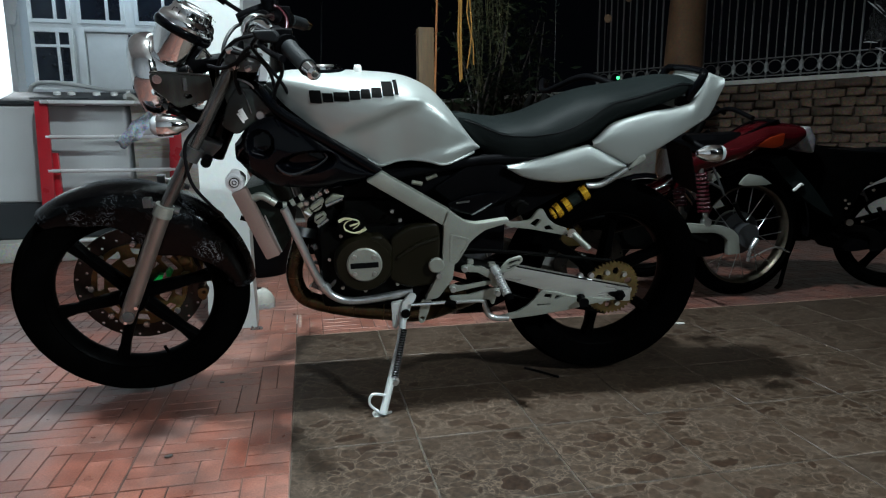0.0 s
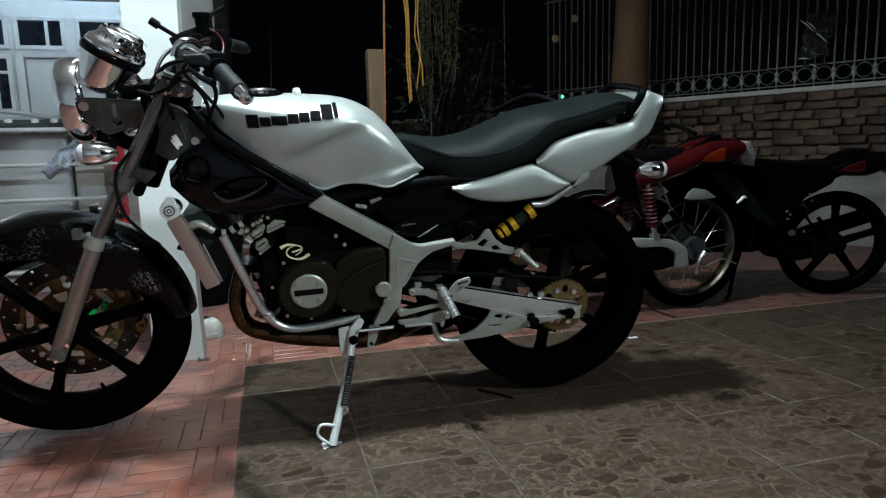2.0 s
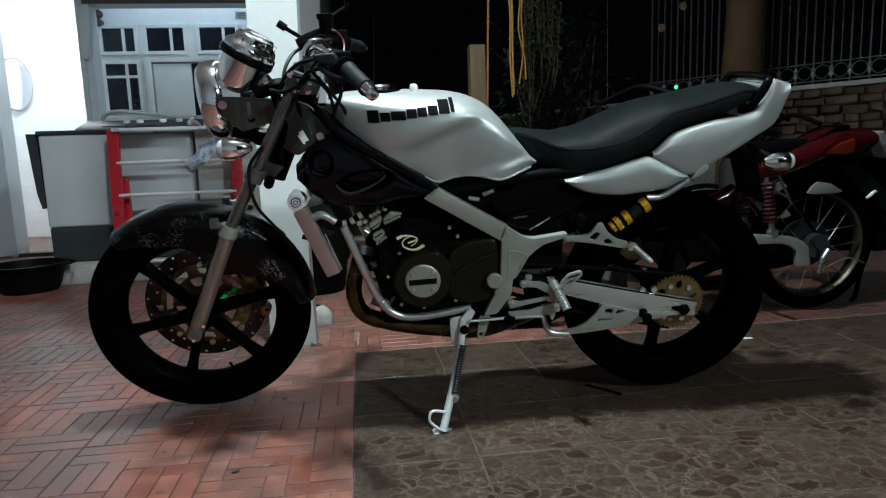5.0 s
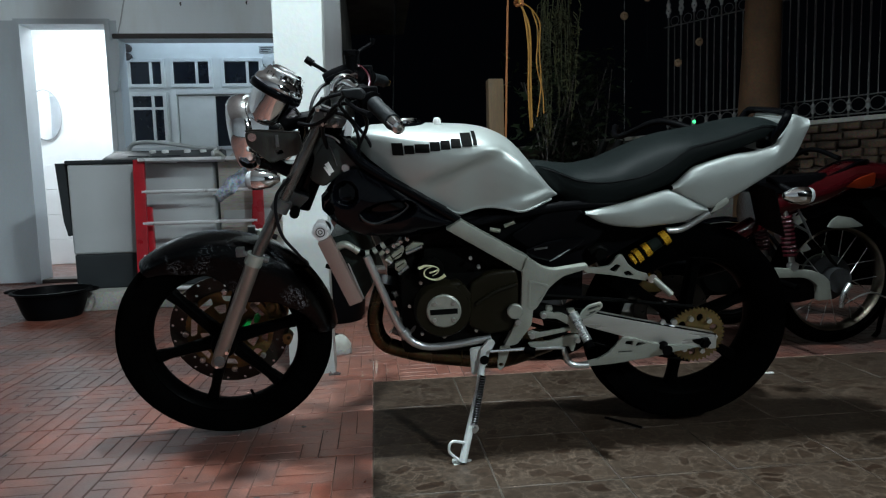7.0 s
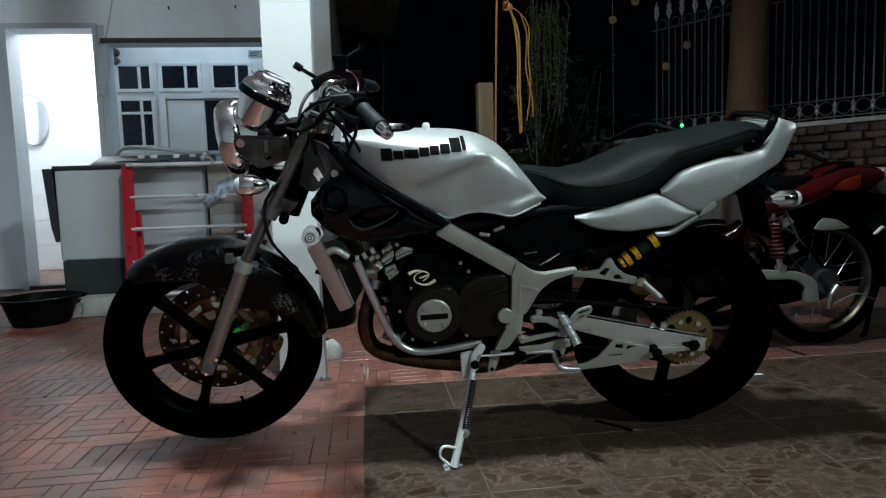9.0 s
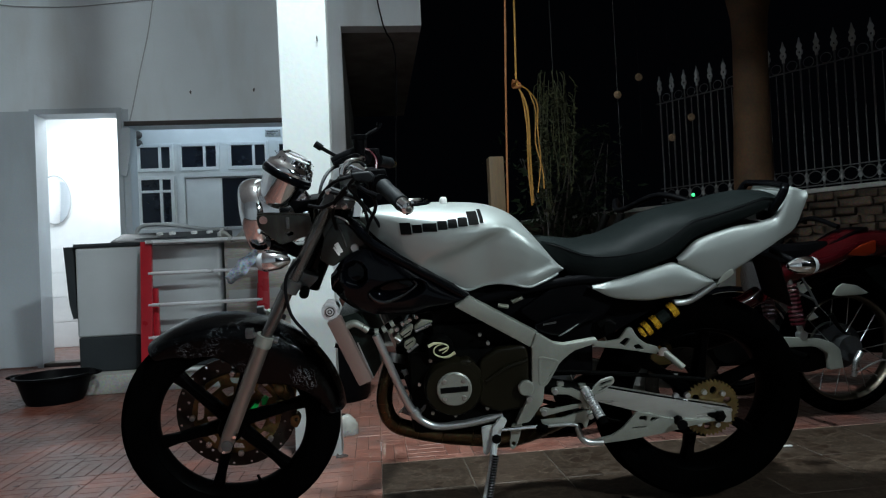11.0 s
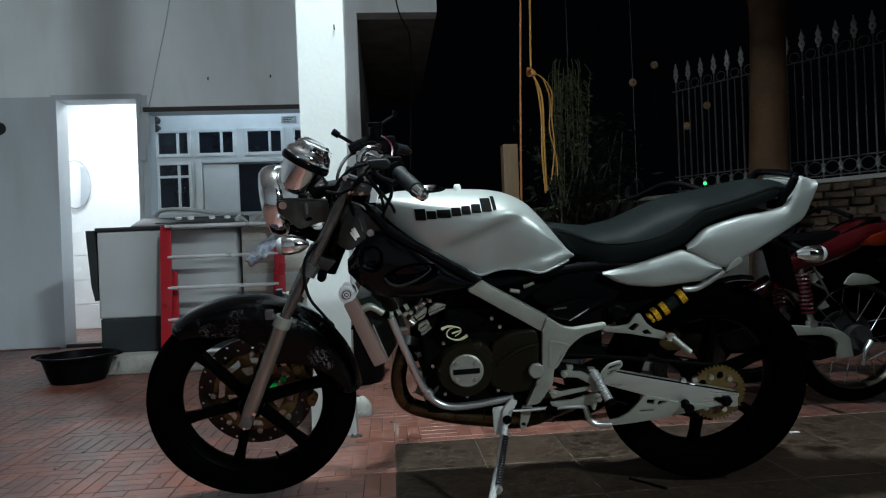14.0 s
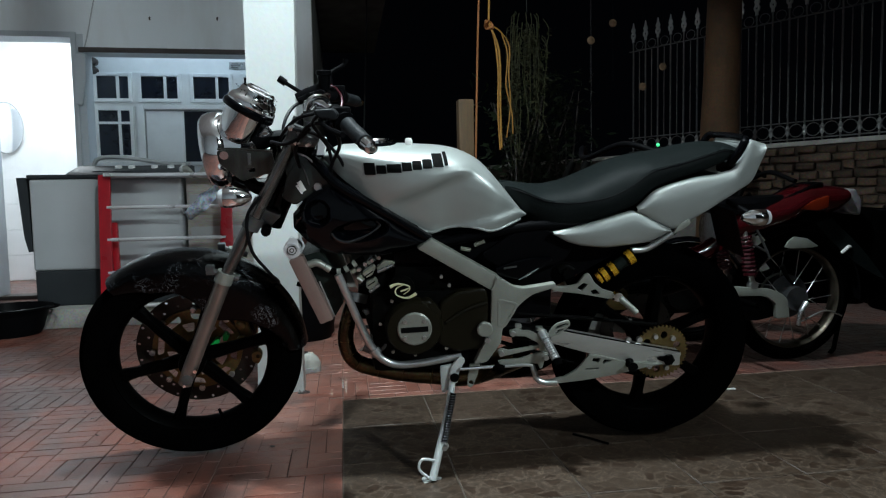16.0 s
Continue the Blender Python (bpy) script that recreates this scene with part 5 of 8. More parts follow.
# frame
for s in (-1, 1):
    spar = plate(rounded([(0.639, 0.614), (0.674, 0.637), (0.845, 0.535), (0.824, 0.500)], 0.004), -0.150, -0.118, (), 0.004)
    part("frame_spar", spar if s < 0 else across(spar), "alloy", bike, "grey box-section frame spar")
    pl = plate(rounded([(0.836, 0.541), (0.878, 0.512), (0.906, 0.506), (0.988, 0.517), (0.990, 0.505), (0.930, 0.488), (0.907, 0.471), (0.873, 0.436), (0.855, 0.400), (0.852, 0.361), (0.816, 0.309), (0.780, 0.303), (0.812, 0.372), (0.823, 0.401), (0.825, 0.500)], 0.008),
               -0.158, -0.134, (), 0.005)
    fp = part("frame_plate", pl if s < 0 else across(pl), "alloy", bike, "grey cast frame plate")
    if s < 0:
        part("recess", plate(rounded([(0.840, 0.482), (0.896, 0.466), (0.880, 0.436), (0.860, 0.402), (0.840, 0.402)], 0.010), -0.1590, -0.157, (rounded([(0.847, 0.472), (0.886, 0.461), (0.873, 0.436), (0.857, 0.411), (0.847, 0.410)], 0.008),), 0.0012), "alloy", fp)
        part("pivot_cap", lathe([(0, 0.010), (0.017, 0.010), (0.020, 0.007), (0.020, 0)], 24, Matrix.Translation((0.808, -0.156, 0.401)) @ pose(0, 0, 0, 90)), "alloy", fp)
        part("plate_bolt", lathe([(0, 0.008), (0.008, 0.008), (0.008, 0)], 6, Matrix.Translation((0.815, -0.157, 0.372)) @ pose(0, 0, 0, 90)), "steel", fp)
        part("weld", tube([(0.845, -0.155, 0.536), (0.825, -0.155, 0.502)], 0.003, 6, 1), "alloy", fp)
    y = s * 0.115
    part("frame_tube", tube([(0.330, s * 0.04, 0.80), (0.392, s * 0.085, 0.825), (0.449, s * 0.115, 0.770), (0.576, y, 0.690), (0.672, s * 0.125, 0.630)], 0.0125, 12), "black_gloss", bike, "black frame tube under the tank")
    part("down_tube", tube([(0.444, s * 0.13, 0.548), (0.505, s * 0.13, 0.386), (0.530, s * 0.13, 0.340), (0.552, s * 0.13, 0.315), (0.590, s * 0.13, 0.301), (0.660, s * 0.13, 0.304), (0.752, s * 0.13, 0.320)], 0.0102, 14), "steel", bike, "silver cradle tube")
    part("tube_clip", tube([(0.526, s * 0.13, 0.347), (0.536, s * 0.13, 0.332)], 0.0140, 14, 1), "steel", bike)
    sub = tube([(1.195, s * 0.115, 0.586), (1.238, s * 0.115, 0.590), (1.302, s * 0.112, 0.628)], 0.0085, 10)
    part("subframe_tube", sub, "steel", bike, "bright subframe stay")
    part("stay_end", plate(rounded([(1.300, 0.625), (1.330, 0.640), (1.350, 0.655), (1.343, 0.668), (1.318, 0.655)], 0.008), s * 0.112 - 0.008, s * 0.112 + 0.008, (), 0.003), "alloy", bike)
part("seat_rail", join(*[tube([(0.70, s * 0.10, 0.615), (0.93, s * 0.11, 0.655), (1.15, s * 0.10, 0.66), (1.42, s * 0.07, 0.74)], 0.012, 10) for s in (-1, 1)]), "black_plastic", bike)
for pts in (((0.712, 0.614), (0.724, 0.611)), ((0.752, 0.599), (0.778, 0.594)), ((0.788, 0.606), (0.814, 0.617))):
    part("bridge_bolt", tube([(pts[0][0], -0.098, pts[0][1]), (pts[1][0], -0.100, pts[1][1])], 0.0055, 8, 1), "casting", bike)

# black covers
for s in (-1, 1):
    cov = plate(rounded([(0.800, 0.585), (0.86, 0.622), (0.930, 0.672), (0.985, 0.640), (1.045, 0.600), (1.02, 0.560), (0.935, 0.535), (0.862, 0.538)], 0.015), -0.113, -0.098, (), 0.006, 3)
    sc = part("side_cover", cov if s < 0 else across(cov), "black_plastic", bike, "black side cover under the seat")
    if s < 0:
        part("cover_panel", plate(rounded([(0.838, 0.550), (0.886, 0.568), (0.928, 0.576), (0.984, 0.577), (0.987, 0.569), (0.950, 0.542), (0.908, 0.517), (0.845, 0.530)], 0.004), -0.126, -0.108, (), 0.003), "black_gloss", sc, "gloss black three-cornered panel")
        # the glint along the panel's lower edge, added as a steel strip
        part("panel_trim", tube([(0.899, -0.1275, 0.519), (0.921, -0.1275, 0.5315), (0.950, -0.1275, 0.549)], [0.0012, 0.0028, 0.0010], 8, 2), "steel", sc, "steel strip for the glint on the lower edge")
        part("badge", plate([(0.860, 0.5485), (0.893, 0.5525), (0.893, 0.5570), (0.860, 0.5530)], -0.1278, -0.1250, (), 0), "yoke", sc, "small plain grey badge")
    # engine shroud with two hollows
    rings = []
    for u in np.linspace(0, 1, 84):
        x = 0.340 + 0.322 * u
        zt = ease(x, [(0.340, 0.690), (0.352, 0.715), (0.375, 0.740), (0.40, 0.756), (0.435, 0.764), (0.50, 0.735), (0.60, 0.668), (0.662, 0.632)])
        zb = ease(x, [(0.340, 0.665), (0.36, 0.640), (0.40, 0.610), (0.44, 0.597), (0.55, 0.590), (0.62, 0.600), (0.662, 0.622)])
        col_ = []
        for v in np.linspace(0, 1, 56):
            z = zb + (zt - zb) * v
            y = 0.092 + 0.046 * math.sin(math.pi * min(1, max(0, 0.10 + 0.8 * v))) ** 0.6 * min(1.0, (x - 0.325) / 0.05)
            d1 = math.hypot((x - 0.402) / 0.028, (z - 0.702) / 0.030)
            d2 = math.hypot((x - 0.500 - (z - 0.655) * 0.8) / 0.062, (z - 0.657) / 0.026)
            y -= 0.036 * step(1.14 - min(d1, d2), 0.0, 0.42)
            col_.append((x, s * y, z))
        rings.append(col_ + [(px, py * 0.90, pz) for px, py, pz in reversed(col_)])
    shroud = part("engine_shroud", loft(rings), "shroud_black", bike, "gloss black shroud with two hollows", 30)
    part("hollow_edge", tube([(x, s * (0.128 + 0.004 * math.sin(i)), z) for i, (x, z) in enumerate(((0.430, 0.656), (0.445, 0.638), (0.468, 0.630), (0.495, 0.636), (0.528, 0.650), (0.549, 0.668), (0.543, 0.680)))], [0.0035, 0.005, 0.006, 0.005, 0.004, 0.0035, 0.002], 8), "rim_black", shroud, "polished edge of the hollow")
    part("hollow_edge", tube([(0.346, s * 0.108, 0.668), (0.352, s * 0.116, 0.682), (0.366, s * 0.122, 0.691), (0.383, s * 0.124, 0.680), (0.406, s * 0.126, 0.674)], [0.002, 0.004, 0.005, 0.004, 0.002], 8), "rim_black", shroud, "polished edge of the hollow")
    head = plate(rounded([(0.312, 0.735), (0.328, 0.790), (0.352, 0.828), (0.390, 0.824), (0.446, 0.770), (0.420, 0.762), (0.385, 0.742), (0.345, 0.715)], 0.012), -0.094, -0.076, (), 0.006, 3)
    ha = part("head_cover", head if s < 0 else across(head), "head_grey", bike, "glossy dark grey steering head cover")
    if s < 0:
        part("sticker", plate([(0.352, 0.772), (0.362, 0.778), (0.374, 0.754), (0.364, 0.749)], -0.0965, -0.0945, (), 0), "decal_white", ha, "small white sticker")
        part("sticker_strip", plate([(0.349, 0.765), (0.353, 0.767), (0.366, 0.746), (0.362, 0.744)], -0.0965, -0.0945, (), 0), "decal_white", ha, "small white sticker")
        part("cover_bolt", lathe([(0, 0.006), (0.009, 0.006), (0.010, 0)], 14, Matrix.Translation((0.402, -0.094, 0.762)) @ pose(0, 0, 0, 90)), "steel", ha)
hp_ = part("head_panel", plate(rounded([(0.339, 0.8465), (0.367, 0.838), (0.386, 0.8266), (0.418, 0.792), (0.449, 0.766), (0.430, 0.756), (0.375, 0.740), (0.3355, 0.764), (0.325, 0.800)], 0.006), -0.0925, -0.080, (), 0.003), "head_grey", bike, "glossy green-grey steering head panel")
part("panel_edge", tube([(0.341, -0.094, 0.8475), (0.369, -0.096, 0.8395), (0.388, -0.098, 0.828), (0.419, -0.100, 0.793), (0.450, -0.100, 0.765)], 0.0022, 8, 3), "steel", hp_, "bright rolled edge")
part("panel_rib", tube([(0.352, -0.0935, 0.829), (0.368, -0.095, 0.812), (0.376, -0.095, 0.790), (0.382, -0.0945, 0.766)], 0.0018, 8, 3), "yoke", hp_)
part("inner_mudguard", join(box(0.86, 1.00, -0.085, 0.085, 0.395, 0.62, 0.015), plate(rounded([(0.98, 0.47), (1.00, 0.60), (1.20, 0.625), (1.34, 0.640), (1.33, 0.615), (1.20, 0.585), (1.08, 0.52)], 0.01), -0.08, 0.08, (), 0.004)), "black_plastic", bike, "black inner rear mudguard")
part("airbox", box(0.58, 0.90, -0.09, 0.09, 0.52, 0.645, 0.02), "black_plastic", bike)

# radiator
rad = part("radiator", plate([(0.350, 0.590), (0.400, 0.602), (0.440, 0.535), (0.452, 0.465), (0.432, 0.432), (0.415, 0.432)], -0.106, 0.106, (), 0.002), "core", bike, "dark radiator core")
for s in (-1, 1):
    part("end_tank", plate(rounded([(0.327, 0.588), (0.360, 0.602), (0.430, 0.434), (0.396, 0.421)], 0.006), s * 0.126 - 0.014, s * 0.126 + 0.014, (), 0.004), "radiator", rad, "copper-tinted alloy end tank")
# highlight line on the side of the core, added as a thin steel tube
part("core_edge", tube([(0.396, -0.113, 0.526), (0.430, -0.113, 0.432)], 0.0022, 6, 1), "steel", rad)
part("tank_bolt", tube([(0.362, -0.126, 0.520), (0.342, -0.126, 0.526)], 0.006, 8, 1), "engine_black", rad)
cap = part("radiator_cap", lathe([(0, 0.014), (0.009, 0.014), (0.010, 0.011), (0.014, 0.011), (0.015, 0.013), (0.021, 0.012), (0.022, 0.0), (0.0, 0.0)], 28, Matrix.Translation((0.336, -0.120, 0.613)) @ pose(0, 0, 0, 90)), "aluminium", rad, "bright radiator cap with two ears")
for r0, r1 in ((0.0035, 0.0055), (0.0095, 0.0115)):
    part("cap_groove", lathe([(r0, 0.0145), (r1, 0.0150), (r1, 0.0120)], 24, Matrix.Translation((0.336, -0.120, 0.613)) @ pose(0, 0, 0, 90)), "engine_black", cap, "dark printed ring")
for ear in ([(0.318, 0.626), (0.334, 0.645), (0.350, 0.641), (0.352, 0.624)], [(0.324, 0.596), (0.336, 0.578), (0.348, 0.584), (0.352, 0.602)]):
    part("cap_ear", plate(rounded(ear, 0.004), -0.130, -0.124, (), 0.001), "aluminium", cap)
part("filler_neck", tube([(0.336, -0.118, 0.613), (0.338, -0.08, 0.612)], 0.018, 16, 1), "steel", rad)
part("radiator_outlet", tube([(0.372, -0.116, 0.570), (0.392, -0.12, 0.577), (0.412, -0.12, 0.567)], [0.010, 0.0095, 0.0085], 12), "alloy", bike, "pale coolant outlet pipe")
part("radiator_hose", tube([(0.408, -0.12, 0.569), (0.426, -0.117, 0.555), (0.449, -0.115, 0.551), (0.478, -0.112, 0.566), (0.508, -0.11, 0.583)], 0.0078, 12), "rubber", bike, "black coolant hose with pale clips")
for p, q in (((0.412, -0.119, 0.566), (0.424, -0.118, 0.557)), ((0.440, -0.116, 0.5515), (0.450, -0.115, 0.5515)), ((0.460, -0.114, 0.555), (0.469, -0.113, 0.560)), ((0.480, -0.112, 0.567), (0.489, -0.111, 0.572))):
    part("hose_clip", tube([p, q], 0.0088, 12, 1), "alloy", bike)

# engine
eng = part("engine", join(box(0.52, 0.84, -0.125, 0.125, 0.275, 0.50, 0.025), box(0.58, 0.80, -0.11, 0.11, 0.48, 0.56, 0.02)), "engine_black", bike, "black two-stroke engine case")
part("clutch_cover", join(lathe([(0.074, 0.0), (0.073, 0.024), (0.066, 0.036), (0.0, 0.038)], 40, Matrix.Translation((0.629, -0.125, 0.408)) @ pose(0, 0, 0, 90)),
     plate(rounded([(0.59, 0.468), (0.668, 0.482), (0.698, 0.452), (0.686, 0.370), (0.64, 0.345)], 0.008), -0.155, -0.120, (), 0.008, 3)), "olive_cover", eng, "bronze-painted clutch cover")
cc = part("clutch_badge", lathe([(0, 0.006), (0.040, 0.006), (0.0435, 0.003), (0.0435, 0)], 36, Matrix.Translation((0.630, -0.162, 0.410)) @ pose(0, 0, 0, 90)), "alloy", eng, "round grey clutch badge")
bm = box(-0.034, 0.034, -0.0016, 0, -0.007, 0.007, 0.0005, 1)
bm.transform(Matrix.Translation((0.630, -0.1680, 0.410)) @ Matrix.Rotation(radians(-2), 4, "Y"))
part("badge_bar", bm, "decal_black", cc, "plain black bar")
for dx in (-0.024, 0.024):
    for dz in (-0.022, 0.022):
        part("badge_screw", lathe([(0, 0.003), (0.005, 0.003), (0.0055, 0)], 10, Matrix.Translation((0.630 + dx, -0.168, 0.410 + dz)) @ pose(0, 0, 0, 90)), "steel", cc)
part("gear_cover", plate(rounded([(0.694, 0.470), (0.74, 0.500), (0.812, 0.508), (0.822, 0.470), (0.820, 0.345), (0.74, 0.335), (0.69, 0.360)], 0.015), -0.148, -0.118, (), 0.009, 3), "olive_cover", eng, "bronze-painted gear cover")
part("cover_rib", tube([(0.712, -0.149, 0.420), (0.76, -0.151, 0.452), (0.815, -0.149, 0.470)], 0.006, 8), "olive_cover", eng)
for x, z in ((0.545, 0.415), (0.575, 0.338), (0.632, 0.328), (0.575, 0.475), (0.618, 0.490), (0.713, 0.342), (0.79, 0.40), (0.72, 0.512), (0.70, 0.535)):
    part("case_bolt", lathe([(0, 0.007), (0.0045, 0.007), (0.005, 0)], 8, Matrix.Translation((x, -0.128, z)) @ pose(0, 0, 0, 90)), "steel", eng)
CY = Matrix.Translation((0.535, 0, 0.470)) @ Matrix.Rotation(radians(32), 4, "Y")
for k in range(2):
    bm = box(-0.052, 0.052, -0.075, 0.075, 0.02 + k * 0.058, 0.066 + k * 0.058, 0.008)
    bm.transform(CY.copy())
    part("cylinder" if k == 0 else "cylinder_head", bm, "engine_black", eng)
for outline, y0 in ((((0.5016, 0.539), (0.531, 0.561), (0.537, 0.5545), (0.528, 0.535), (0.512, 0.527)), -0.100), (((0.5385, 0.5535), (0.557, 0.571), (0.5755, 0.568), (0.587, 0.564), (0.555, 0.548), (0.541, 0.539)), -0.096),
                    (((0.484, 0.5265), (0.499, 0.5375), (0.509, 0.524), (0.495, 0.510)), -0.098), (((0.5117, 0.5165), (0.534, 0.526), (0.542, 0.5135), (0.523, 0.491), (0.5105, 0.502)), -0.098),
                    (((0.519, 0.476), (0.553, 0.500), (0.563, 0.489), (0.540, 0.456), (0.526, 0.4596)), -0.098), (((0.470, 0.545), (0.482, 0.553), (0.490, 0.545), (0.478, 0.536)), -0.094), (((0.512, 0.566), (0.524, 0.574), (0.532, 0.568), (0.520, 0.560)), -0.094)):
    part("cylinder_casting", plate(rounded(list(outline), 0.003), y0, -0.076, (), 0.0025), "casting", eng, "raw grey casting")
for p, q, r in (((0.5412, 0.5449), (0.5813, 0.5617), 0.0048), ((0.520, 0.4916), (0.5451, 0.511), 0.0042), ((0.489, 0.531), (0.503, 0.521), 0.0030), ((0.533, 0.470), (0.548, 0.482), 0.0032)):
    part("casting_bolt", tube([(p[0], -0.105, p[1]), (q[0], -0.105, q[1])], r, 10, 1), "steel", eng, "bright long bolt")
for p, q in (((0.505, 0.529), (0.530, 0.546)), ((0.516, 0.507), (0.534, 0.519)), ((0.526, 0.470), (0.548, 0.487))):
    part("casting_groove", tube([(p[0], -0.1005, p[1]), (q[0], -0.1005, q[1])], 0.0016, 6, 1), "engine_black", eng)
part("pump_bracket", join(plate(rounded([(0.502, 0.441), (0.514, 0.446), (0.523, 0.422), (0.548, 0.399), (0.539, 0.392), (0.517, 0.407)], 0.003), -0.104, -0.092, (), 0.002),
     plate(rounded([(0.536, 0.3865), (0.562, 0.381), (0.569, 0.356), (0.560, 0.342), (0.576, 0.3165), (0.5585, 0.313), (0.5425, 0.342)], 0.004), -0.110, -0.094, (oval(0.556, 0.366, 0.009, 0.011, n=14),), 0.0025)), "yoke", eng, "dull grey water pump bracket")
part("cover_facet", plate(rounded([(0.6564, 0.4633), (0.679, 0.4767), (0.6986, 0.4507), (0.691, 0.4063), (0.673, 0.4295)], 0.003), -0.1585, -0.150, (), 0.003), "olive_cover", eng)
part("intake_pipe", tube([(0.552, -0.09, 0.455), (0.546, -0.095, 0.478), (0.556, -0.098, 0.497), (0.576, -0.1, 0.502)], 0.010, 10), "rubber", eng, "black curved pipe")
for x, z in ((0.494, 0.548), (0.510, 0.562), (0.545, 0.578), (0.528, 0.572), (0.480, 0.560)):
    part("head_bolt", lathe([(0, 0.008), (0.005, 0.008), (0.007, 0)], 8, Matrix.Translation((x, -0.088, z)) @ pose(0, 0, 0, 90)), "steel", eng)
for p, q, r in (((0.500, -0.092, 0.440), (0.540, -0.092, 0.415), 0.004), ((0.505, -0.095, 0.395), (0.550, -0.095, 0.388), 0.005), ((0.535, -0.098, 0.372), (0.560, -0.098, 0.362), 0.006), ((0.512, -0.096, 0.420), (0.520, -0.096, 0.380), 0.0035)):
    part("studs", tube([p, q], r, 10, 1), "yoke", eng)
part("pump_housing", lathe([(0.034, 0.0), (0.034, 0.018), (0.028, 0.026), (0, 0.028)], 24, Matrix.Translation((0.600, -0.120, 0.505)) @ pose(0, 0, 0, 90)), "engine_black", eng)
# cream emblem: two hooked strokes and a bar
for pts, rr in ((((0.571, 0.518), (0.586, 0.5245), (0.606, 0.523), (0.619, 0.517), (0.617, 0.507), (0.604, 0.498)), [0.0045, 0.0035, 0.002, 0.0016, 0.0016, 0.001]), (((0.606, 0.5225), (0.591, 0.517), (0.584, 0.508), (0.587, 0.497), (0.604, 0.489), (0.620, 0.490), (0.636, 0.499)), [0.001, 0.0016, 0.0018, 0.002, 0.0022, 0.0036, 0.0045]), (((0.597, 0.506), (0.607, 0.509), (0.620, 0.514)), [0.002, 0.0024, 0.002])):
    part("emblem", tube([(x, -0.151, z) for x, z in pts], rr, 8), "decal_yellow", eng, "cream hooked emblem")
part("crankcase_front", join(box(0.484, 0.565, 0.010, 0.110, 0.375, 0.475, 0.012), box(0.515, 0.60, -0.06, 0.10, 0.285, 0.39, 0.015)), "engine_black", eng, "black front of the crankcase")
part("carburettor", join(lathe([(0, -0.03), (0.026, -0.03), (0.028, 0.03), (0.018, 0.045), (0, 0.045)], 20, Matrix.Translation((0.68, -0.07, 0.545))), box(0.66, 0.72, -0.10, -0.05, 0.50, 0.535, 0.008)), "engine_black", eng)
part("water_hose", tube([(0.500, -0.11, 0.345), (0.53, -0.115, 0.335), (0.555, -0.115, 0.352), (0.56, -0.11, 0.385)], 0.011, 12), "yoke", eng)
part("engine_lug", plate(rounded([(0.505, 0.430), (0.555, 0.440), (0.560, 0.330), (0.535, 0.330)], 0.01), -0.108, -0.09, (oval(0.535, 0.395, 0.010, 0.014, n=10),), 0.002), "engine_black", eng)

# exhaust
pipe = part("exhaust", tube([(0.482, -0.01, 0.455), (0.462, -0.02, 0.405), (0.449, -0.03, 0.345), (0.456, -0.03, 0.297), (0.478, -0.03, 0.268), (0.522, -0.03, 0.250), (0.60, -0.03, 0.233), (0.69, -0.03, 0.223), (0.76, -0.03, 0.220), (0.83, 0.03, 0.205), (0.95, 0.12, 0.200)],
                             [0.020, 0.021, 0.0215, 0.022, 0.022, 0.0225, 0.025, 0.028, 0.034, 0.040, 0.040], 20), "brown_pipe", bike, "heat-browned expansion chamber exhaust")
for x, z, dx, dz, r in ((0.449, 0.335, 0.05, 1, 0.0218), (0.458, 0.292, 0.5, -0.8, 0.0222), (0.480, 0.266, 1, -0.7, 0.0226), (0.535, 0.247, 1, -0.3, 0.0236), (0.60, 0.233, 1, -0.2, 0.0262), (0.68, 0.2238, 1, -0.1, 0.0290)):
    part("weld_bead", lathe([(r - 0.002, -0.002), (r + 0.0006, 0), (r - 0.002, 0.002)], 24, aim((x, -0.030, z), (dx, 0, dz))), "gold_dull", pipe)
part("exhaust_flange", tube([(0.484, -0.015, 0.462), (0.478, -0.022, 0.440)], 0.030, 14, 1), "steel", pipe)
part("pipe_spring", tube([(0.488, -0.060, 0.314), (0.506, -0.064, 0.332)], 0.0032, 8, 1), "decal_white", pipe)
part("silencer", tube([(0.95, 0.05, 0.27), (1.08, 0.12, 0.31), (1.30, 0.15, 0.38), (1.5, 0.16, 0.43)], [0.04, 0.03, 0.042, 0.042], 18), "black_plastic", bike)

# side stand
stand = part("side_stand", tube([(0.727, -0.150, 0.266), (0.715, -0.182, 0.205), (0.664, -0.268, 0.050)], [0.0090, 0.0095, 0.0100], 12, 1), "alloy_white", bike, "white painted side stand")
part("stand_foot", plate(rounded([(0.632, 0.026), (0.692, 0.026), (0.690, 0.044), (0.640, 0.048)], 0.006), -0.296, -0.246, (), 0.003), "alloy_white", stand)
part("stand_tang", tube([(0.675, -0.250, 0.092), (0.640, -0.255, 0.100), (0.632, -0.262, 0.078), (0.655, -0.268, 0.056)], 0.0035, 8), "alloy_white", stand)
SP0, SP1 = Vector((0.725, -0.184, 0.240)), Vector((0.697, -0.232, 0.132))
sx = (SP1 - SP0).normalized()
su = sx.orthogonal().normalized()
sv = sx.cross(su)
part("spring_core", tube([SP0, SP1], 0.0072, 10, 1), "engine_black", stand)
part("stand_spring", tube([SP0.lerp(SP1, k / 160) + 0.0082 * (math.cos(k * 0.75) * su + math.sin(k * 0.75) * sv) for k in range(161)], 0.0015, 6, 1), "yoke", stand, "steel return spring")
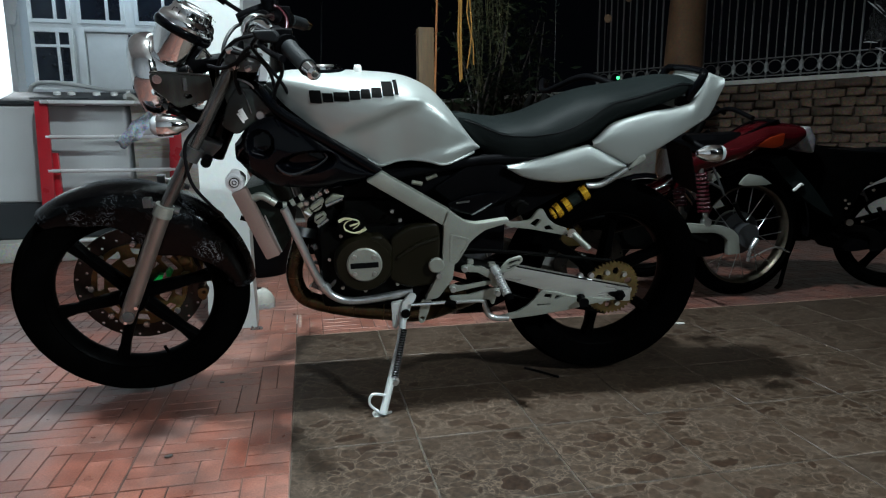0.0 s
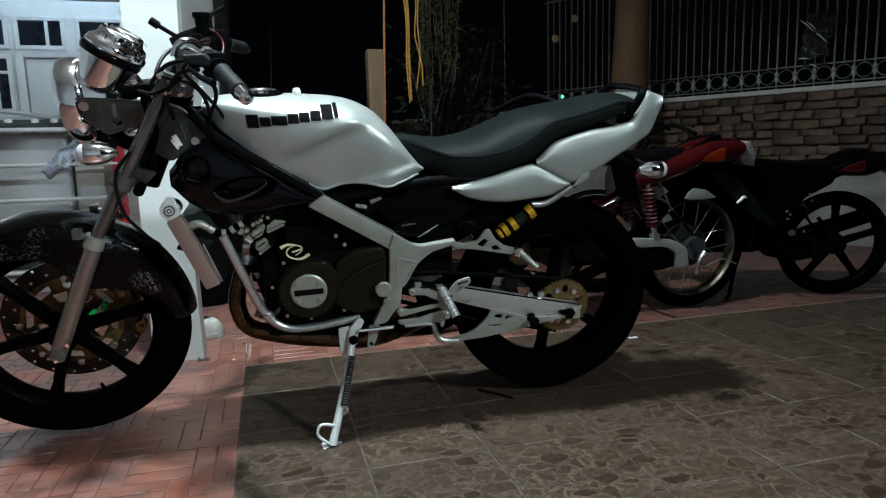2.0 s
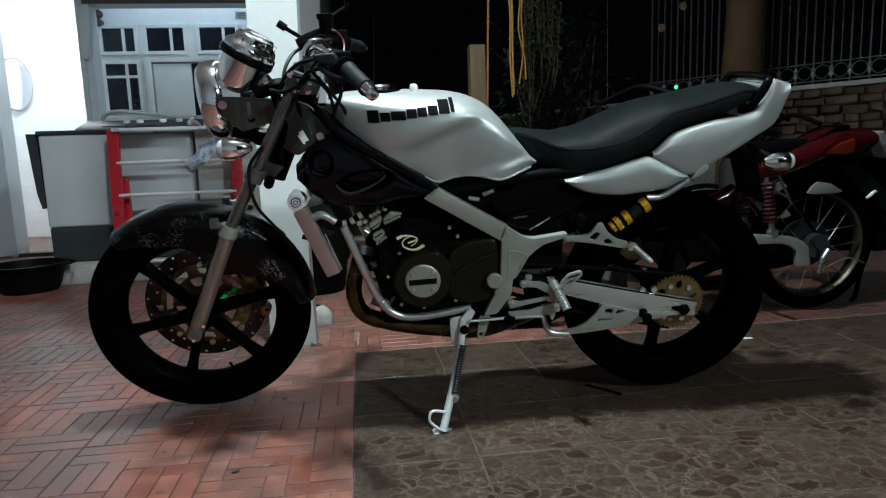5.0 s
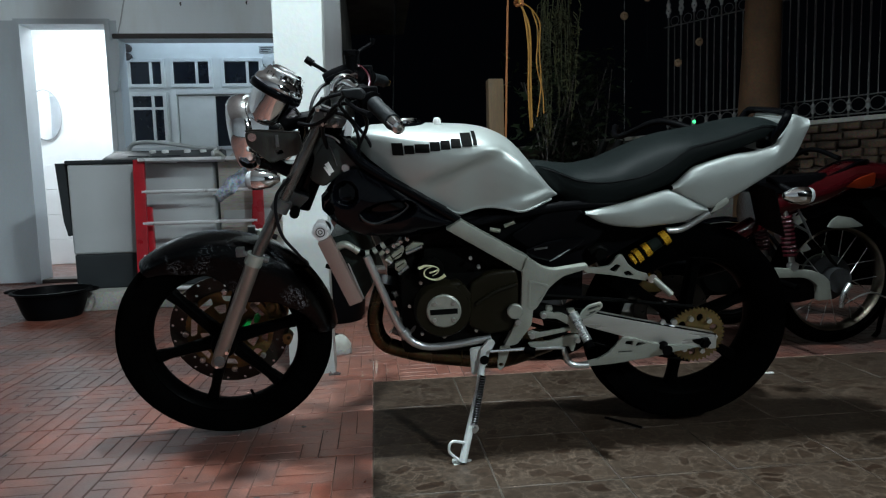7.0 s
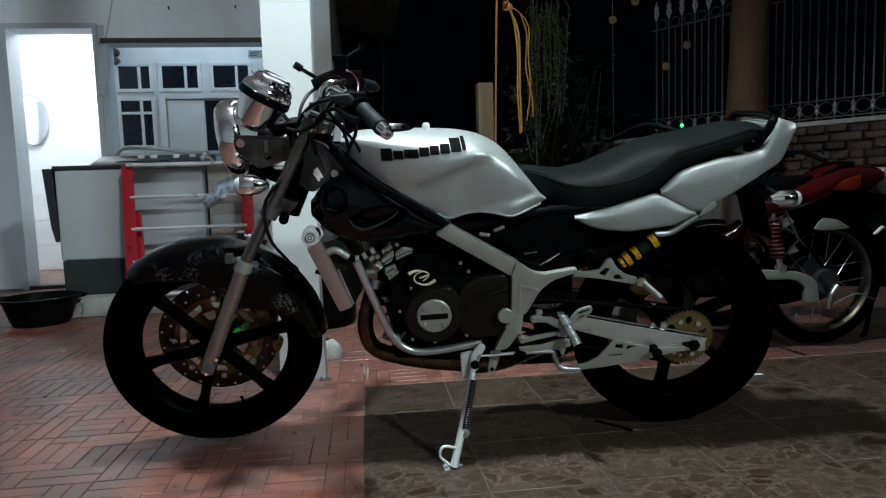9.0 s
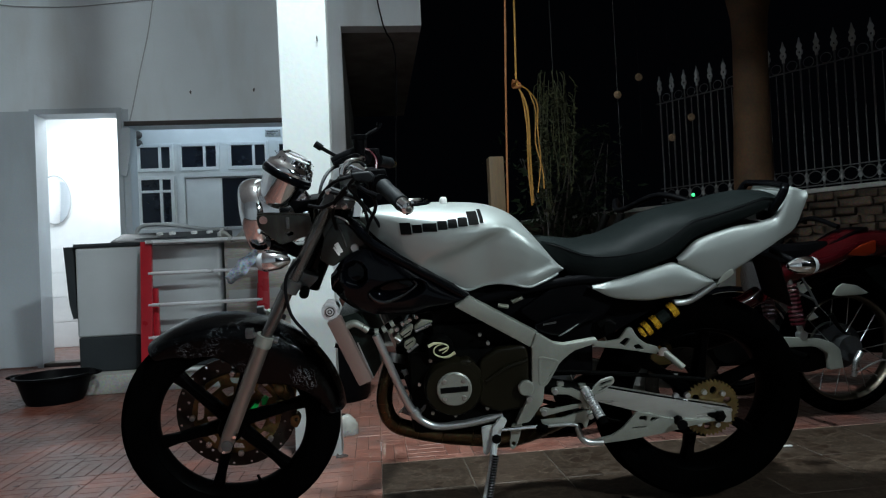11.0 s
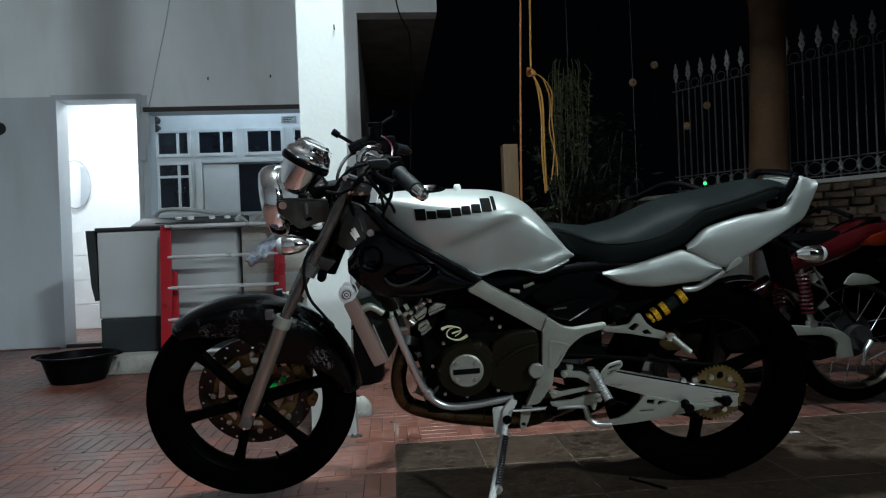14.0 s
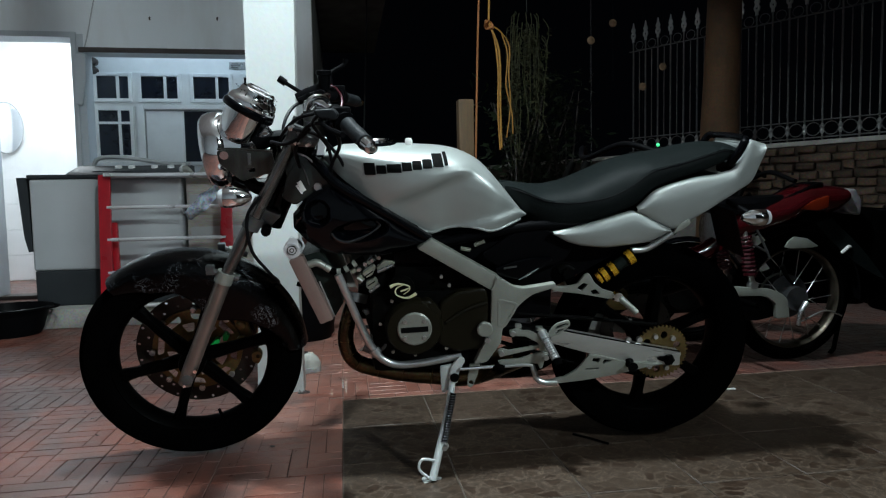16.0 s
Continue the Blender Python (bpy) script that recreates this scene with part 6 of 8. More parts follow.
part("stand_bolt", lathe([(0, 0.014), (0.007, 0.014), (0.008, 0.004), (0.012, 0.003), (0.012, 0)], 12, Matrix.Translation((0.697, -0.226, 0.118)) @ pose(0, 0, 0, 90)), "steel", stand)
part("stand_pin", lathe([(0, 0.006), (0.010, 0.006), (0.012, 0.003), (0.012, 0)], 14, Matrix.Translation((0.731, -0.160, 0.272)) @ pose(0, 0, 0, 90)), "engine_black", stand)
part("stand_bracket", join(plate(rounded([(0.695, 0.297), (0.728, 0.303), (0.722, 0.240), (0.706, 0.224), (0.698, 0.230)], 0.005), -0.150, -0.138, (), 0.002),
     plate(rounded([(0.715, 0.250), (0.740, 0.256), (0.742, 0.282), (0.760, 0.318), (0.744, 0.328), (0.722, 0.300)], 0.006), -0.158, -0.146, (oval(0.729, 0.268, 0.008, 0.008, n=10),), 0.002)), "alloy_white", bike, "pale stand bracket")
part("tail_lug", plate(rounded([(0.772, 0.303), (0.800, 0.303), (0.792, 0.270), (0.780, 0.238), (0.768, 0.236), (0.765, 0.250)], 0.008), -0.150, -0.140, (oval(0.775, 0.251, 0.006, 0.006, n=8),), 0.002), "alloy", bike)

# rear-set foot controls
rs = part("rearset", join(
    plate(rounded([(0.870, 0.398), (0.889, 0.402), (0.905, 0.396), (0.921, 0.396), (0.946, 0.384), (0.962, 0.390), (0.966, 0.340), (0.950, 0.340), (0.944, 0.362), (0.911, 0.381), (0.884, 0.383), (0.870, 0.386)], 0.004), -0.170, -0.160, (), 0.002),
    plate(rounded([(0.839, 0.344), (0.850, 0.350), (0.870, 0.344), (0.947, 0.356), (0.957, 0.348), (0.868, 0.331), (0.847, 0.326)], 0.004), -0.168, -0.160, (), 0.002),
    plate(rounded([(0.841, 0.317), (0.896, 0.320), (0.956, 0.337), (0.974, 0.331), (0.964, 0.312), (0.958, 0.290), (0.952, 0.290), (0.946, 0.304), (0.847, 0.306)], 0.003), -0.168, -0.160, (), 0.002),
    box(0.886, 0.902, -0.164, -0.150, 0.400, 0.412, 0.003), box(0.940, 0.958, -0.170, -0.150, 0.394, 0.402, 0.002)), "alloy", bike, "polished rear-set bracket")
part("heel_guard", plate(rounded([(0.968, 0.376), (0.970, 0.394), (0.989, 0.415), (1.022, 0.424), (1.026, 0.410), (0.998, 0.386)], 0.008), -0.176, -0.168,
     (rounded([(0.984, 0.402), (0.992, 0.409), (1.017, 0.416), (1.018, 0.411), (0.992, 0.402)], 0.002), rounded([(0.983, 0.390), (0.990, 0.396), (1.008, 0.402), (1.007, 0.398), (0.990, 0.389)], 0.002)), 0.001), "alloy", rs, "slotted heel guard")
ridges = [(0.0, -0.02), (0.0125, -0.02), (0.0125, 0.004)]
for k in range(9):
    ridges += [(0.0098, 0.0045 + k * 0.0063), (0.0115, 0.0062 + k * 0.0063), (0.0115, 0.0090 + k * 0.0063), (0.0098, 0.0105 + k * 0.0063)]
part("foot_peg", lathe(ridges + [(0.0, 0.0625)], 16, aim((0.960, -0.178, 0.378), (0.019, -0.040, -0.040))), "steel", rs, "knurled metal foot peg")
part("peg_end", tube([(0.979, -0.219, 0.337), (0.984, -0.230, 0.326)], 0.0118, 14, 1), "rubber", rs)
for x, z in ((0.878, 0.391), (0.850, 0.338), (0.966, 0.322)):
    part("pivot_bolt", lathe([(0, 0.008), (0.007, 0.008), (0.008, 0)], 10, Matrix.Translation((x, -0.168, z)) @ pose(0, 0, 0, 90)), "steel", rs)
part("gear_rod", tube([(0.745, -0.165, 0.298), (0.835, -0.168, 0.302)], 0.0042, 8, 1), "chrome", rs)
part("gear_pedal", tube([(0.845, -0.170, 0.302), (0.924, -0.170, 0.302), (0.934, -0.172, 0.290), (0.942, -0.175, 0.268), (0.960, -0.178, 0.257), (0.995, -0.18, 0.255)], [0.0045, 0.0045, 0.008, 0.008, 0.008, 0.0075], 10), "steel", rs, "steel gear pedal")
part("pedal_rubber", tube([(0.832, -0.172, 0.303), (0.856, -0.180, 0.298)], 0.010, 12, 1), "rubber", rs)

# pillion bracket and peg
for s in (-1, 1):
    pb = plate(rounded([(0.985, 0.503), (1.020, 0.500), (1.050, 0.504), (1.069, 0.531), (1.081, 0.533), (1.097, 0.506), (1.120, 0.488), (1.152, 0.478), (1.148, 0.460), (1.052, 0.480), (0.999, 0.487), (0.985, 0.490)], 0.006),
               -0.136, -0.126, (rounded([(1.049, 0.494), (1.066, 0.508), (1.078, 0.504), (1.064, 0.486)], 0.004), rounded([(1.086, 0.486), (1.100, 0.490), (1.112, 0.477), (1.094, 0.475)], 0.003)), 0.002)
    pb = part("pillion_bracket", pb if s < 0 else across(pb), "alloy", bike, "grey cut-out pillion bracket")
    part("pillion_peg", tube([(1.160, s * 0.138, 0.470), (1.180, s * 0.150, 0.452), (1.202, s * 0.165, 0.432)], [0.009, 0.0085, 0.008], 12, 1), "alloy", pb, "pale folding pillion peg")
    part("peg_knuckle", lathe([(0, 0.012), (0.012, 0.010), (0.015, 0), (0, -0.01)], 14, Matrix.Translation((1.158, s * 0.136, 0.470)) @ pose(0, 0, 0, 90 if s < 0 else -90)), "chrome", pb)

# monoshock reservoir with gold rings
SA, SB = Vector((1.112, -0.118, 0.514)), Vector((1.202, -0.118, 0.576))
sd = (SB - SA).normalized()
shock = part("shock_reservoir", tube([SA, SB], 0.0148, 20, 1), "engine_black", bike, "black shock reservoir with gold rings")
for a, b, r in ((-0.004, 0.008, 0.0155), (0.009, 0.026, 0.0195), (0.034, 0.052, 0.0190), (0.086, 0.106, 0.0200)):
    part("gold_ring", lathe([(r - 0.006, a), (r, a + 0.002), (r, b - 0.002), (r - 0.006, b)], 28, aim(SA, sd)), "gold", shock, "gold anodised ring")
part("reservoir_label", lathe([(0.0151, 0.054), (0.0151, 0.080)], 28, aim(SA, sd)), "core", shock)
part("linkage", join(tube([(1.05, -0.09, 0.53), (1.03, -0.09, 0.54), (1.01, -0.09, 0.53)], 0.012, 10), lathe([(0, 0.01), (0.014, 0.01), (0.014, 0)], 12, Matrix.Translation((1.035, -0.095, 0.525)) @ pose(0, 0, 0, 90))), "engine_black", bike)

# swingarm
for s in (-1, 1):
    arm = plate(rounded([(0.985, 0.378), (1.022, 0.375), (1.156, 0.344), (1.348, 0.302), (1.350, 0.264), (1.338, 0.262), (1.183, 0.283), (1.098, 0.307), (0.985, 0.343)], 0.004), -0.128, -0.098, (), 0.004)
    sw = part("swingarm", arm if s < 0 else across(arm), "swing_alloy", bike, "brushed alloy box-section swingarm")
    # the bevel's highlight, laid on as a chrome line
    part("top_edge", tube([(1.000, s * 0.124, 0.3765), (1.022, s * 0.124, 0.3745), (1.156, s * 0.124, 0.3435), (1.346, s * 0.124, 0.3015)], 0.0032, 8, 1), "chrome", sw, "chrome line for the highlight on the upper edge")
    part("pivot_arm", tube([(0.84, s * 0.09, 0.385), (0.92, s * 0.105, 0.370), (0.99, s * 0.112, 0.360)], 0.022, 12), "engine_black", sw)
    brace = plate(rounded([(0.985, 0.236), (1.000, 0.243), (1.030, 0.248), (1.056, 0.263), (1.075, 0.283), (1.094, 0.308), (1.134, 0.301), (1.180, 0.286), (1.300, 0.272), (1.240, 0.262), (1.172, 0.247), (1.075, 0.234), (1.001, 0.228), (0.985, 0.230)], 0.004), -0.134, -0.126,
                  (rounded([(1.104, 0.297), (1.124, 0.296), (1.121, 0.284), (1.102, 0.287)], 0.003), rounded([(1.136, 0.292), (1.157, 0.289), (1.134, 0.280), (1.131, 0.284)], 0.002), rounded([(1.085, 0.268), (1.121, 0.269), (1.121, 0.266), (1.085, 0.264)], 0.001)), 0.0015)
    part("chain_guard" if s < 0 else "torque_arm", brace if s < 0 else across(brace), "alloy", sw, "cut-out alloy guard plate")
    part("axle_slot", plate(oval(1.308, 0.284, 0.026, 0.008, -12, 16), s * 0.1295 - 0.001, s * 0.1295 + 0.001, (), 0), "engine_black", sw)
    part("axle_nut", lathe([(0, 0.014), (0.010, 0.014), (0.012, 0.008), (0.016, 0.006), (0.016, 0)], 6, Matrix.Translation((1.315, s * 0.129, 0.283)) @ pose(0, 0, 0, 90 if s < 0 else -90)), "engine_black", sw)
    part("bobbin", lathe([(0, 0.030), (0.014, 0.030), (0.008, 0.020), (0.008, 0.010), (0.014, 0), (0, 0)], 16, Matrix.Translation((1.205, s * 0.130, 0.278)) @ pose(0, 0, 0, 90 if s < 0 else -90)), "black_plastic", sw, "black stand bobbin")
part("chain", join(tube([(0.86, -0.085, 0.415), (1.05, -0.085, 0.398), (1.30, -0.085, 0.366)], 0.006, 6, 1), tube([(0.86, -0.085, 0.335), (1.05, -0.085, 0.270), (1.30, -0.085, 0.212)], 0.006, 6, 1)), "engine_black", bike, "dark drive chain")

# rear wheel
RX, RZ, RR = 1.308, 0.290, 0.286
rw = part("rear_wheel", wheel_rim(RX, RZ, 0.188, 0.206, 0.085), "wheel_black", bike, "black six-spoke cast wheel")
part("tyre", wheel_tyre(RX, RZ, RR, 0.128, 0.203), "rubber", rw, "wide worn black road tyre")
for k in range(6):
    part("spoke", spoke(RX, RZ, 24 + 60 * k, 0.03, 0.19, 0.017, 0.012, 0.024), "wheel_black", rw)
part("hub", lathe([(0, -0.075), (0.036, -0.075), (0.040, -0.05), (0.040, 0.05), (0, 0.07)], 24, Matrix.Translation((RX, 0, RZ)) @ pose(0, 0, 0, 90)), "wheel_black", rw)
teeth = []
for k in range(42):
    a = 2 * math.pi * k / 42
    for da, r in ((0.0, 0.0715), (0.045, 0.0775), (0.09, 0.0775), (0.12, 0.0715)):
        teeth.append((RX + r * math.cos(a + da), RZ + r * math.sin(a + da)))
sp = part("sprocket", plate(teeth, -0.093, -0.086, [oval(RX + 0.049 * math.cos(a), RZ + 0.049 * math.sin(a), 0.011, 0.009, math.degrees(a), 10) for a in (2 * math.pi * k / 6 + 0.4 for k in range(6))], 0), "gold_dull", rw, "gold rear sprocket with round holes")
for k in range(6):
    a = 2 * math.pi * k / 6 + 0.92
    part("sprocket_bolt", lathe([(0, 0.008), (0.007, 0.008), (0.008, 0)], 8, Matrix.Translation((RX + 0.05 * math.cos(a), -0.093, RZ + 0.05 * math.sin(a))) @ pose(0, 0, 0, 90)), "steel", sp)
part("rear_disc", ring_disc(RX, RZ, 0.085, 0.07, 0.11, 0.004, 20, 0.004, 0.09, 32), "disc", rw)
part("rear_caliper", box(1.20, 1.265, 0.05, 0.11, 0.36, 0.42, 0.01), "gold_dull", bike, "tarnished gold rear caliper")
part("chain_adjuster", join(*[lathe([(0, 0.01), (0.008, 0.01), (0.008, 0)], 8, Matrix.Translation((1.205 + 0.03 * k, -0.11, 0.338)) @ pose(0, 0, 0, 90)) for k in range(2)]), "steel", bike)


# ---- by the house wall ----
structure("plinth", box(-1.88, -0.36, 1.74, 2.45, 0, 0.115, 0.012), "concrete", "rough cream concrete plinth under the washing machine", "plinth")
wm = thing("washing_machine", pose(-1.82, 1.88, 0.115), "grey twin-tub washing machine with a dark base and dark top", "washing machine")
part("body", box(0, 0.86, 0, 0.44, 0.215, 0.765, 0.018, 3), "washer_grey", wm, "light grey plastic cabinet")
part("base", box(0.004, 0.856, 0.004, 0.436, 0, 0.215, 0.012, 3), "washer_dark", wm, "dark grey base")
part("top_frame", box(-0.008, 0.868, -0.008, 0.448, 0.765, 0.790, 0.008, 3), "washer_dark", wm, "black top frame")
console = part("console", loft([[(x, 0.12, 0.790), (x, 0.14, 0.806), (x, 0.34, 0.862), (x, 0.44, 0.862), (x, 0.44, 0.790)] for x in (0.16, 0.17, 0.84, 0.85)]), "washer_dark", wm, "sloping dark control console")
for k, x in enumerate((0.42, 0.50, 0.64, 0.74)):
    part("knob", lathe([(0.022, 0), (0.021, 0.014), (0.012, 0.018), (0, 0.018)], 20, aim((x, 0.27, 0.843), (0, -0.27, 0.96))), "tile_white", console, "pale round knob")
part("console_strip", box(0.30, 0.62, 0.165, 0.172, 0.814, 0.818), "night_glass", console)
part("side_lid", loft([[(-0.075, y, 0.775), (-0.020, y, 0.775), (-0.012, y, 0.60), (-0.006, y, 0.335), (-0.030, y, 0.330), (-0.050, y, 0.42)] for y in (0.02, 0.03, 0.40, 0.41)]), "washer_dark", wm, "folded-down black lid")
part("hose", tube([(0.22, 0.40, 0.80), (0.24, 0.40, 0.90), (0.34, 0.40, 0.925), (0.52, 0.38, 0.905), (0.70, 0.36, 0.875), (0.84, 0.34, 0.868)], 0.013, 12), "washer_grey", wm, "grey hose lying over the top")

cab = thing("storage_cabinet", pose(-0.945, 1.90, 0.115), "pale grey cabinet with a plain front", "cabinet")
part("carcass", box(0.004, 0.50, 0.02, 0.44, 0, 0.775, 0.006), "washer_grey", cab)
part("door_panel", box(0.012, 0.492, 0.0, 0.018, 0.02, 0.765, 0.004), "board", cab, "pale board with brown streaks")
for k in range(2):
    part("vent_strip", box(0.03, 0.47, -0.004, 0.0, 0.40 + 0.20 * k, 0.46 + 0.20 * k, 0.002), "washer_grey", cab)
cl = thing("folded_cloth", pose(-0.86, 2.02, 0.89), "small crumpled pale cloth on the cabinet", "cloth")
bm = bmesh.new()
bmesh.ops.create_grid(bm, x_segments=10, y_segments=8, size=0.5, matrix=Matrix.Diagonal((0.20, 0.16, 1, 1)))
for v in bm.verts:
    v.co.z = 0.035 + 0.03 * math.sin(40 * v.co.x + 17 * v.co.y) + 0.02 * math.cos(61 * v.co.y)
bmesh.ops.solidify(bm, geom=bm.faces, thickness=0.02)
part("cloth", bm, "shoe", cl)
tin = thing("small_bottle", pose(-0.98, 2.06, 0.90), "small pale plastic bottle on the washing machine", "bottle")
part("body", lathe([(0.0, 0), (0.028, 0), (0.03, 0.01), (0.03, 0.05), (0.012, 0.066), (0.012, 0.078), (0, 0.078)], 18), "tile_white", tin)

# red folding step ladder leaning on the washing machine
lad = thing("step_ladder", pose(-1.02, 1.66, 0), "red folding step ladder with bright metal rungs", "ladder")
for s, xo in ((-1, 0.0), (1, 0.0)):
    x = s * 0.345
    part("rail", plate([(x - 0.033 * 1, 0.0), (x + 0.033, 0.0), (x + 0.030, 0.90), (x - 0.036, 0.90)], -0.012, 0.012, (), 0.005), "red", lad, "red painted side rail")
    part("rear_leg", plate([(x - 0.055 * s - 0.018, 0.0), (x - 0.055 * s + 0.018, 0.0), (x - 0.03 * s + 0.018, 0.62), (x - 0.03 * s - 0.018, 0.62)], 0.035, 0.060, (), 0.004), "red", lad, "red folded rear leg")
    part("rubber_foot", box(x - 0.036, x + 0.036, -0.016, 0.016, 0.0, 0.03, 0.004), "rubber", lad)
for z in (0.12, 0.32, 0.515, 0.705):
    part("rung", tube([(-0.335, -0.004, z), (0.335, -0.004, z)], 0.011, 12, 1), "aluminium", lad, "bright metal rung")
part("top_step", box(-0.345, 0.345, -0.035, 0.06, 0.885, 0.905, 0.005), "aluminium", lad, "bright metal top step")
lad.matrix_world = Matrix.Translation((-1.02, 1.72, 0)) @ pose(0, 0, 0, -5)

# black tub on the floor
tub = thing("plastic_basin", pose(-1.84, 1.63, 0), "round black plastic basin standing on the floor", "basin")
part("bowl", lathe([(0, 0.012), (0.135, 0.012), (0.148, 0.022), (0.190, 0.142), (0.210, 0.147), (0.212, 0.157), (0.194, 0.159), (0.155, 0.03), (0.14, 0.0), (0, 0.0)], 48), "black_plastic", tub)
for s in (-1, 1):
    part("handle", tube([(s * 0.205, -0.05, 0.153), (s * 0.240, -0.03, 0.153), (s * 0.240, 0.03, 0.153), (s * 0.205, 0.05, 0.153)], 0.008, 8), "black_plastic", tub)

# tall black bucket behind the column
bk = thing("plastic_bucket", pose(-0.205, 1.155, 0), "tall black plastic bucket standing behind the column", "bucket")
part("bucket_wall", lathe([(0, 0.012), (0.150, 0.012), (0.158, 0.022), (0.188, 0.330), (0.198, 0.334), (0.199, 0.346), (0.182, 0.348), (0.170, 0.26), (0.150, 0.03), (0.146, 0.0), (0, 0.0)], 44), "black_plastic", bk)
part("bail_handle", tube([(-0.192, 0.0, 0.330), (-0.185, 0.08, 0.300), (0.0, 0.195, 0.270), (0.185, 0.08, 0.300), (0.192, 0.0, 0.330)], 0.004, 8), "black_plastic", bk)

# a worn shoe behind the column: a low rounded canvas upper on a rubber sole
sh = thing("shoe", pose(-0.090, 0.425, 0, 0, 0, 172), "worn pale canvas shoe standing on the floor by the column", "shoe")


def sole_half(t):
    return 0.043 * max(0.0, 1 - abs(2 * t - 1) ** 4.5) ** 0.5 * (0.88 + 0.22 * math.sin(2.6 * (1 - t)))


rings = []
for t in np.linspace(0.01, 0.99, 22):
    w = sole_half(t) * 0.94
    top = 0.024 + 0.056 * min(1.0, t / 0.16) ** 0.45 * (1 - 0.5 * max(0.0, (t - 0.45) / 0.55))
    rings.append([(0.25 * t, w * math.copysign(abs(math.cos(a)) ** 0.7, math.cos(a)), 0.016 + (top - 0.016) * max(0.0, math.sin(a)) ** 0.75) for a in np.linspace(0, math.pi, 15)])
part("upper", loft(rings), "shoe", sh)
part("sole", loft([[(0.25 * t, s_ * sole_half(t) * k, z) for s_, k, z in ((1, 0.96, 0.0), (1, 1.03, 0.010), (1, 1.0, 0.022), (-1, 1.0, 0.022), (-1, 1.03, 0.010), (-1, 0.96, 0.0))] for t in np.linspace(0.005, 0.995, 24)]), "paper", sh, "white rubber sole")
lining = plate(oval(0, 0, 0.034, 0.022, 0, 14), -0.002, 0.002, (), 0)
lining.transform(Matrix.Translation((0.085, 0, 0.0790)) @ pose(0, 0, 0, 90))
part("lining", lining, "cable", sh, "dark shoe opening")

# pale mortar smears on the bricks beside the dark tiles
for k, (x, y, w, l) in enumerate(((0.012, 0.19, 0.006, 0.115), (-0.040, 0.10, 0.004, 0.050), (0.055, 0.13, 0.003, 0.040))):
    g = random.Random(50 + k)
    sm = thing("mortar_smear", pose(x, y, 0.0006), "thin pale mortar smear dried on the brick floor", "smear", "mortar smears")
    ring = [(w * g.uniform(0.4, 1.2) * math.cos(a), l * g.uniform(0.7, 1.1) * math.sin(a)) for a in np.linspace(0, 2 * math.pi, 19)[:-1]]
    bm = plate(ring, -0.0005, 0.0003, (), 0)
    bm.transform(pose(0, 0, 0, -90))
    part("crust", bm, "smear", sm)

# litter on the floor
st = thing("thin_stick", Matrix.Translation((0.705, -0.535, 0.0045)) @ pose(0, 0, 0, 0, 0, -52), "thin black stick lying on the dark tiles", "stick")
part("stick", tube([(-0.058, 0, 0), (0, 0.002, 0), (0.058, -0.001, 0)], 0.0035, 8), "black_plastic", st)
for k, (x, y, sz) in enumerate(((-0.20, -0.40, 0.007), (-0.26, -0.82, 0.009))):
    lf = thing("dry_leaf", pose(x, y, 0.002, 0, 0, 40 * k), "small dry brown leaf scrap on the brick floor", "leaf", "leaf scraps on the floor")
    part("blade", plate(oval(0, 0, sz, sz * 0.6, 20, 9), -0.0012, 0.0012, (), 0), "dark_wood", lf)
    lf.matrix_world = pose(x, y, 0.003, 90, 0, 40 * k)
sc = thing("paper_scrap", pose(1.38, -0.18, 0.002), "tiny white paper scrap on the dark tiles", "paper")
part("paper", box(-0.016, 0.016, -0.006, 0.006, 0, 0.003), "decal_white", sc)
fl = thing("plastic_scrap", pose(-0.145, 0.120, 0.0), "crumpled clear plastic scrap at the foot of the column", "plastic scrap")
part("film", plate([(-0.02, 0.0), (0.020, 0.0), (0.026, 0.004), (0.008, 0.010), (-0.006, 0.005), (-0.014, 0.014)], -0.012, 0.006, (), 0.002), "plastic_film", fl)
pd = thing("paint_streak", pose(0.0, 0.10, 0.0), "short streak of pale paint on the brick floor", "paint mark")
part("streak", box(-0.0015, 0.0015, 0.05, 0.17, 0.0002, 0.0008), "paper", pd)
pd2 = thing("paint_streak", pose(0.0, 0.03, 0.0), "short streak of pale paint on the brick floor", "paint mark")
part("streak", box(-0.045, 0.004, -0.0015, 0.001, 0.0002, 0.0008), "paper", pd2)

# things on the house wall
cb = thing("wall_cable", pose(0, 0, 0), "thin dark cable strung across the house wall", "cable")
part("cable", tube([(-4.2, 3.155, 3.02), (-3.18, 3.155, 2.96), (-2.79, 3.155, 2.91), (-2.36, 3.155, 2.90), (-2.01, 3.155, 2.93), (-1.73, 3.155, 2.955), (-1.71, 3.155, 2.93), (-1.76, 3.155, 2.65), (-1.83, 3.155, 2.36), (-1.90, 3.155, 2.05), (-1.935, 3.155, 1.93)], 0.005, 8, 4), "washer_grey", cb)
cb2 = thing("hanging_cable", pose(0, 0, 0), "thin dark cable hanging in front of the beam", "cable")
part("cable", tube([(0.05, 3.10, 3.30), (0.08, 3.10, 3.22), (0.17, 3.10, 2.71), (0.26, 3.12, 2.46), (0.22, 2.9, 1.6), (0.18, 2.8, 0.9)], 0.006, 8, 4), "cable", cb2)
for x, z in ((-1.44, 2.18), (-0.93, 2.19)):
    nl = thing("nail", pose(x, WALL_Y, z), "bent rusty nail in the house wall", "nail", "nails in the wall")
    part("shank", tube([(0, 0.003, 0), (0.004, -0.03, 0.004), (0.012, -0.035, 0.012)], 0.006, 6, 2), "dark_wood", nl)
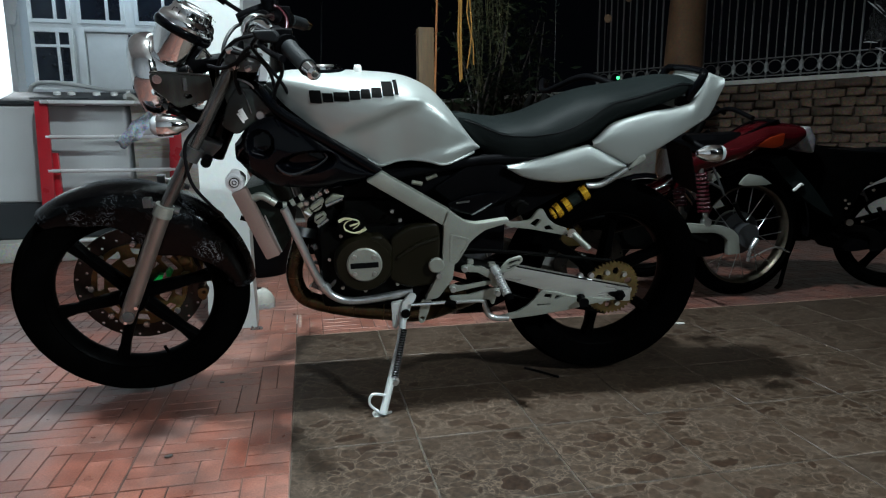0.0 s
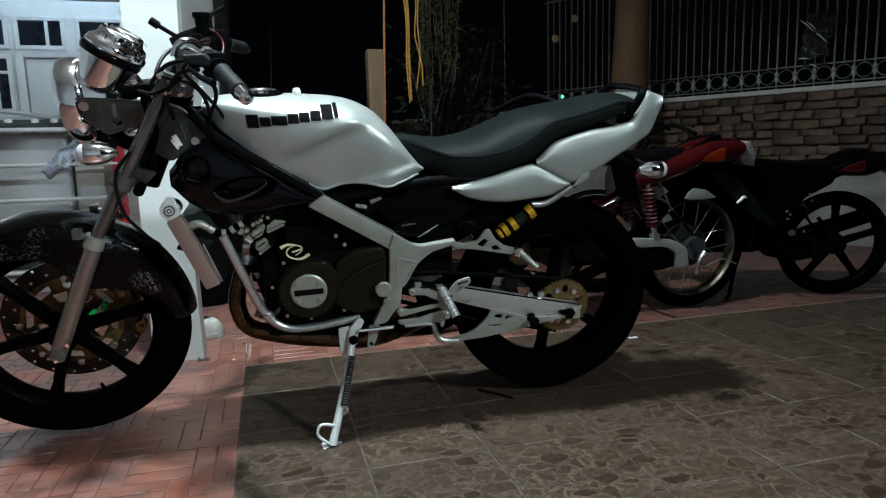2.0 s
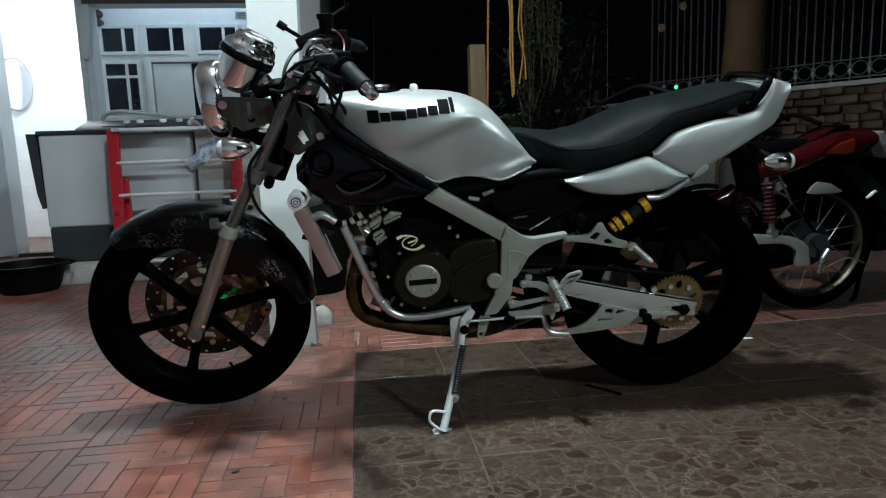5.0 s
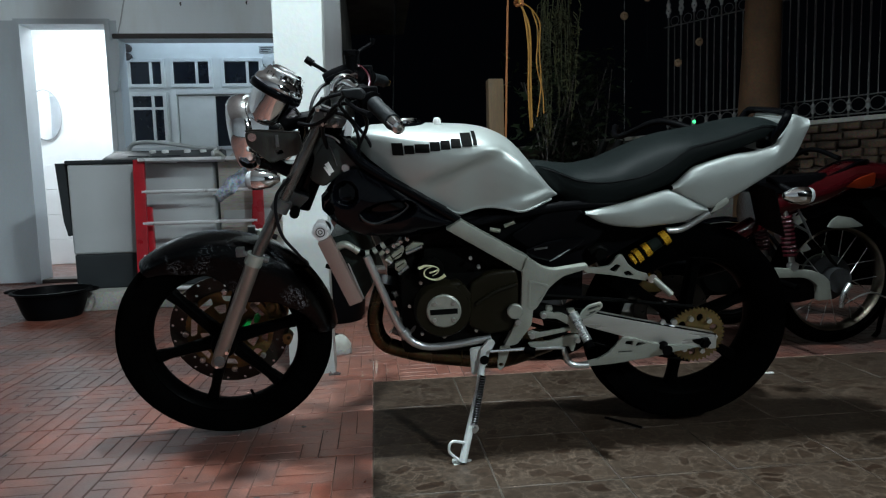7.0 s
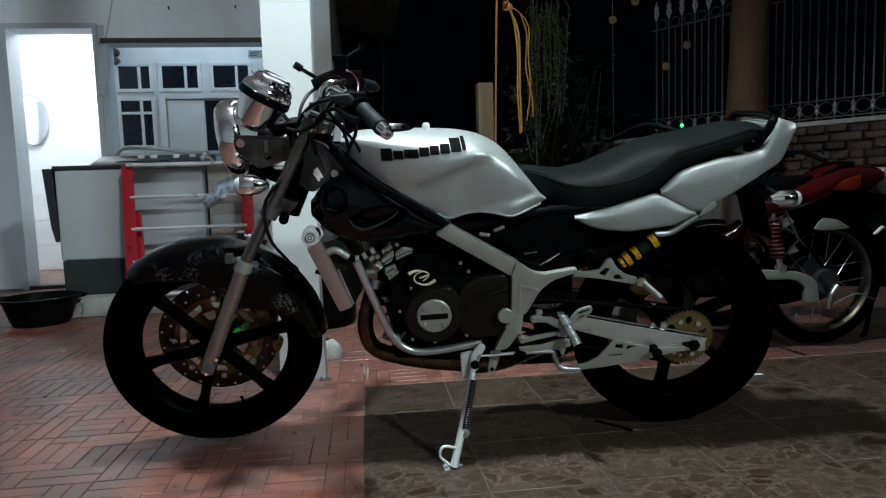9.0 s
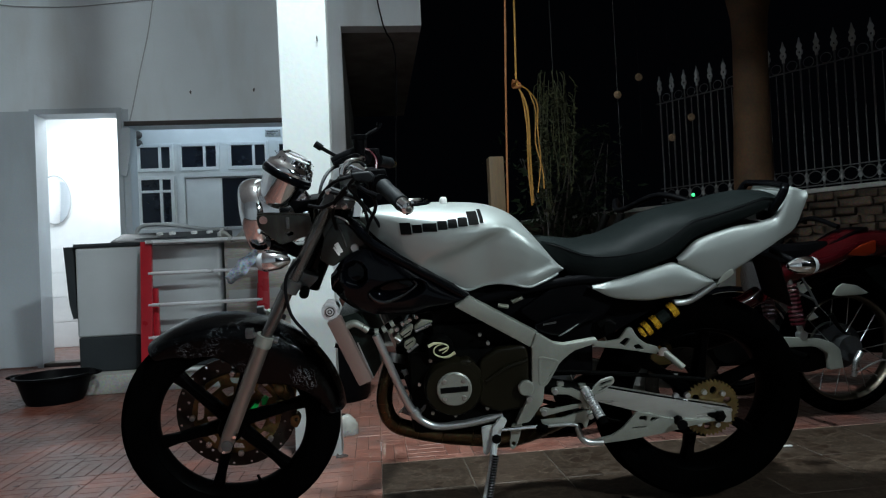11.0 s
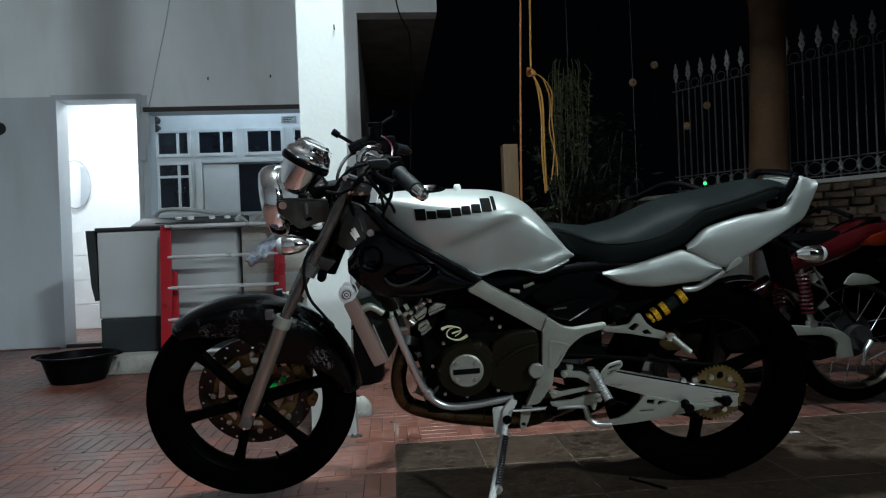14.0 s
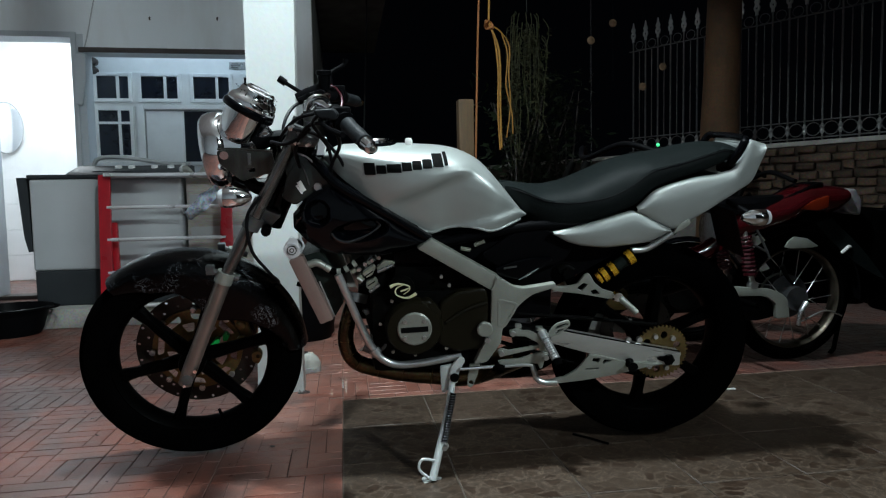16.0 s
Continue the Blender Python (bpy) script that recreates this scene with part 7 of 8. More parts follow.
sk = thing("wall_socket", pose(-3.11, WALL_Y, 1.81), "small dark round switch on the grey wall", "switch")
part("plate", lathe([(0, 0.022), (0.035, 0.022), (0.050, 0.008), (0.052, 0)], 24, pose(0, 0, 0, 90)), "washer_dark", sk)
rg = thing("hanging_rag", pose(-1.965, WALL_Y - 0.01, 1.90), "grey rag hanging beside the doorway", "rag")
part("cloth", plate(rounded([(-0.02, 0.0), (0.05, 0.0), (0.045, -0.20), (0.01, -0.40), (-0.05, -0.38), (-0.035, -0.18)], 0.02), -0.035, -0.005, (), 0.01), "wall_low", rg)


# ---- the two parked motorcycles behind ----
def parked(m, label, group, paint, wire, steer_side=1.0):
    """A small commuter motorcycle: x to the rear from the front axle, rear axle at 1.185."""
    t = thing("parked_motorcycle", m, label, "motorcycle", group)
    for cx, w in ((0.0, 0.062), (1.185, 0.075)):
        nm = "front_wheel" if cx == 0 else "rear_wheel"
        wl = part(nm, wheel_rim(cx, 0.27, 0.200, 0.214, 0.05), "rim_steel" if wire else "wheel_black", t, "tarnished steel rim" if wire else "black cast wheel")
        part("tyre", wheel_tyre(cx, 0.27, 0.270, w, 0.212), "rubber", wl, "thin black tyre")
        if wire:
            for k in range(18):
                a, b = 2 * math.pi * k / 18, 2 * math.pi * (k + (1.6 if k % 2 else -1.6)) / 18
                y = 0.022 if k % 4 < 2 else -0.022
                part("spoke", tube([(cx + 0.055 * math.cos(b), y, 0.27 + 0.055 * math.sin(b)), (cx + 0.201 * math.cos(a), 0, 0.27 + 0.201 * math.sin(a))], 0.0018, 5, 1), "steel", wl)
            part("hub", lathe([(0, -0.078), (0.022, -0.076), (0.024, -0.064), (0.060, -0.062), (0.064, -0.070), (0.080, -0.068), (0.086, -0.058), (0.086, -0.030), (0.092, -0.026), (0.092, -0.010), (0.05, 0.0), (0.05, 0.05), (0, 0.05)], 36, Matrix.Translation((cx, 0, 0.27)) @ pose(0, 0, 0, 90)), "dull_hub", wl, "dull alloy drum hub")
            part("hub_ring", lathe([(0.066, -0.066), (0.069, -0.075), (0.074, -0.078), (0.087, -0.075), (0.092, -0.068), (0.093, -0.055)], 40, Matrix.Translation((cx, 0, 0.27)) @ pose(0, 0, 0, 90)), "alloy", wl, "pale machined ring of the drum")
            part("axle_nut", lathe([(0, -0.096), (0.010, -0.096), (0.013, -0.090), (0.018, -0.082), (0.046, -0.080), (0.052, -0.070)], 24, Matrix.Translation((cx, 0, 0.27)) @ pose(0, 0, 0, 90)), "yoke", wl, "dark axle nut on its plate")
        else:
            for k in range(5):
                part("spoke", spoke(cx, 0.27, 18 + 72 * k, 0.03, 0.204, 0.020, 0.014, 0.02), "wheel_black", wl)
            part("hub", lathe([(0, -0.06), (0.05, -0.055), (0.062, -0.04), (0.05, 0.04), (0, 0.05)], 24, Matrix.Translation((cx, 0, 0.27)) @ pose(0, 0, 0, 90)), "engine_black", wl)
    for s in (-1, 1):
        y = s * 0.085
        part("swingarm", plate(rounded([(0.80, 0.345), (0.892, 0.340), (1.028, 0.326), (1.078, 0.306), (1.104, 0.282), (1.118, 0.207), (1.060, 0.202), (1.053, 0.266), (1.022, 0.290), (0.987, 0.300), (0.80, 0.304)], 0.008), y - 0.012, y + 0.012, (), 0.004), "alloy" if wire else "engine_black", t, "cast alloy swingarm" if wire else "")
        part("chain_case", plate(rounded([(0.82, 0.335), (1.05, 0.320), (1.13, 0.270), (1.11, 0.215), (0.98, 0.190), (0.82, 0.225)], 0.03), y * 0.7 - 0.012, y * 0.7 + 0.012, (), 0.006), "black_plastic", t)
        sk_ = part("shock", tube([(0.952, y, 0.345), (0.942, y, 0.385), (0.900, y, 0.580)], 0.012, 12, 1), "steel" if wire else "black_plastic", t, "steel shock absorber")
        part("spring", tube([(0.942 - 0.036 * k / 80 + 0.0215 * math.cos(k * 0.80), y + 0.0215 * math.sin(k * 0.80), 0.380 + 0.165 * k / 80) for k in range(81)], 0.0068, 6, 1), "red_spring" if wire else "engine_black", sk_, "dark red coil spring" if wire else "")
        part("shock_eye", lathe([(0, -0.014), (0.017, -0.014), (0.017, 0.014), (0, 0.014)], 14, Matrix.Translation((0.952, y, 0.345)) @ pose(0, 0, 0, 90)), "steel", sk_)
        part("stay", tube([(0.835, y, 0.560), (0.96, y * 1.05, 0.500), (1.01, y * 1.05, 0.475)], 0.005, 6, 1), "yoke", t)
        part("stay", tube([(0.955, y, 0.575), (1.00, y * 1.05, 0.49), (1.02, y * 1.05, 0.45)], 0.005, 6, 1), "yoke", t)
        part("brake_link", tube([(1.07, y * 1.1, 0.42), (1.10, y * 1.1, 0.37), (1.13, y * 1.1, 0.34)], [0.011, 0.007, 0.005], 8), "engine_black", t)
        part("fork_leg", tube([(0.0, y, 0.27), (0.14, y, 0.58), (0.25, y * 0.9, 0.84)], [0.02, 0.018, 0.015], 12), "engine_black", t)
    # bodywork
    rings = []
    for x in np.linspace(0.82, 1.384, 26):
        zt = ease(x, [(0.82, 0.66), (0.96, 0.671), (1.083, 0.690), (1.205, 0.743), (1.36, 0.732), (1.385, 0.725)])
        zb = ease(x, [(0.82, 0.46), (0.94, 0.525), (1.02, 0.550), (1.10, 0.575), (1.186, 0.614), (1.30, 0.610), (1.36, 0.630), (1.385, 0.66)])
        w = ease(x, [(0.82, 0.10), (1.10, 0.105), (1.36, 0.080), (1.385, 0.070)])
        rings.append([(x, w * math.cos(a) * (1 if abs(math.sin(a)) < 0.8 else 0.9), (zt + zb) / 2 + (zt - zb) / 2 * math.sin(a)) for a in np.linspace(0, 2 * math.pi, 25)[:-1]])
    part("tail_body", loft(rings), paint, t, "glossy tail bodywork")
    for s in (-1, 1):
        part("indicator_lens", plate(rounded([(1.125, 0.645), (1.192, 0.680), (1.264, 0.700), (1.262, 0.648), (1.217, 0.636)], 0.012), s * 0.088 - 0.012, s * 0.088 + 0.012, (), 0.006, 3), "orange_lens" if wire else "red_dark", t, "orange indicator lens" if wire else "")
    part("tail_lamp", plate(rounded([(1.375, 0.650), (1.392, 0.720), (1.424, 0.722), (1.460, 0.668), (1.455, 0.610), (1.40, 0.620)], 0.012), -0.050, 0.050, (), 0.012, 3), "dull_lens" if wire else "red_dark", t, "clear tail lamp" if wire else "dark tail lamp")
    rings = []
    for x in np.linspace(0.42, 1.10, 22):
        zt = ease(x, [(0.42, 0.70), (0.60, 0.720), (0.80, 0.690), (1.0, 0.692), (1.10, 0.700)])
        w = ease(x, [(0.42, 0.06), (0.7, 0.10), (0.95, 0.095), (1.10, 0.05)])
        rings.append([(x, -w, zt - 0.06), (x, -w, zt - 0.02), (x, -0.8 * w, zt), (x, 0.8 * w, zt), (x, w, zt - 0.02), (x, w, zt - 0.06)])
    part("seat", loft(rings), "black_plastic", t, "black vinyl seat")
    part("rack", tube([(1.10, -0.05, 0.680), (1.22, -0.055, 0.735), (1.30, 0, 0.74), (1.22, 0.055, 0.735), (1.10, 0.05, 0.680)], 0.008, 10), "black_gloss", t, "black grab rack")
    if wire:
        part("tail_guard", plate(rounded([(1.080, 0.493), (1.098, 0.520), (1.122, 0.536), (1.180, 0.526), (1.232, 0.494), (1.205, 0.489), (1.11, 0.487)], 0.006), -0.094, -0.086, (), 0.002), "alloy", t, "pale pointed guard plate")
    part("silencer", tube([(0.70, 0.11, 0.24), (0.95, 0.125, 0.26), (1.15, 0.13, 0.31), (1.42, 0.13, 0.40)], [0.02, 0.03, 0.045, 0.04], 18), "black_gloss", t, "dark silencer")
    if wire:
        part("rear_mudguard", loft([[(1.185 + r * math.cos(radians(a)), y, 0.27 + r * math.sin(radians(a))) for r, y in ((0.290, -0.055), (0.305, -0.03), (0.305, 0.03), (0.290, 0.055), (0.286, 0.052), (0.300, 0.028), (0.300, -0.028), (0.286, -0.052))] for a in range(118, -14, -11)]), "black_plastic", t)
    if wire:
        part("mud_flap", loft([[(1.24 + 0.34 * u, y, 0.585 - 0.36 * u + 0.115 * u * u) for y in (-0.060, 0.060)] + [(1.32 + 0.26 * u + 0.018 * math.sin(math.pi * u), y * 0.9, 0.60 - 0.34 * u + 0.088 * u * u + 0.018 * math.sin(math.pi * u)) for y in (0.060, -0.060)] for u in np.linspace(0, 1, 14)]), "vinyl", t, "long black rear flap")
    part("engine", join(box(0.48, 0.80, -0.10, 0.10, 0.24, 0.42, 0.03), lathe([(0.06, 0), (0.06, 0.05), (0, 0.055)], 24, Matrix.Translation((0.62, -0.09, 0.33)) @ pose(0, 0, 0, 90))), "engine_black", t)
    part("frame", join(tube([(0.26, 0, 0.78), (0.42, 0, 0.55), (0.70, 0, 0.45), (1.0, 0, 0.60)], 0.035, 12), tube([(0.60, 0, 0.45), (0.62, 0, 0.35)], 0.03, 10, 1)), paint, t)
    part("front_mudguard", loft([[(r * math.cos(radians(a)), y, 0.27 + r * math.sin(radians(a))) for r, y in ((0.285, -0.05), (0.30, -0.02), (0.30, 0.02), (0.285, 0.05), (0.281, 0.047), (0.295, 0.02), (0.295, -0.02), (0.281, -0.047))] for a in range(150, 5, -12)]), paint, t)
    if wire:
        part("leg_shield", loft([[(0.28 + 0.10 * u, y * (0.8 + 0.4 * math.sin(3 * u)), 0.72 - 0.36 * u) for y in (-0.15, 0.0, 0.15)] + [(0.295 + 0.10 * u, y * (0.8 + 0.4 * math.sin(3 * u)), 0.72 - 0.36 * u) for y in (0.15, 0.0, -0.15)] for u in np.linspace(0, 1, 8)]), paint, t)
    part("handlebar", tube([(0.42, -0.33, 0.86), (0.34, -0.20, 0.90), (0.28, -0.05, 0.86), (0.28, 0.05, 0.86), (0.34, 0.20, 0.90), (0.42, 0.33, 0.86)], 0.011, 10), "black_plastic", t)
    part("headlight", lathe([(0, -0.08), (0.06, -0.06), (0.085, 0.0), (0.08, 0.03), (0, 0.05)], 24, Matrix.Translation((0.22, 0, 0.70)) @ pose(0, 0, 0, 0, -90, 0)), "black_gloss", t)
    part("pilot_light", lathe([(0, 0), (0.006, 0), (0.006, 0.004), (0, 0.005)], 10, aim((0.415, -0.30, 0.892), (0, -1, 0.3))), "led_green" if wire else "black_plastic", t, "small green pilot light" if wire else "")
    if not wire:
        for s in (-1, 1):
            part("side_fairing", plate(rounded([(0.38, 0.44), (0.42, 0.66), (0.60, 0.74), (0.85, 0.70), (1.10, 0.68), (1.12, 0.60), (0.98, 0.52), (0.92, 0.36), (0.80, 0.28), (0.50, 0.26)], 0.03), s * 0.115 - 0.02, s * 0.115 + 0.02, (), 0.01), "rubber", t, "black side fairing")
    if not wire:
        for x, z in ((0.905, 0.462), (0.922, 0.446), (0.912, 0.424), (1.005, 0.545), (1.018, 0.513), (0.99, 0.36), (0.760, 0.505)):
            part("case_bolt", lathe([(0, 0.010), (0.008, 0.009), (0.011, 0)], 8, Matrix.Translation((x, -0.135, z)) @ pose(0, 0, 0, 90)), "chrome", t)
    part("footrest", tube([(0.86, -0.10, 0.30), (0.88, -0.22, 0.29)], 0.011, 10, 1), "rubber", t)
    if not wire:
        part("main_stand", tube([(0.70, -0.10, 0.24), (0.66, -0.14, 0.03), (0.64, -0.15, 0.008)], 0.011, 8, 1), "engine_black", t)
    if wire:
        part("flap_emblem", tube([(1.362, -0.063, 0.458), (1.378, -0.064, 0.470), (1.395, -0.064, 0.484), (1.409, -0.063, 0.480)], [0.006, 0.007, 0.007, 0.003], 8), "decal_white", t, "small plain pale emblem")
        part("brake_arm", join(tube([(1.20, -0.085, 0.262), (1.17, -0.09, 0.22), (1.165, -0.088, 0.17)], [0.013, 0.010, 0.008], 10), tube([(1.165, -0.09, 0.18), (1.28, -0.09, 0.225), (1.36, -0.09, 0.20)], 0.004, 6)), "steel", t, "drum brake arm")
    return t


parked(Matrix.Translation((0.68, 0.17, 0)) @ pose(0, 0, 0, 3), "parked maroon commuter motorcycle with wire wheels and red shock springs", "parked motorcycles", "red_dark", True)
parked(Matrix.Translation((1.65, 0.585, 0)) @ pose(0, 0, 0, 0, 0, -25) @ pose(0, 0, 0, 4) @ Matrix.Scale(0.9, 4), "parked black commuter motorcycle with black cast wheels", "parked motorcycles", "black_gloss", False)


# ---- ropes, hanging things and plants in the dark yard ----
def hanging(name, label, category, paths, radius, mat, group=""):
    t = thing(name, pose(0, 0, 0), label, category, group)
    for p in paths:
        part("strand", tube(p, radius, 8, 4), mat, t)
    return t


hanging("rope", "long straight orange nylon rope hanging from the roof", "rope", [[(0.76, 1.0, 3.30), (0.755, 1.0, 2.3), (0.725, 1.0, 1.5), (0.70, 1.0, 0.72)]], 0.0055, "rope_orange", "ropes")
r2 = hanging("rope", "knotted orange rope with a frayed end hanging from the roof", "rope", [
    [(0.80, 1.0, 3.30), (0.80, 1.0, 2.3), (0.785, 1.0, 1.62)], [(0.785, 1.0, 1.61), (0.815, 1.0, 1.52), (0.832, 1.0, 1.36), (0.828, 1.0, 1.16), (0.838, 1.0, 0.96)], [(0.785, 1.0, 1.60), (0.835, 0.99, 1.46), (0.838, 0.99, 1.18), (0.842, 0.99, 0.97)]], 0.0055, "rope", "ropes")
bm = join(*[tube([(0.785 + 0.02 * math.cos(a + k), 1.0 + 0.012 * math.sin(2 * a + k), 1.595 + 0.018 * math.sin(a)) for a in np.linspace(0, 6.2, 14)], 0.006, 6, 2) for k in range(3)])
part("knot", bm, "rope_orange", r2, "orange knot")
hanging("rope", "short yellow frayed rope hanging among the plants", "rope", [
    [(0.80, 1.02, 1.60), (0.86, 1.04, 1.57), (0.905, 1.05, 1.50), (0.900, 1.05, 1.36), (0.908, 1.05, 1.20), (0.885, 1.05, 1.03)], [(0.86, 1.04, 1.57), (0.895, 1.05, 1.46), (0.885, 1.05, 1.30), (0.915, 1.05, 1.16), (0.920, 1.05, 1.05)]], 0.0038, "rope", "ropes")
pp = thing("wooden_post", pose(0.755, 1.52, 0), "short raw timber post standing on the ground", "post")
part("post", box(-0.045, 0.045, -0.045, 0.045, -0.02, 1.30, 0.006), "raw_wood", pp)
structure("yard_kerb", box(-0.18, 5.2, 3.17, 3.3, -0.06, 0.02), "concrete", "low concrete kerb at the floor's edge", "kerb")

# hanging plant: many thin trailing stems with small leaves
hp = thing("hanging_plant", pose(1.18, 1.65, 1.86), "trailing yellow-green plant hanging in the dark", "plant")
rng2 = random.Random(9)
stems, lv, lf_ = [], [], []
for k in range(46):
    # two uneven clumps, the one long and thin, the other fuller and shorter
    x, y = (rng2.gauss(-0.085, 0.022), rng2.uniform(-0.05, 0.05)) if k % 3 == 0 else (rng2.gauss(0.045, 0.045), rng2.uniform(-0.08, 0.08))
    ln = rng2.uniform(0.45, 0.98) if k % 3 == 0 else rng2.uniform(0.25, 0.80)
    top = rng2.uniform(-0.22, 0.0)
    pts = [(x * 0.8, y * 0.5, top), (x, y, top - 0.06), (x + rng2.uniform(-0.03, 0.03), y, -ln * 0.6), (x + rng2.uniform(-0.05, 0.05), y, -ln)]
    stems.append(tube(pts, 0.003, 5, 3))
    for j in range(26):
        u = rng2.random()
        c = Vector(pts[1]).lerp(Vector(pts[3]), u)
        a, b = Vector((rng2.uniform(-1, 1), rng2.uniform(-1, 1), rng2.uniform(-1, 0.2))).normalized(), Vector((rng2.uniform(-1, 1), rng2.uniform(-1, 1), 0.3)).normalized()
        k0, s_ = len(lv), rng2.uniform(0.012, 0.022)
        lv += [c, c + a * s_ + b * s_ * 0.4, c + a * s_ * 2, c + a * s_ - b * s_ * 0.4]
        lf_.append((k0, k0 + 1, k0 + 2, k0 + 3))
tagged(part("trailing_growth", join(*stems), "moss", hp), kind="stuff")
me = bpy.data.meshes.new("foliage")
me.from_pydata(lv, [], lf_)
me.materials.append(M["moss"])
fo = new("foliage", me)
fo.parent = hp
tagged(fo, kind="stuff")
part("hanger", tube([(0, 0, 0), (0, 0, 1.44)], 0.003, 6, 1), "cable", hp)

# shrubs against the boundary wall
def shrub(x, y, h, w, seed):
    g = random.Random(seed)
    t = thing("shrub", pose(x, y, -0.06), "dark leafy shrub in the unlit yard", "shrub", "yard shrubs")
    part("stem", join(*[tube([(0, 0, 0), (g.uniform(-0.1, 0.1), g.uniform(-0.1, 0.1), h * 0.4), (g.uniform(-w, w) * 0.6, g.uniform(-w, w) * 0.6, h * 0.9)], [0.02, 0.012, 0.005], 6) for _ in range(6)]), "dark_wood", t)
    vv, ff = [], []
    for _ in range(700):
        c = Vector((g.gauss(0, w * 0.45), g.gauss(0, w * 0.45), h * (0.35 + 0.65 * g.random())))
        a = Vector((g.uniform(-1, 1), g.uniform(-1, 1), g.uniform(-0.8, 0.8))).normalized()
        b = a.orthogonal().normalized()
        s_ = g.uniform(0.02, 0.045)
        k0 = len(vv)
        vv += [c, c + a * s_ + b * s_ * 0.45, c + a * s_ * 2.2, c + a * s_ - b * s_ * 0.45]
        ff.append((k0, k0 + 1, k0 + 2, k0 + 3))
    m_ = bpy.data.meshes.new("foliage")
    m_.from_pydata(vv, [], ff)
    m_.materials.append(M["leaf"])
    o = new("foliage", m_)
    o.parent = t
    tagged(o, kind="stuff")


for i, (x, y, h, w) in enumerate(((0.55, 3.9, 0.85, 0.35), (1.15, 4.2, 1.1, 0.4), (1.75, 3.4, 1.2, 0.35), (2.0, 2.9, 0.9, 0.3), (0.9, 2.6, 0.6, 0.3), (1.45, 2.75, 1.75, 0.36), (1.9, 3.25, 1.9, 0.36))):
    shrub(x, y, h, w, 20 + i)

# strings with brown discs
for i, (x, z0, z1, discs) in enumerate(((1.74, 2.75, 0.95, (1.79,)), (1.90, 2.6, 1.5, (1.91,)), (2.12, 2.5, 1.3, (1.48,)), (2.27, 2.5, 1.4, (1.62,)))):
    t = thing("hanging_string", pose(x, 2.0, 0), "thin string with a brown round disc hanging from the roof", "string", "hanging strings")
    part("string", tube([(0, 0, 3.28), (0, 0, z1)], 0.0011 if i == 0 else 0.0007, 6, 1), "iron" if i == 0 else "cable", t)
    for z in discs:
        part("disc", lathe([(0, 0.002), (0.010, 0.002), (0.012, 0.007), (0.023, 0.006), (0.027, 0.003), (0.027, -0.003), (0.023, -0.006), (0, -0.006)], 22, Matrix.Translation((0, 0, z)) @ pose(0, 0, 0, 90)), "disc_paper", t, "brown round disc")

# crumpled clear film caught on the fence
pf = thing("plastic_bag", FENCE_M @ Matrix.Translation((1.95, -0.02, 1.45)), "crumpled clear plastic bag caught on the fence", "plastic bag")
bm = bmesh.new()
bmesh.ops.create_grid(bm, x_segments=12, y_segments=16, size=0.5, matrix=Matrix.Diagonal((0.17, 0.30, 1, 1)))
g = random.Random(3)
for v in bm.verts:
    v.co.x += 0.05 * math.sin(9 * v.co.y) - 0.25 * v.co.y * abs(v.co.x) / 0.1
    v.co.z = 0.035 * math.sin(60 * v.co.x + 38 * v.co.y) + g.uniform(-0.016, 0.016)
bm.transform(Matrix.Rotation(radians(90), 4, "X"))
bmesh.ops.solidify(bm, geom=bm.faces, thickness=0.002)
part("film", bm, "plastic_film", pf, smooth=20)
# lamp glints on the film, modelled as thin pale strips along its creases
for x0, z0, x1, z1 in ((-0.10, 0.10, -0.01, 0.01), (-0.05, 0.075, 0.0, 0.02), (0.0, 0.0, 0.07, -0.07), (-0.10, -0.16, -0.02, -0.17), (-0.03, -0.20, 0.03, -0.235)):
    part("fold", tube([(x0, -0.06, z0), (x0 * 0.6 + x1 * 0.4, -0.066, z0 * 0.6 + z1 * 0.4 + 0.004), (x1, -0.06, z1)], [0.0012, 0.0045, 0.001], 8), "film_glint", pf, "pale strip for a lamp glint on the film")

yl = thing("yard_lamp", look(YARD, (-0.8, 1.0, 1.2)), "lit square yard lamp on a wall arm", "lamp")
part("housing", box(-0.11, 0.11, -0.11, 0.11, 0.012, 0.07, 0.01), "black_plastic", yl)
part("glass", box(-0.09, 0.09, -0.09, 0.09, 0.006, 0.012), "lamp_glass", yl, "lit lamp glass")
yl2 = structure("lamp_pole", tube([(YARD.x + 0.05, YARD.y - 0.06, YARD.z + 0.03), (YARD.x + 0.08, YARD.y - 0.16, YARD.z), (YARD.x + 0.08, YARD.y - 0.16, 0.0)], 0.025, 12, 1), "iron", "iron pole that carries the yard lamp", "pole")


# ---- floor pieces: printed dark tiles and terracotta bricks ----
rng = random.Random(4)
tile_data = None
for i in range(13):
    for j in range(10):
        if tile_data is None:
            ob = part("floor_tile", box(-TILE / 2 + 0.0016, TILE / 2 - 0.0016, -TILE / 2 + 0.0016, TILE / 2 - 0.0016, -0.010, 0.0, 0.0012, 1), "pebble", floor)
            tile_data = ob.data
        else:
            ob = new("floor_tile", tile_data)
            ob.parent = floor
        ob.location = ((i + 0.5) * TILE, -(j + 0.5) * TILE, rng.uniform(-0.0006, 0.0006))

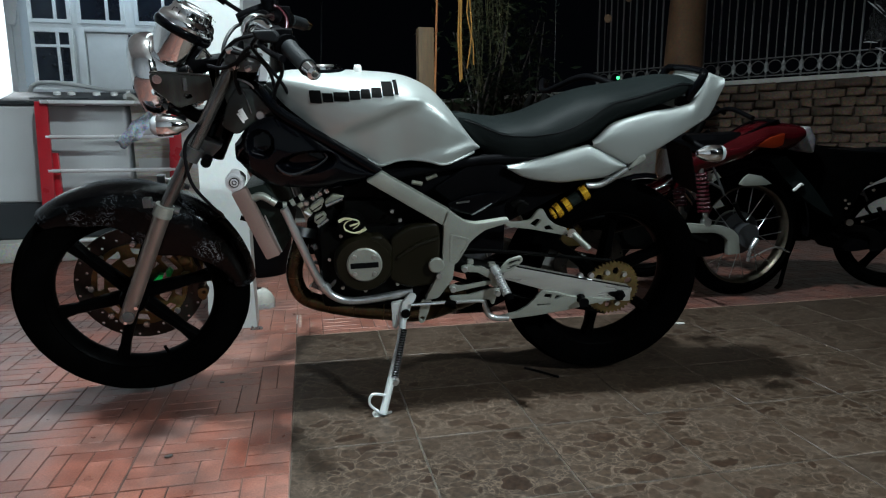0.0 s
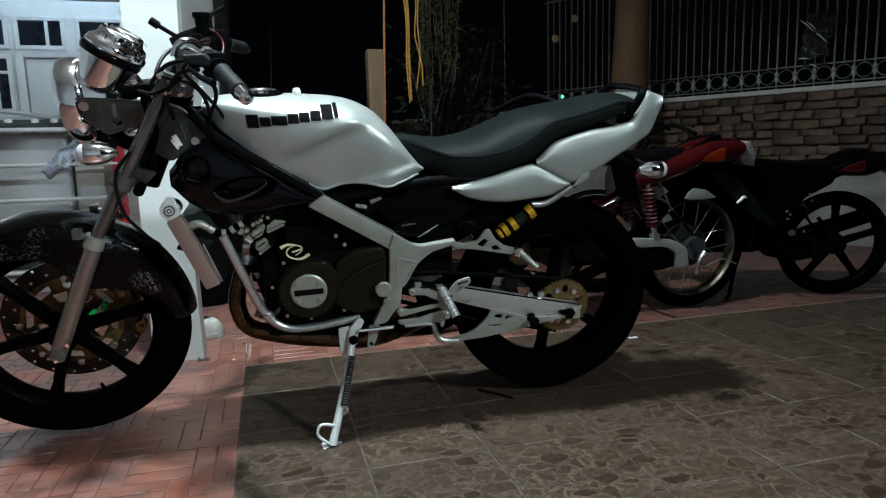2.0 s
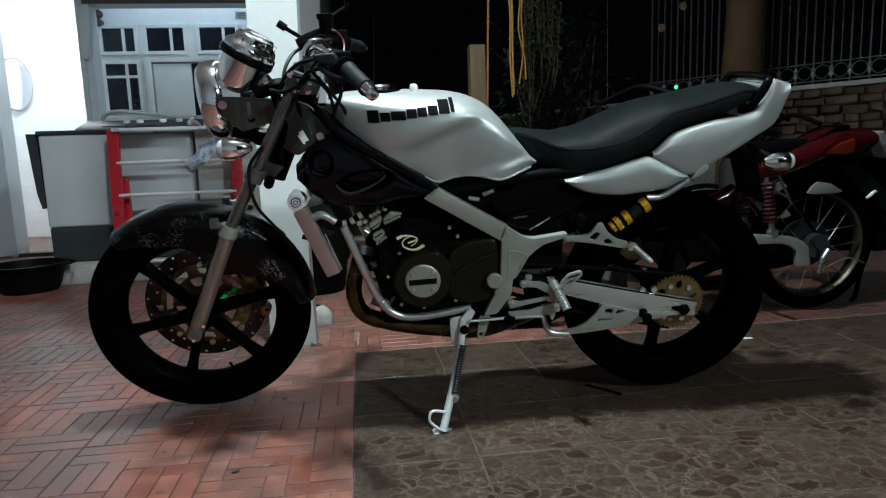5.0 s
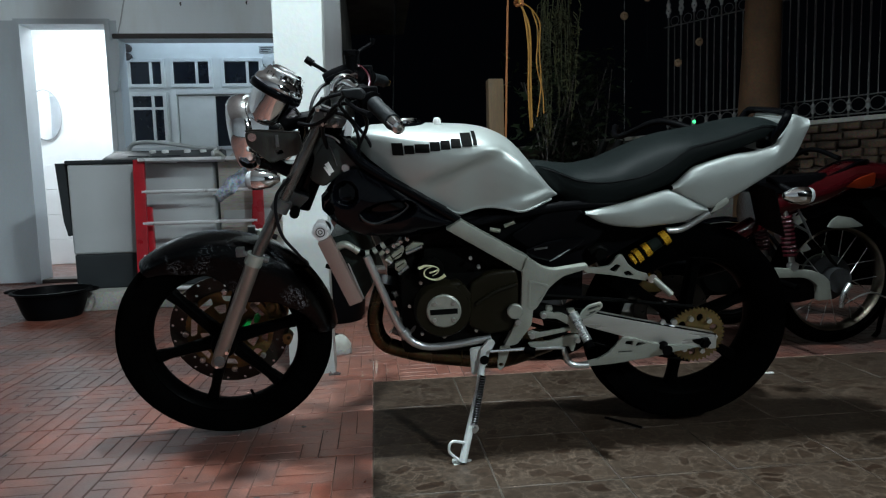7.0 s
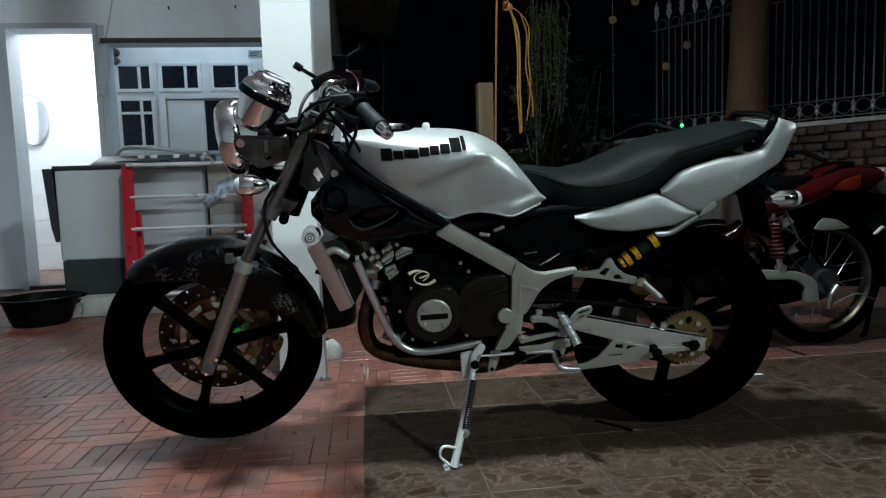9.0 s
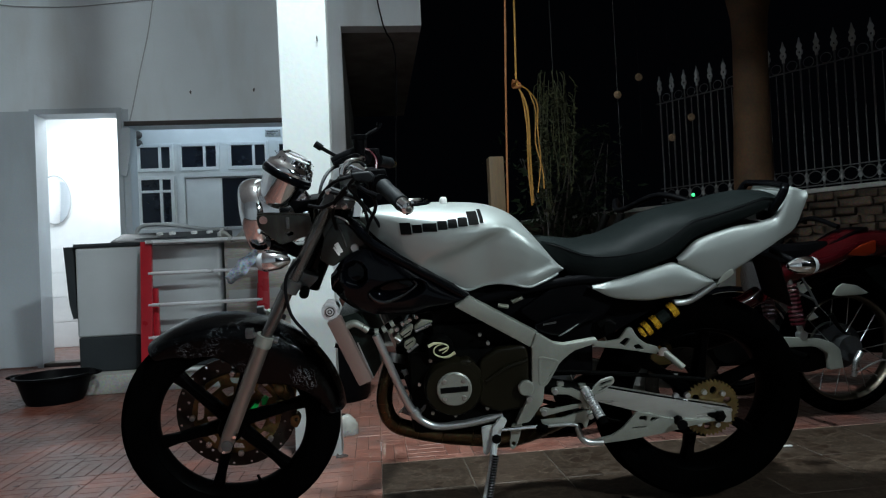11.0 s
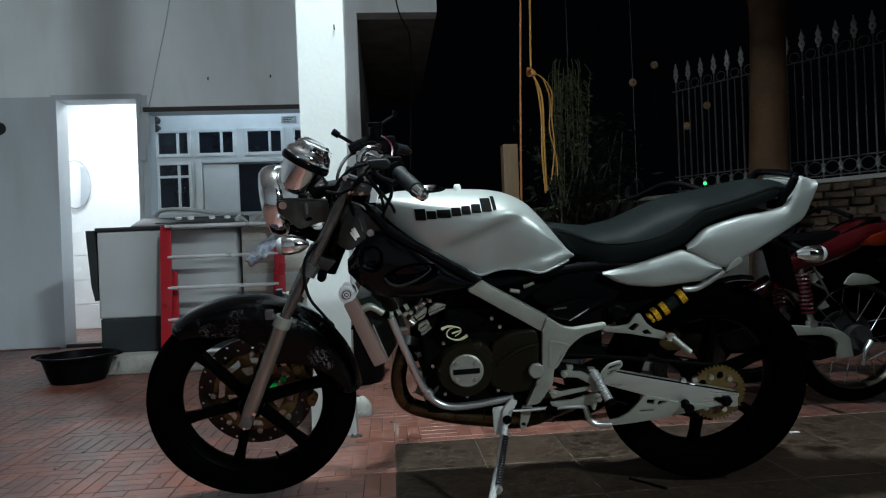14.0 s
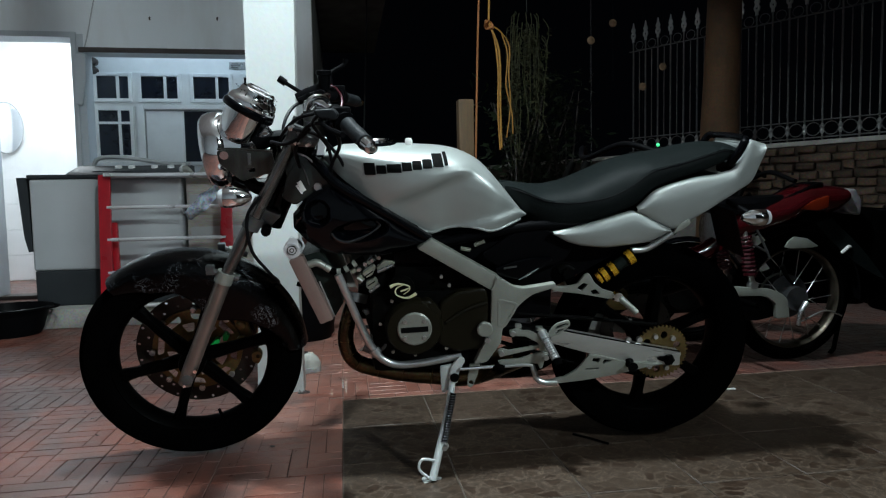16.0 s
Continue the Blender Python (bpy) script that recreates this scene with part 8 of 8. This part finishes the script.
# square terracotta tiles, each pressed into seventeen bricks on a grid of seven, laid with quarter turns
SQ = 0.330
BLOCKS = [(5, 3, 6, 7), (6, 3, 7, 7), (5, 1, 7, 2), (5, 2, 7, 3), (4, 1, 5, 4), (4, 0, 7, 1), (2, 4, 5, 5), (2, 5, 5, 6), (2, 6, 5, 7), (1, 2, 4, 3), (1, 3, 4, 4),
          (0, 0, 3, 1), (0, 1, 3, 2), (3, 0, 4, 2), (0, 4, 1, 7), (1, 4, 2, 7), (0, 2, 1, 4)]
near_bricks, far_bricks = [], []
for a in range(-14, 13):
    for b in range(-8, 12):
        cx, cy = (a + 0.5) * SQ, -0.615 + (b + 0.5) * SQ
        turns = 0 if a == -1 else (a * 7 + b * 3 + (a * b) % 3) % 4
        for u0, v0, u1, v1 in BLOCKS:
            box4 = [(u0 / 7 - 0.5) * SQ, (v0 / 7 - 0.5) * SQ, (u1 / 7 - 0.5) * SQ, (v1 / 7 - 0.5) * SQ]
            for _ in range(turns):
                p0, q0, p1, q1 = box4
                box4 = [-q1, p0, -q0, p1]
            e = [0.0024 if abs(abs(c) - SQ / 2) < 1e-6 else 0.0015 for c in box4]
            x0, y0, x1, y1 = cx + box4[0] + e[0], cy + box4[1] + e[1], cx + box4[2] - e[2], cy + box4[3] - e[3]
            x0, x1, y0, y1 = max(x0, -4.5), min(x1, 4.2), max(y0, -3.2), min(y1, 3.16)
            if x1 > 0.001:
                y0 = max(y0, 0.003)
            if x1 - x0 < 0.008 or y1 - y0 < 0.008:
                continue
            (near_bricks if -0.75 < x0 and x1 < 0.1 and -1.1 < y0 and y1 < 0.4 else far_bricks).append((x0, x1, y0, y1))
near_bricks.sort(key=lambda d: (d[0] + 0.3) ** 2 + (d[2] + 0.6) ** 2)
far_bricks += near_bricks[300:]
sizes = {}
for x0, x1, y0, y1 in near_bricks[:300]:
    key = (round(x1 - x0, 4), round(y1 - y0, 4))
    if key not in sizes:
        w, l = key
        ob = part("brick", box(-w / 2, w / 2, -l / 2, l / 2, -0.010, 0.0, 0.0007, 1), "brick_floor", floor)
        sizes[key] = ob.data
    else:
        ob = new("brick", sizes[key])
        ob.parent = floor
    ob.location = ((x0 + x1) / 2, (y0 + y1) / 2, rng.uniform(-0.0008, 0.0))
verts, faces = [], []
for x0, x1, y0, y1 in far_bricks:
    k, g, z = len(verts), 0.0007, -rng.uniform(0, 0.0008)
    verts += [(x0, y0, -0.01), (x1, y0, -0.01), (x1, y1, -0.01), (x0, y1, -0.01), (x0, y0, z - g), (x1, y0, z - g), (x1, y1, z - g), (x0, y1, z - g),
              (x0 + g, y0 + g, z), (x1 - g, y0 + g, z), (x1 - g, y1 - g, z), (x0 + g, y1 - g, z)]
    faces += [(k + 8, k + 9, k + 10, k + 11)]
    for r in (0, 4):
        faces += [(k + r + i, k + r + (i + 1) % 4, k + r + 4 + (i + 1) % 4, k + r + 4 + i) for i in range(4)]
me = bpy.data.meshes.new("bricks")
me.from_pydata(verts, [], faces)
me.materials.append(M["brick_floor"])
rest = new("bricks", me)
rest.parent = floor
tagged(rest, kind="stuff")

# stones of the boundary wall
stones = {}
for row in range(8):
    x = -0.6 + rng.uniform(0, 0.12)
    while x < 3.3:
        w = rng.choice((0.09, 0.12, 0.14, 0.17, 0.21))
        key = (w, rng.randrange(3))
        if key not in stones:
            bm = box(-w / 2 + 0.004, w / 2 - 0.004, -0.026, 0.026, 0.003, 0.058, 0.009, 1)
            for v in bm.verts:
                v.co += Vector((rng.uniform(-1, 1), rng.uniform(-1, 1), rng.uniform(-1, 1))) * 0.008
            ob = part("stone", bm, "stone", wall, smooth=60)
            stones[key] = ob.data
        else:
            ob = new("stone", stones[key])
            ob.parent = wall
        ob.location = (x + w / 2, 0.012 + rng.uniform(-0.012, 0.008), 0.572 + row * 0.062 + rng.uniform(-0.006, 0.006))
        ob.rotation_euler = (rng.uniform(-0.05, 0.05), rng.uniform(-0.04, 0.04), rng.uniform(-0.06, 0.06))
        x += w
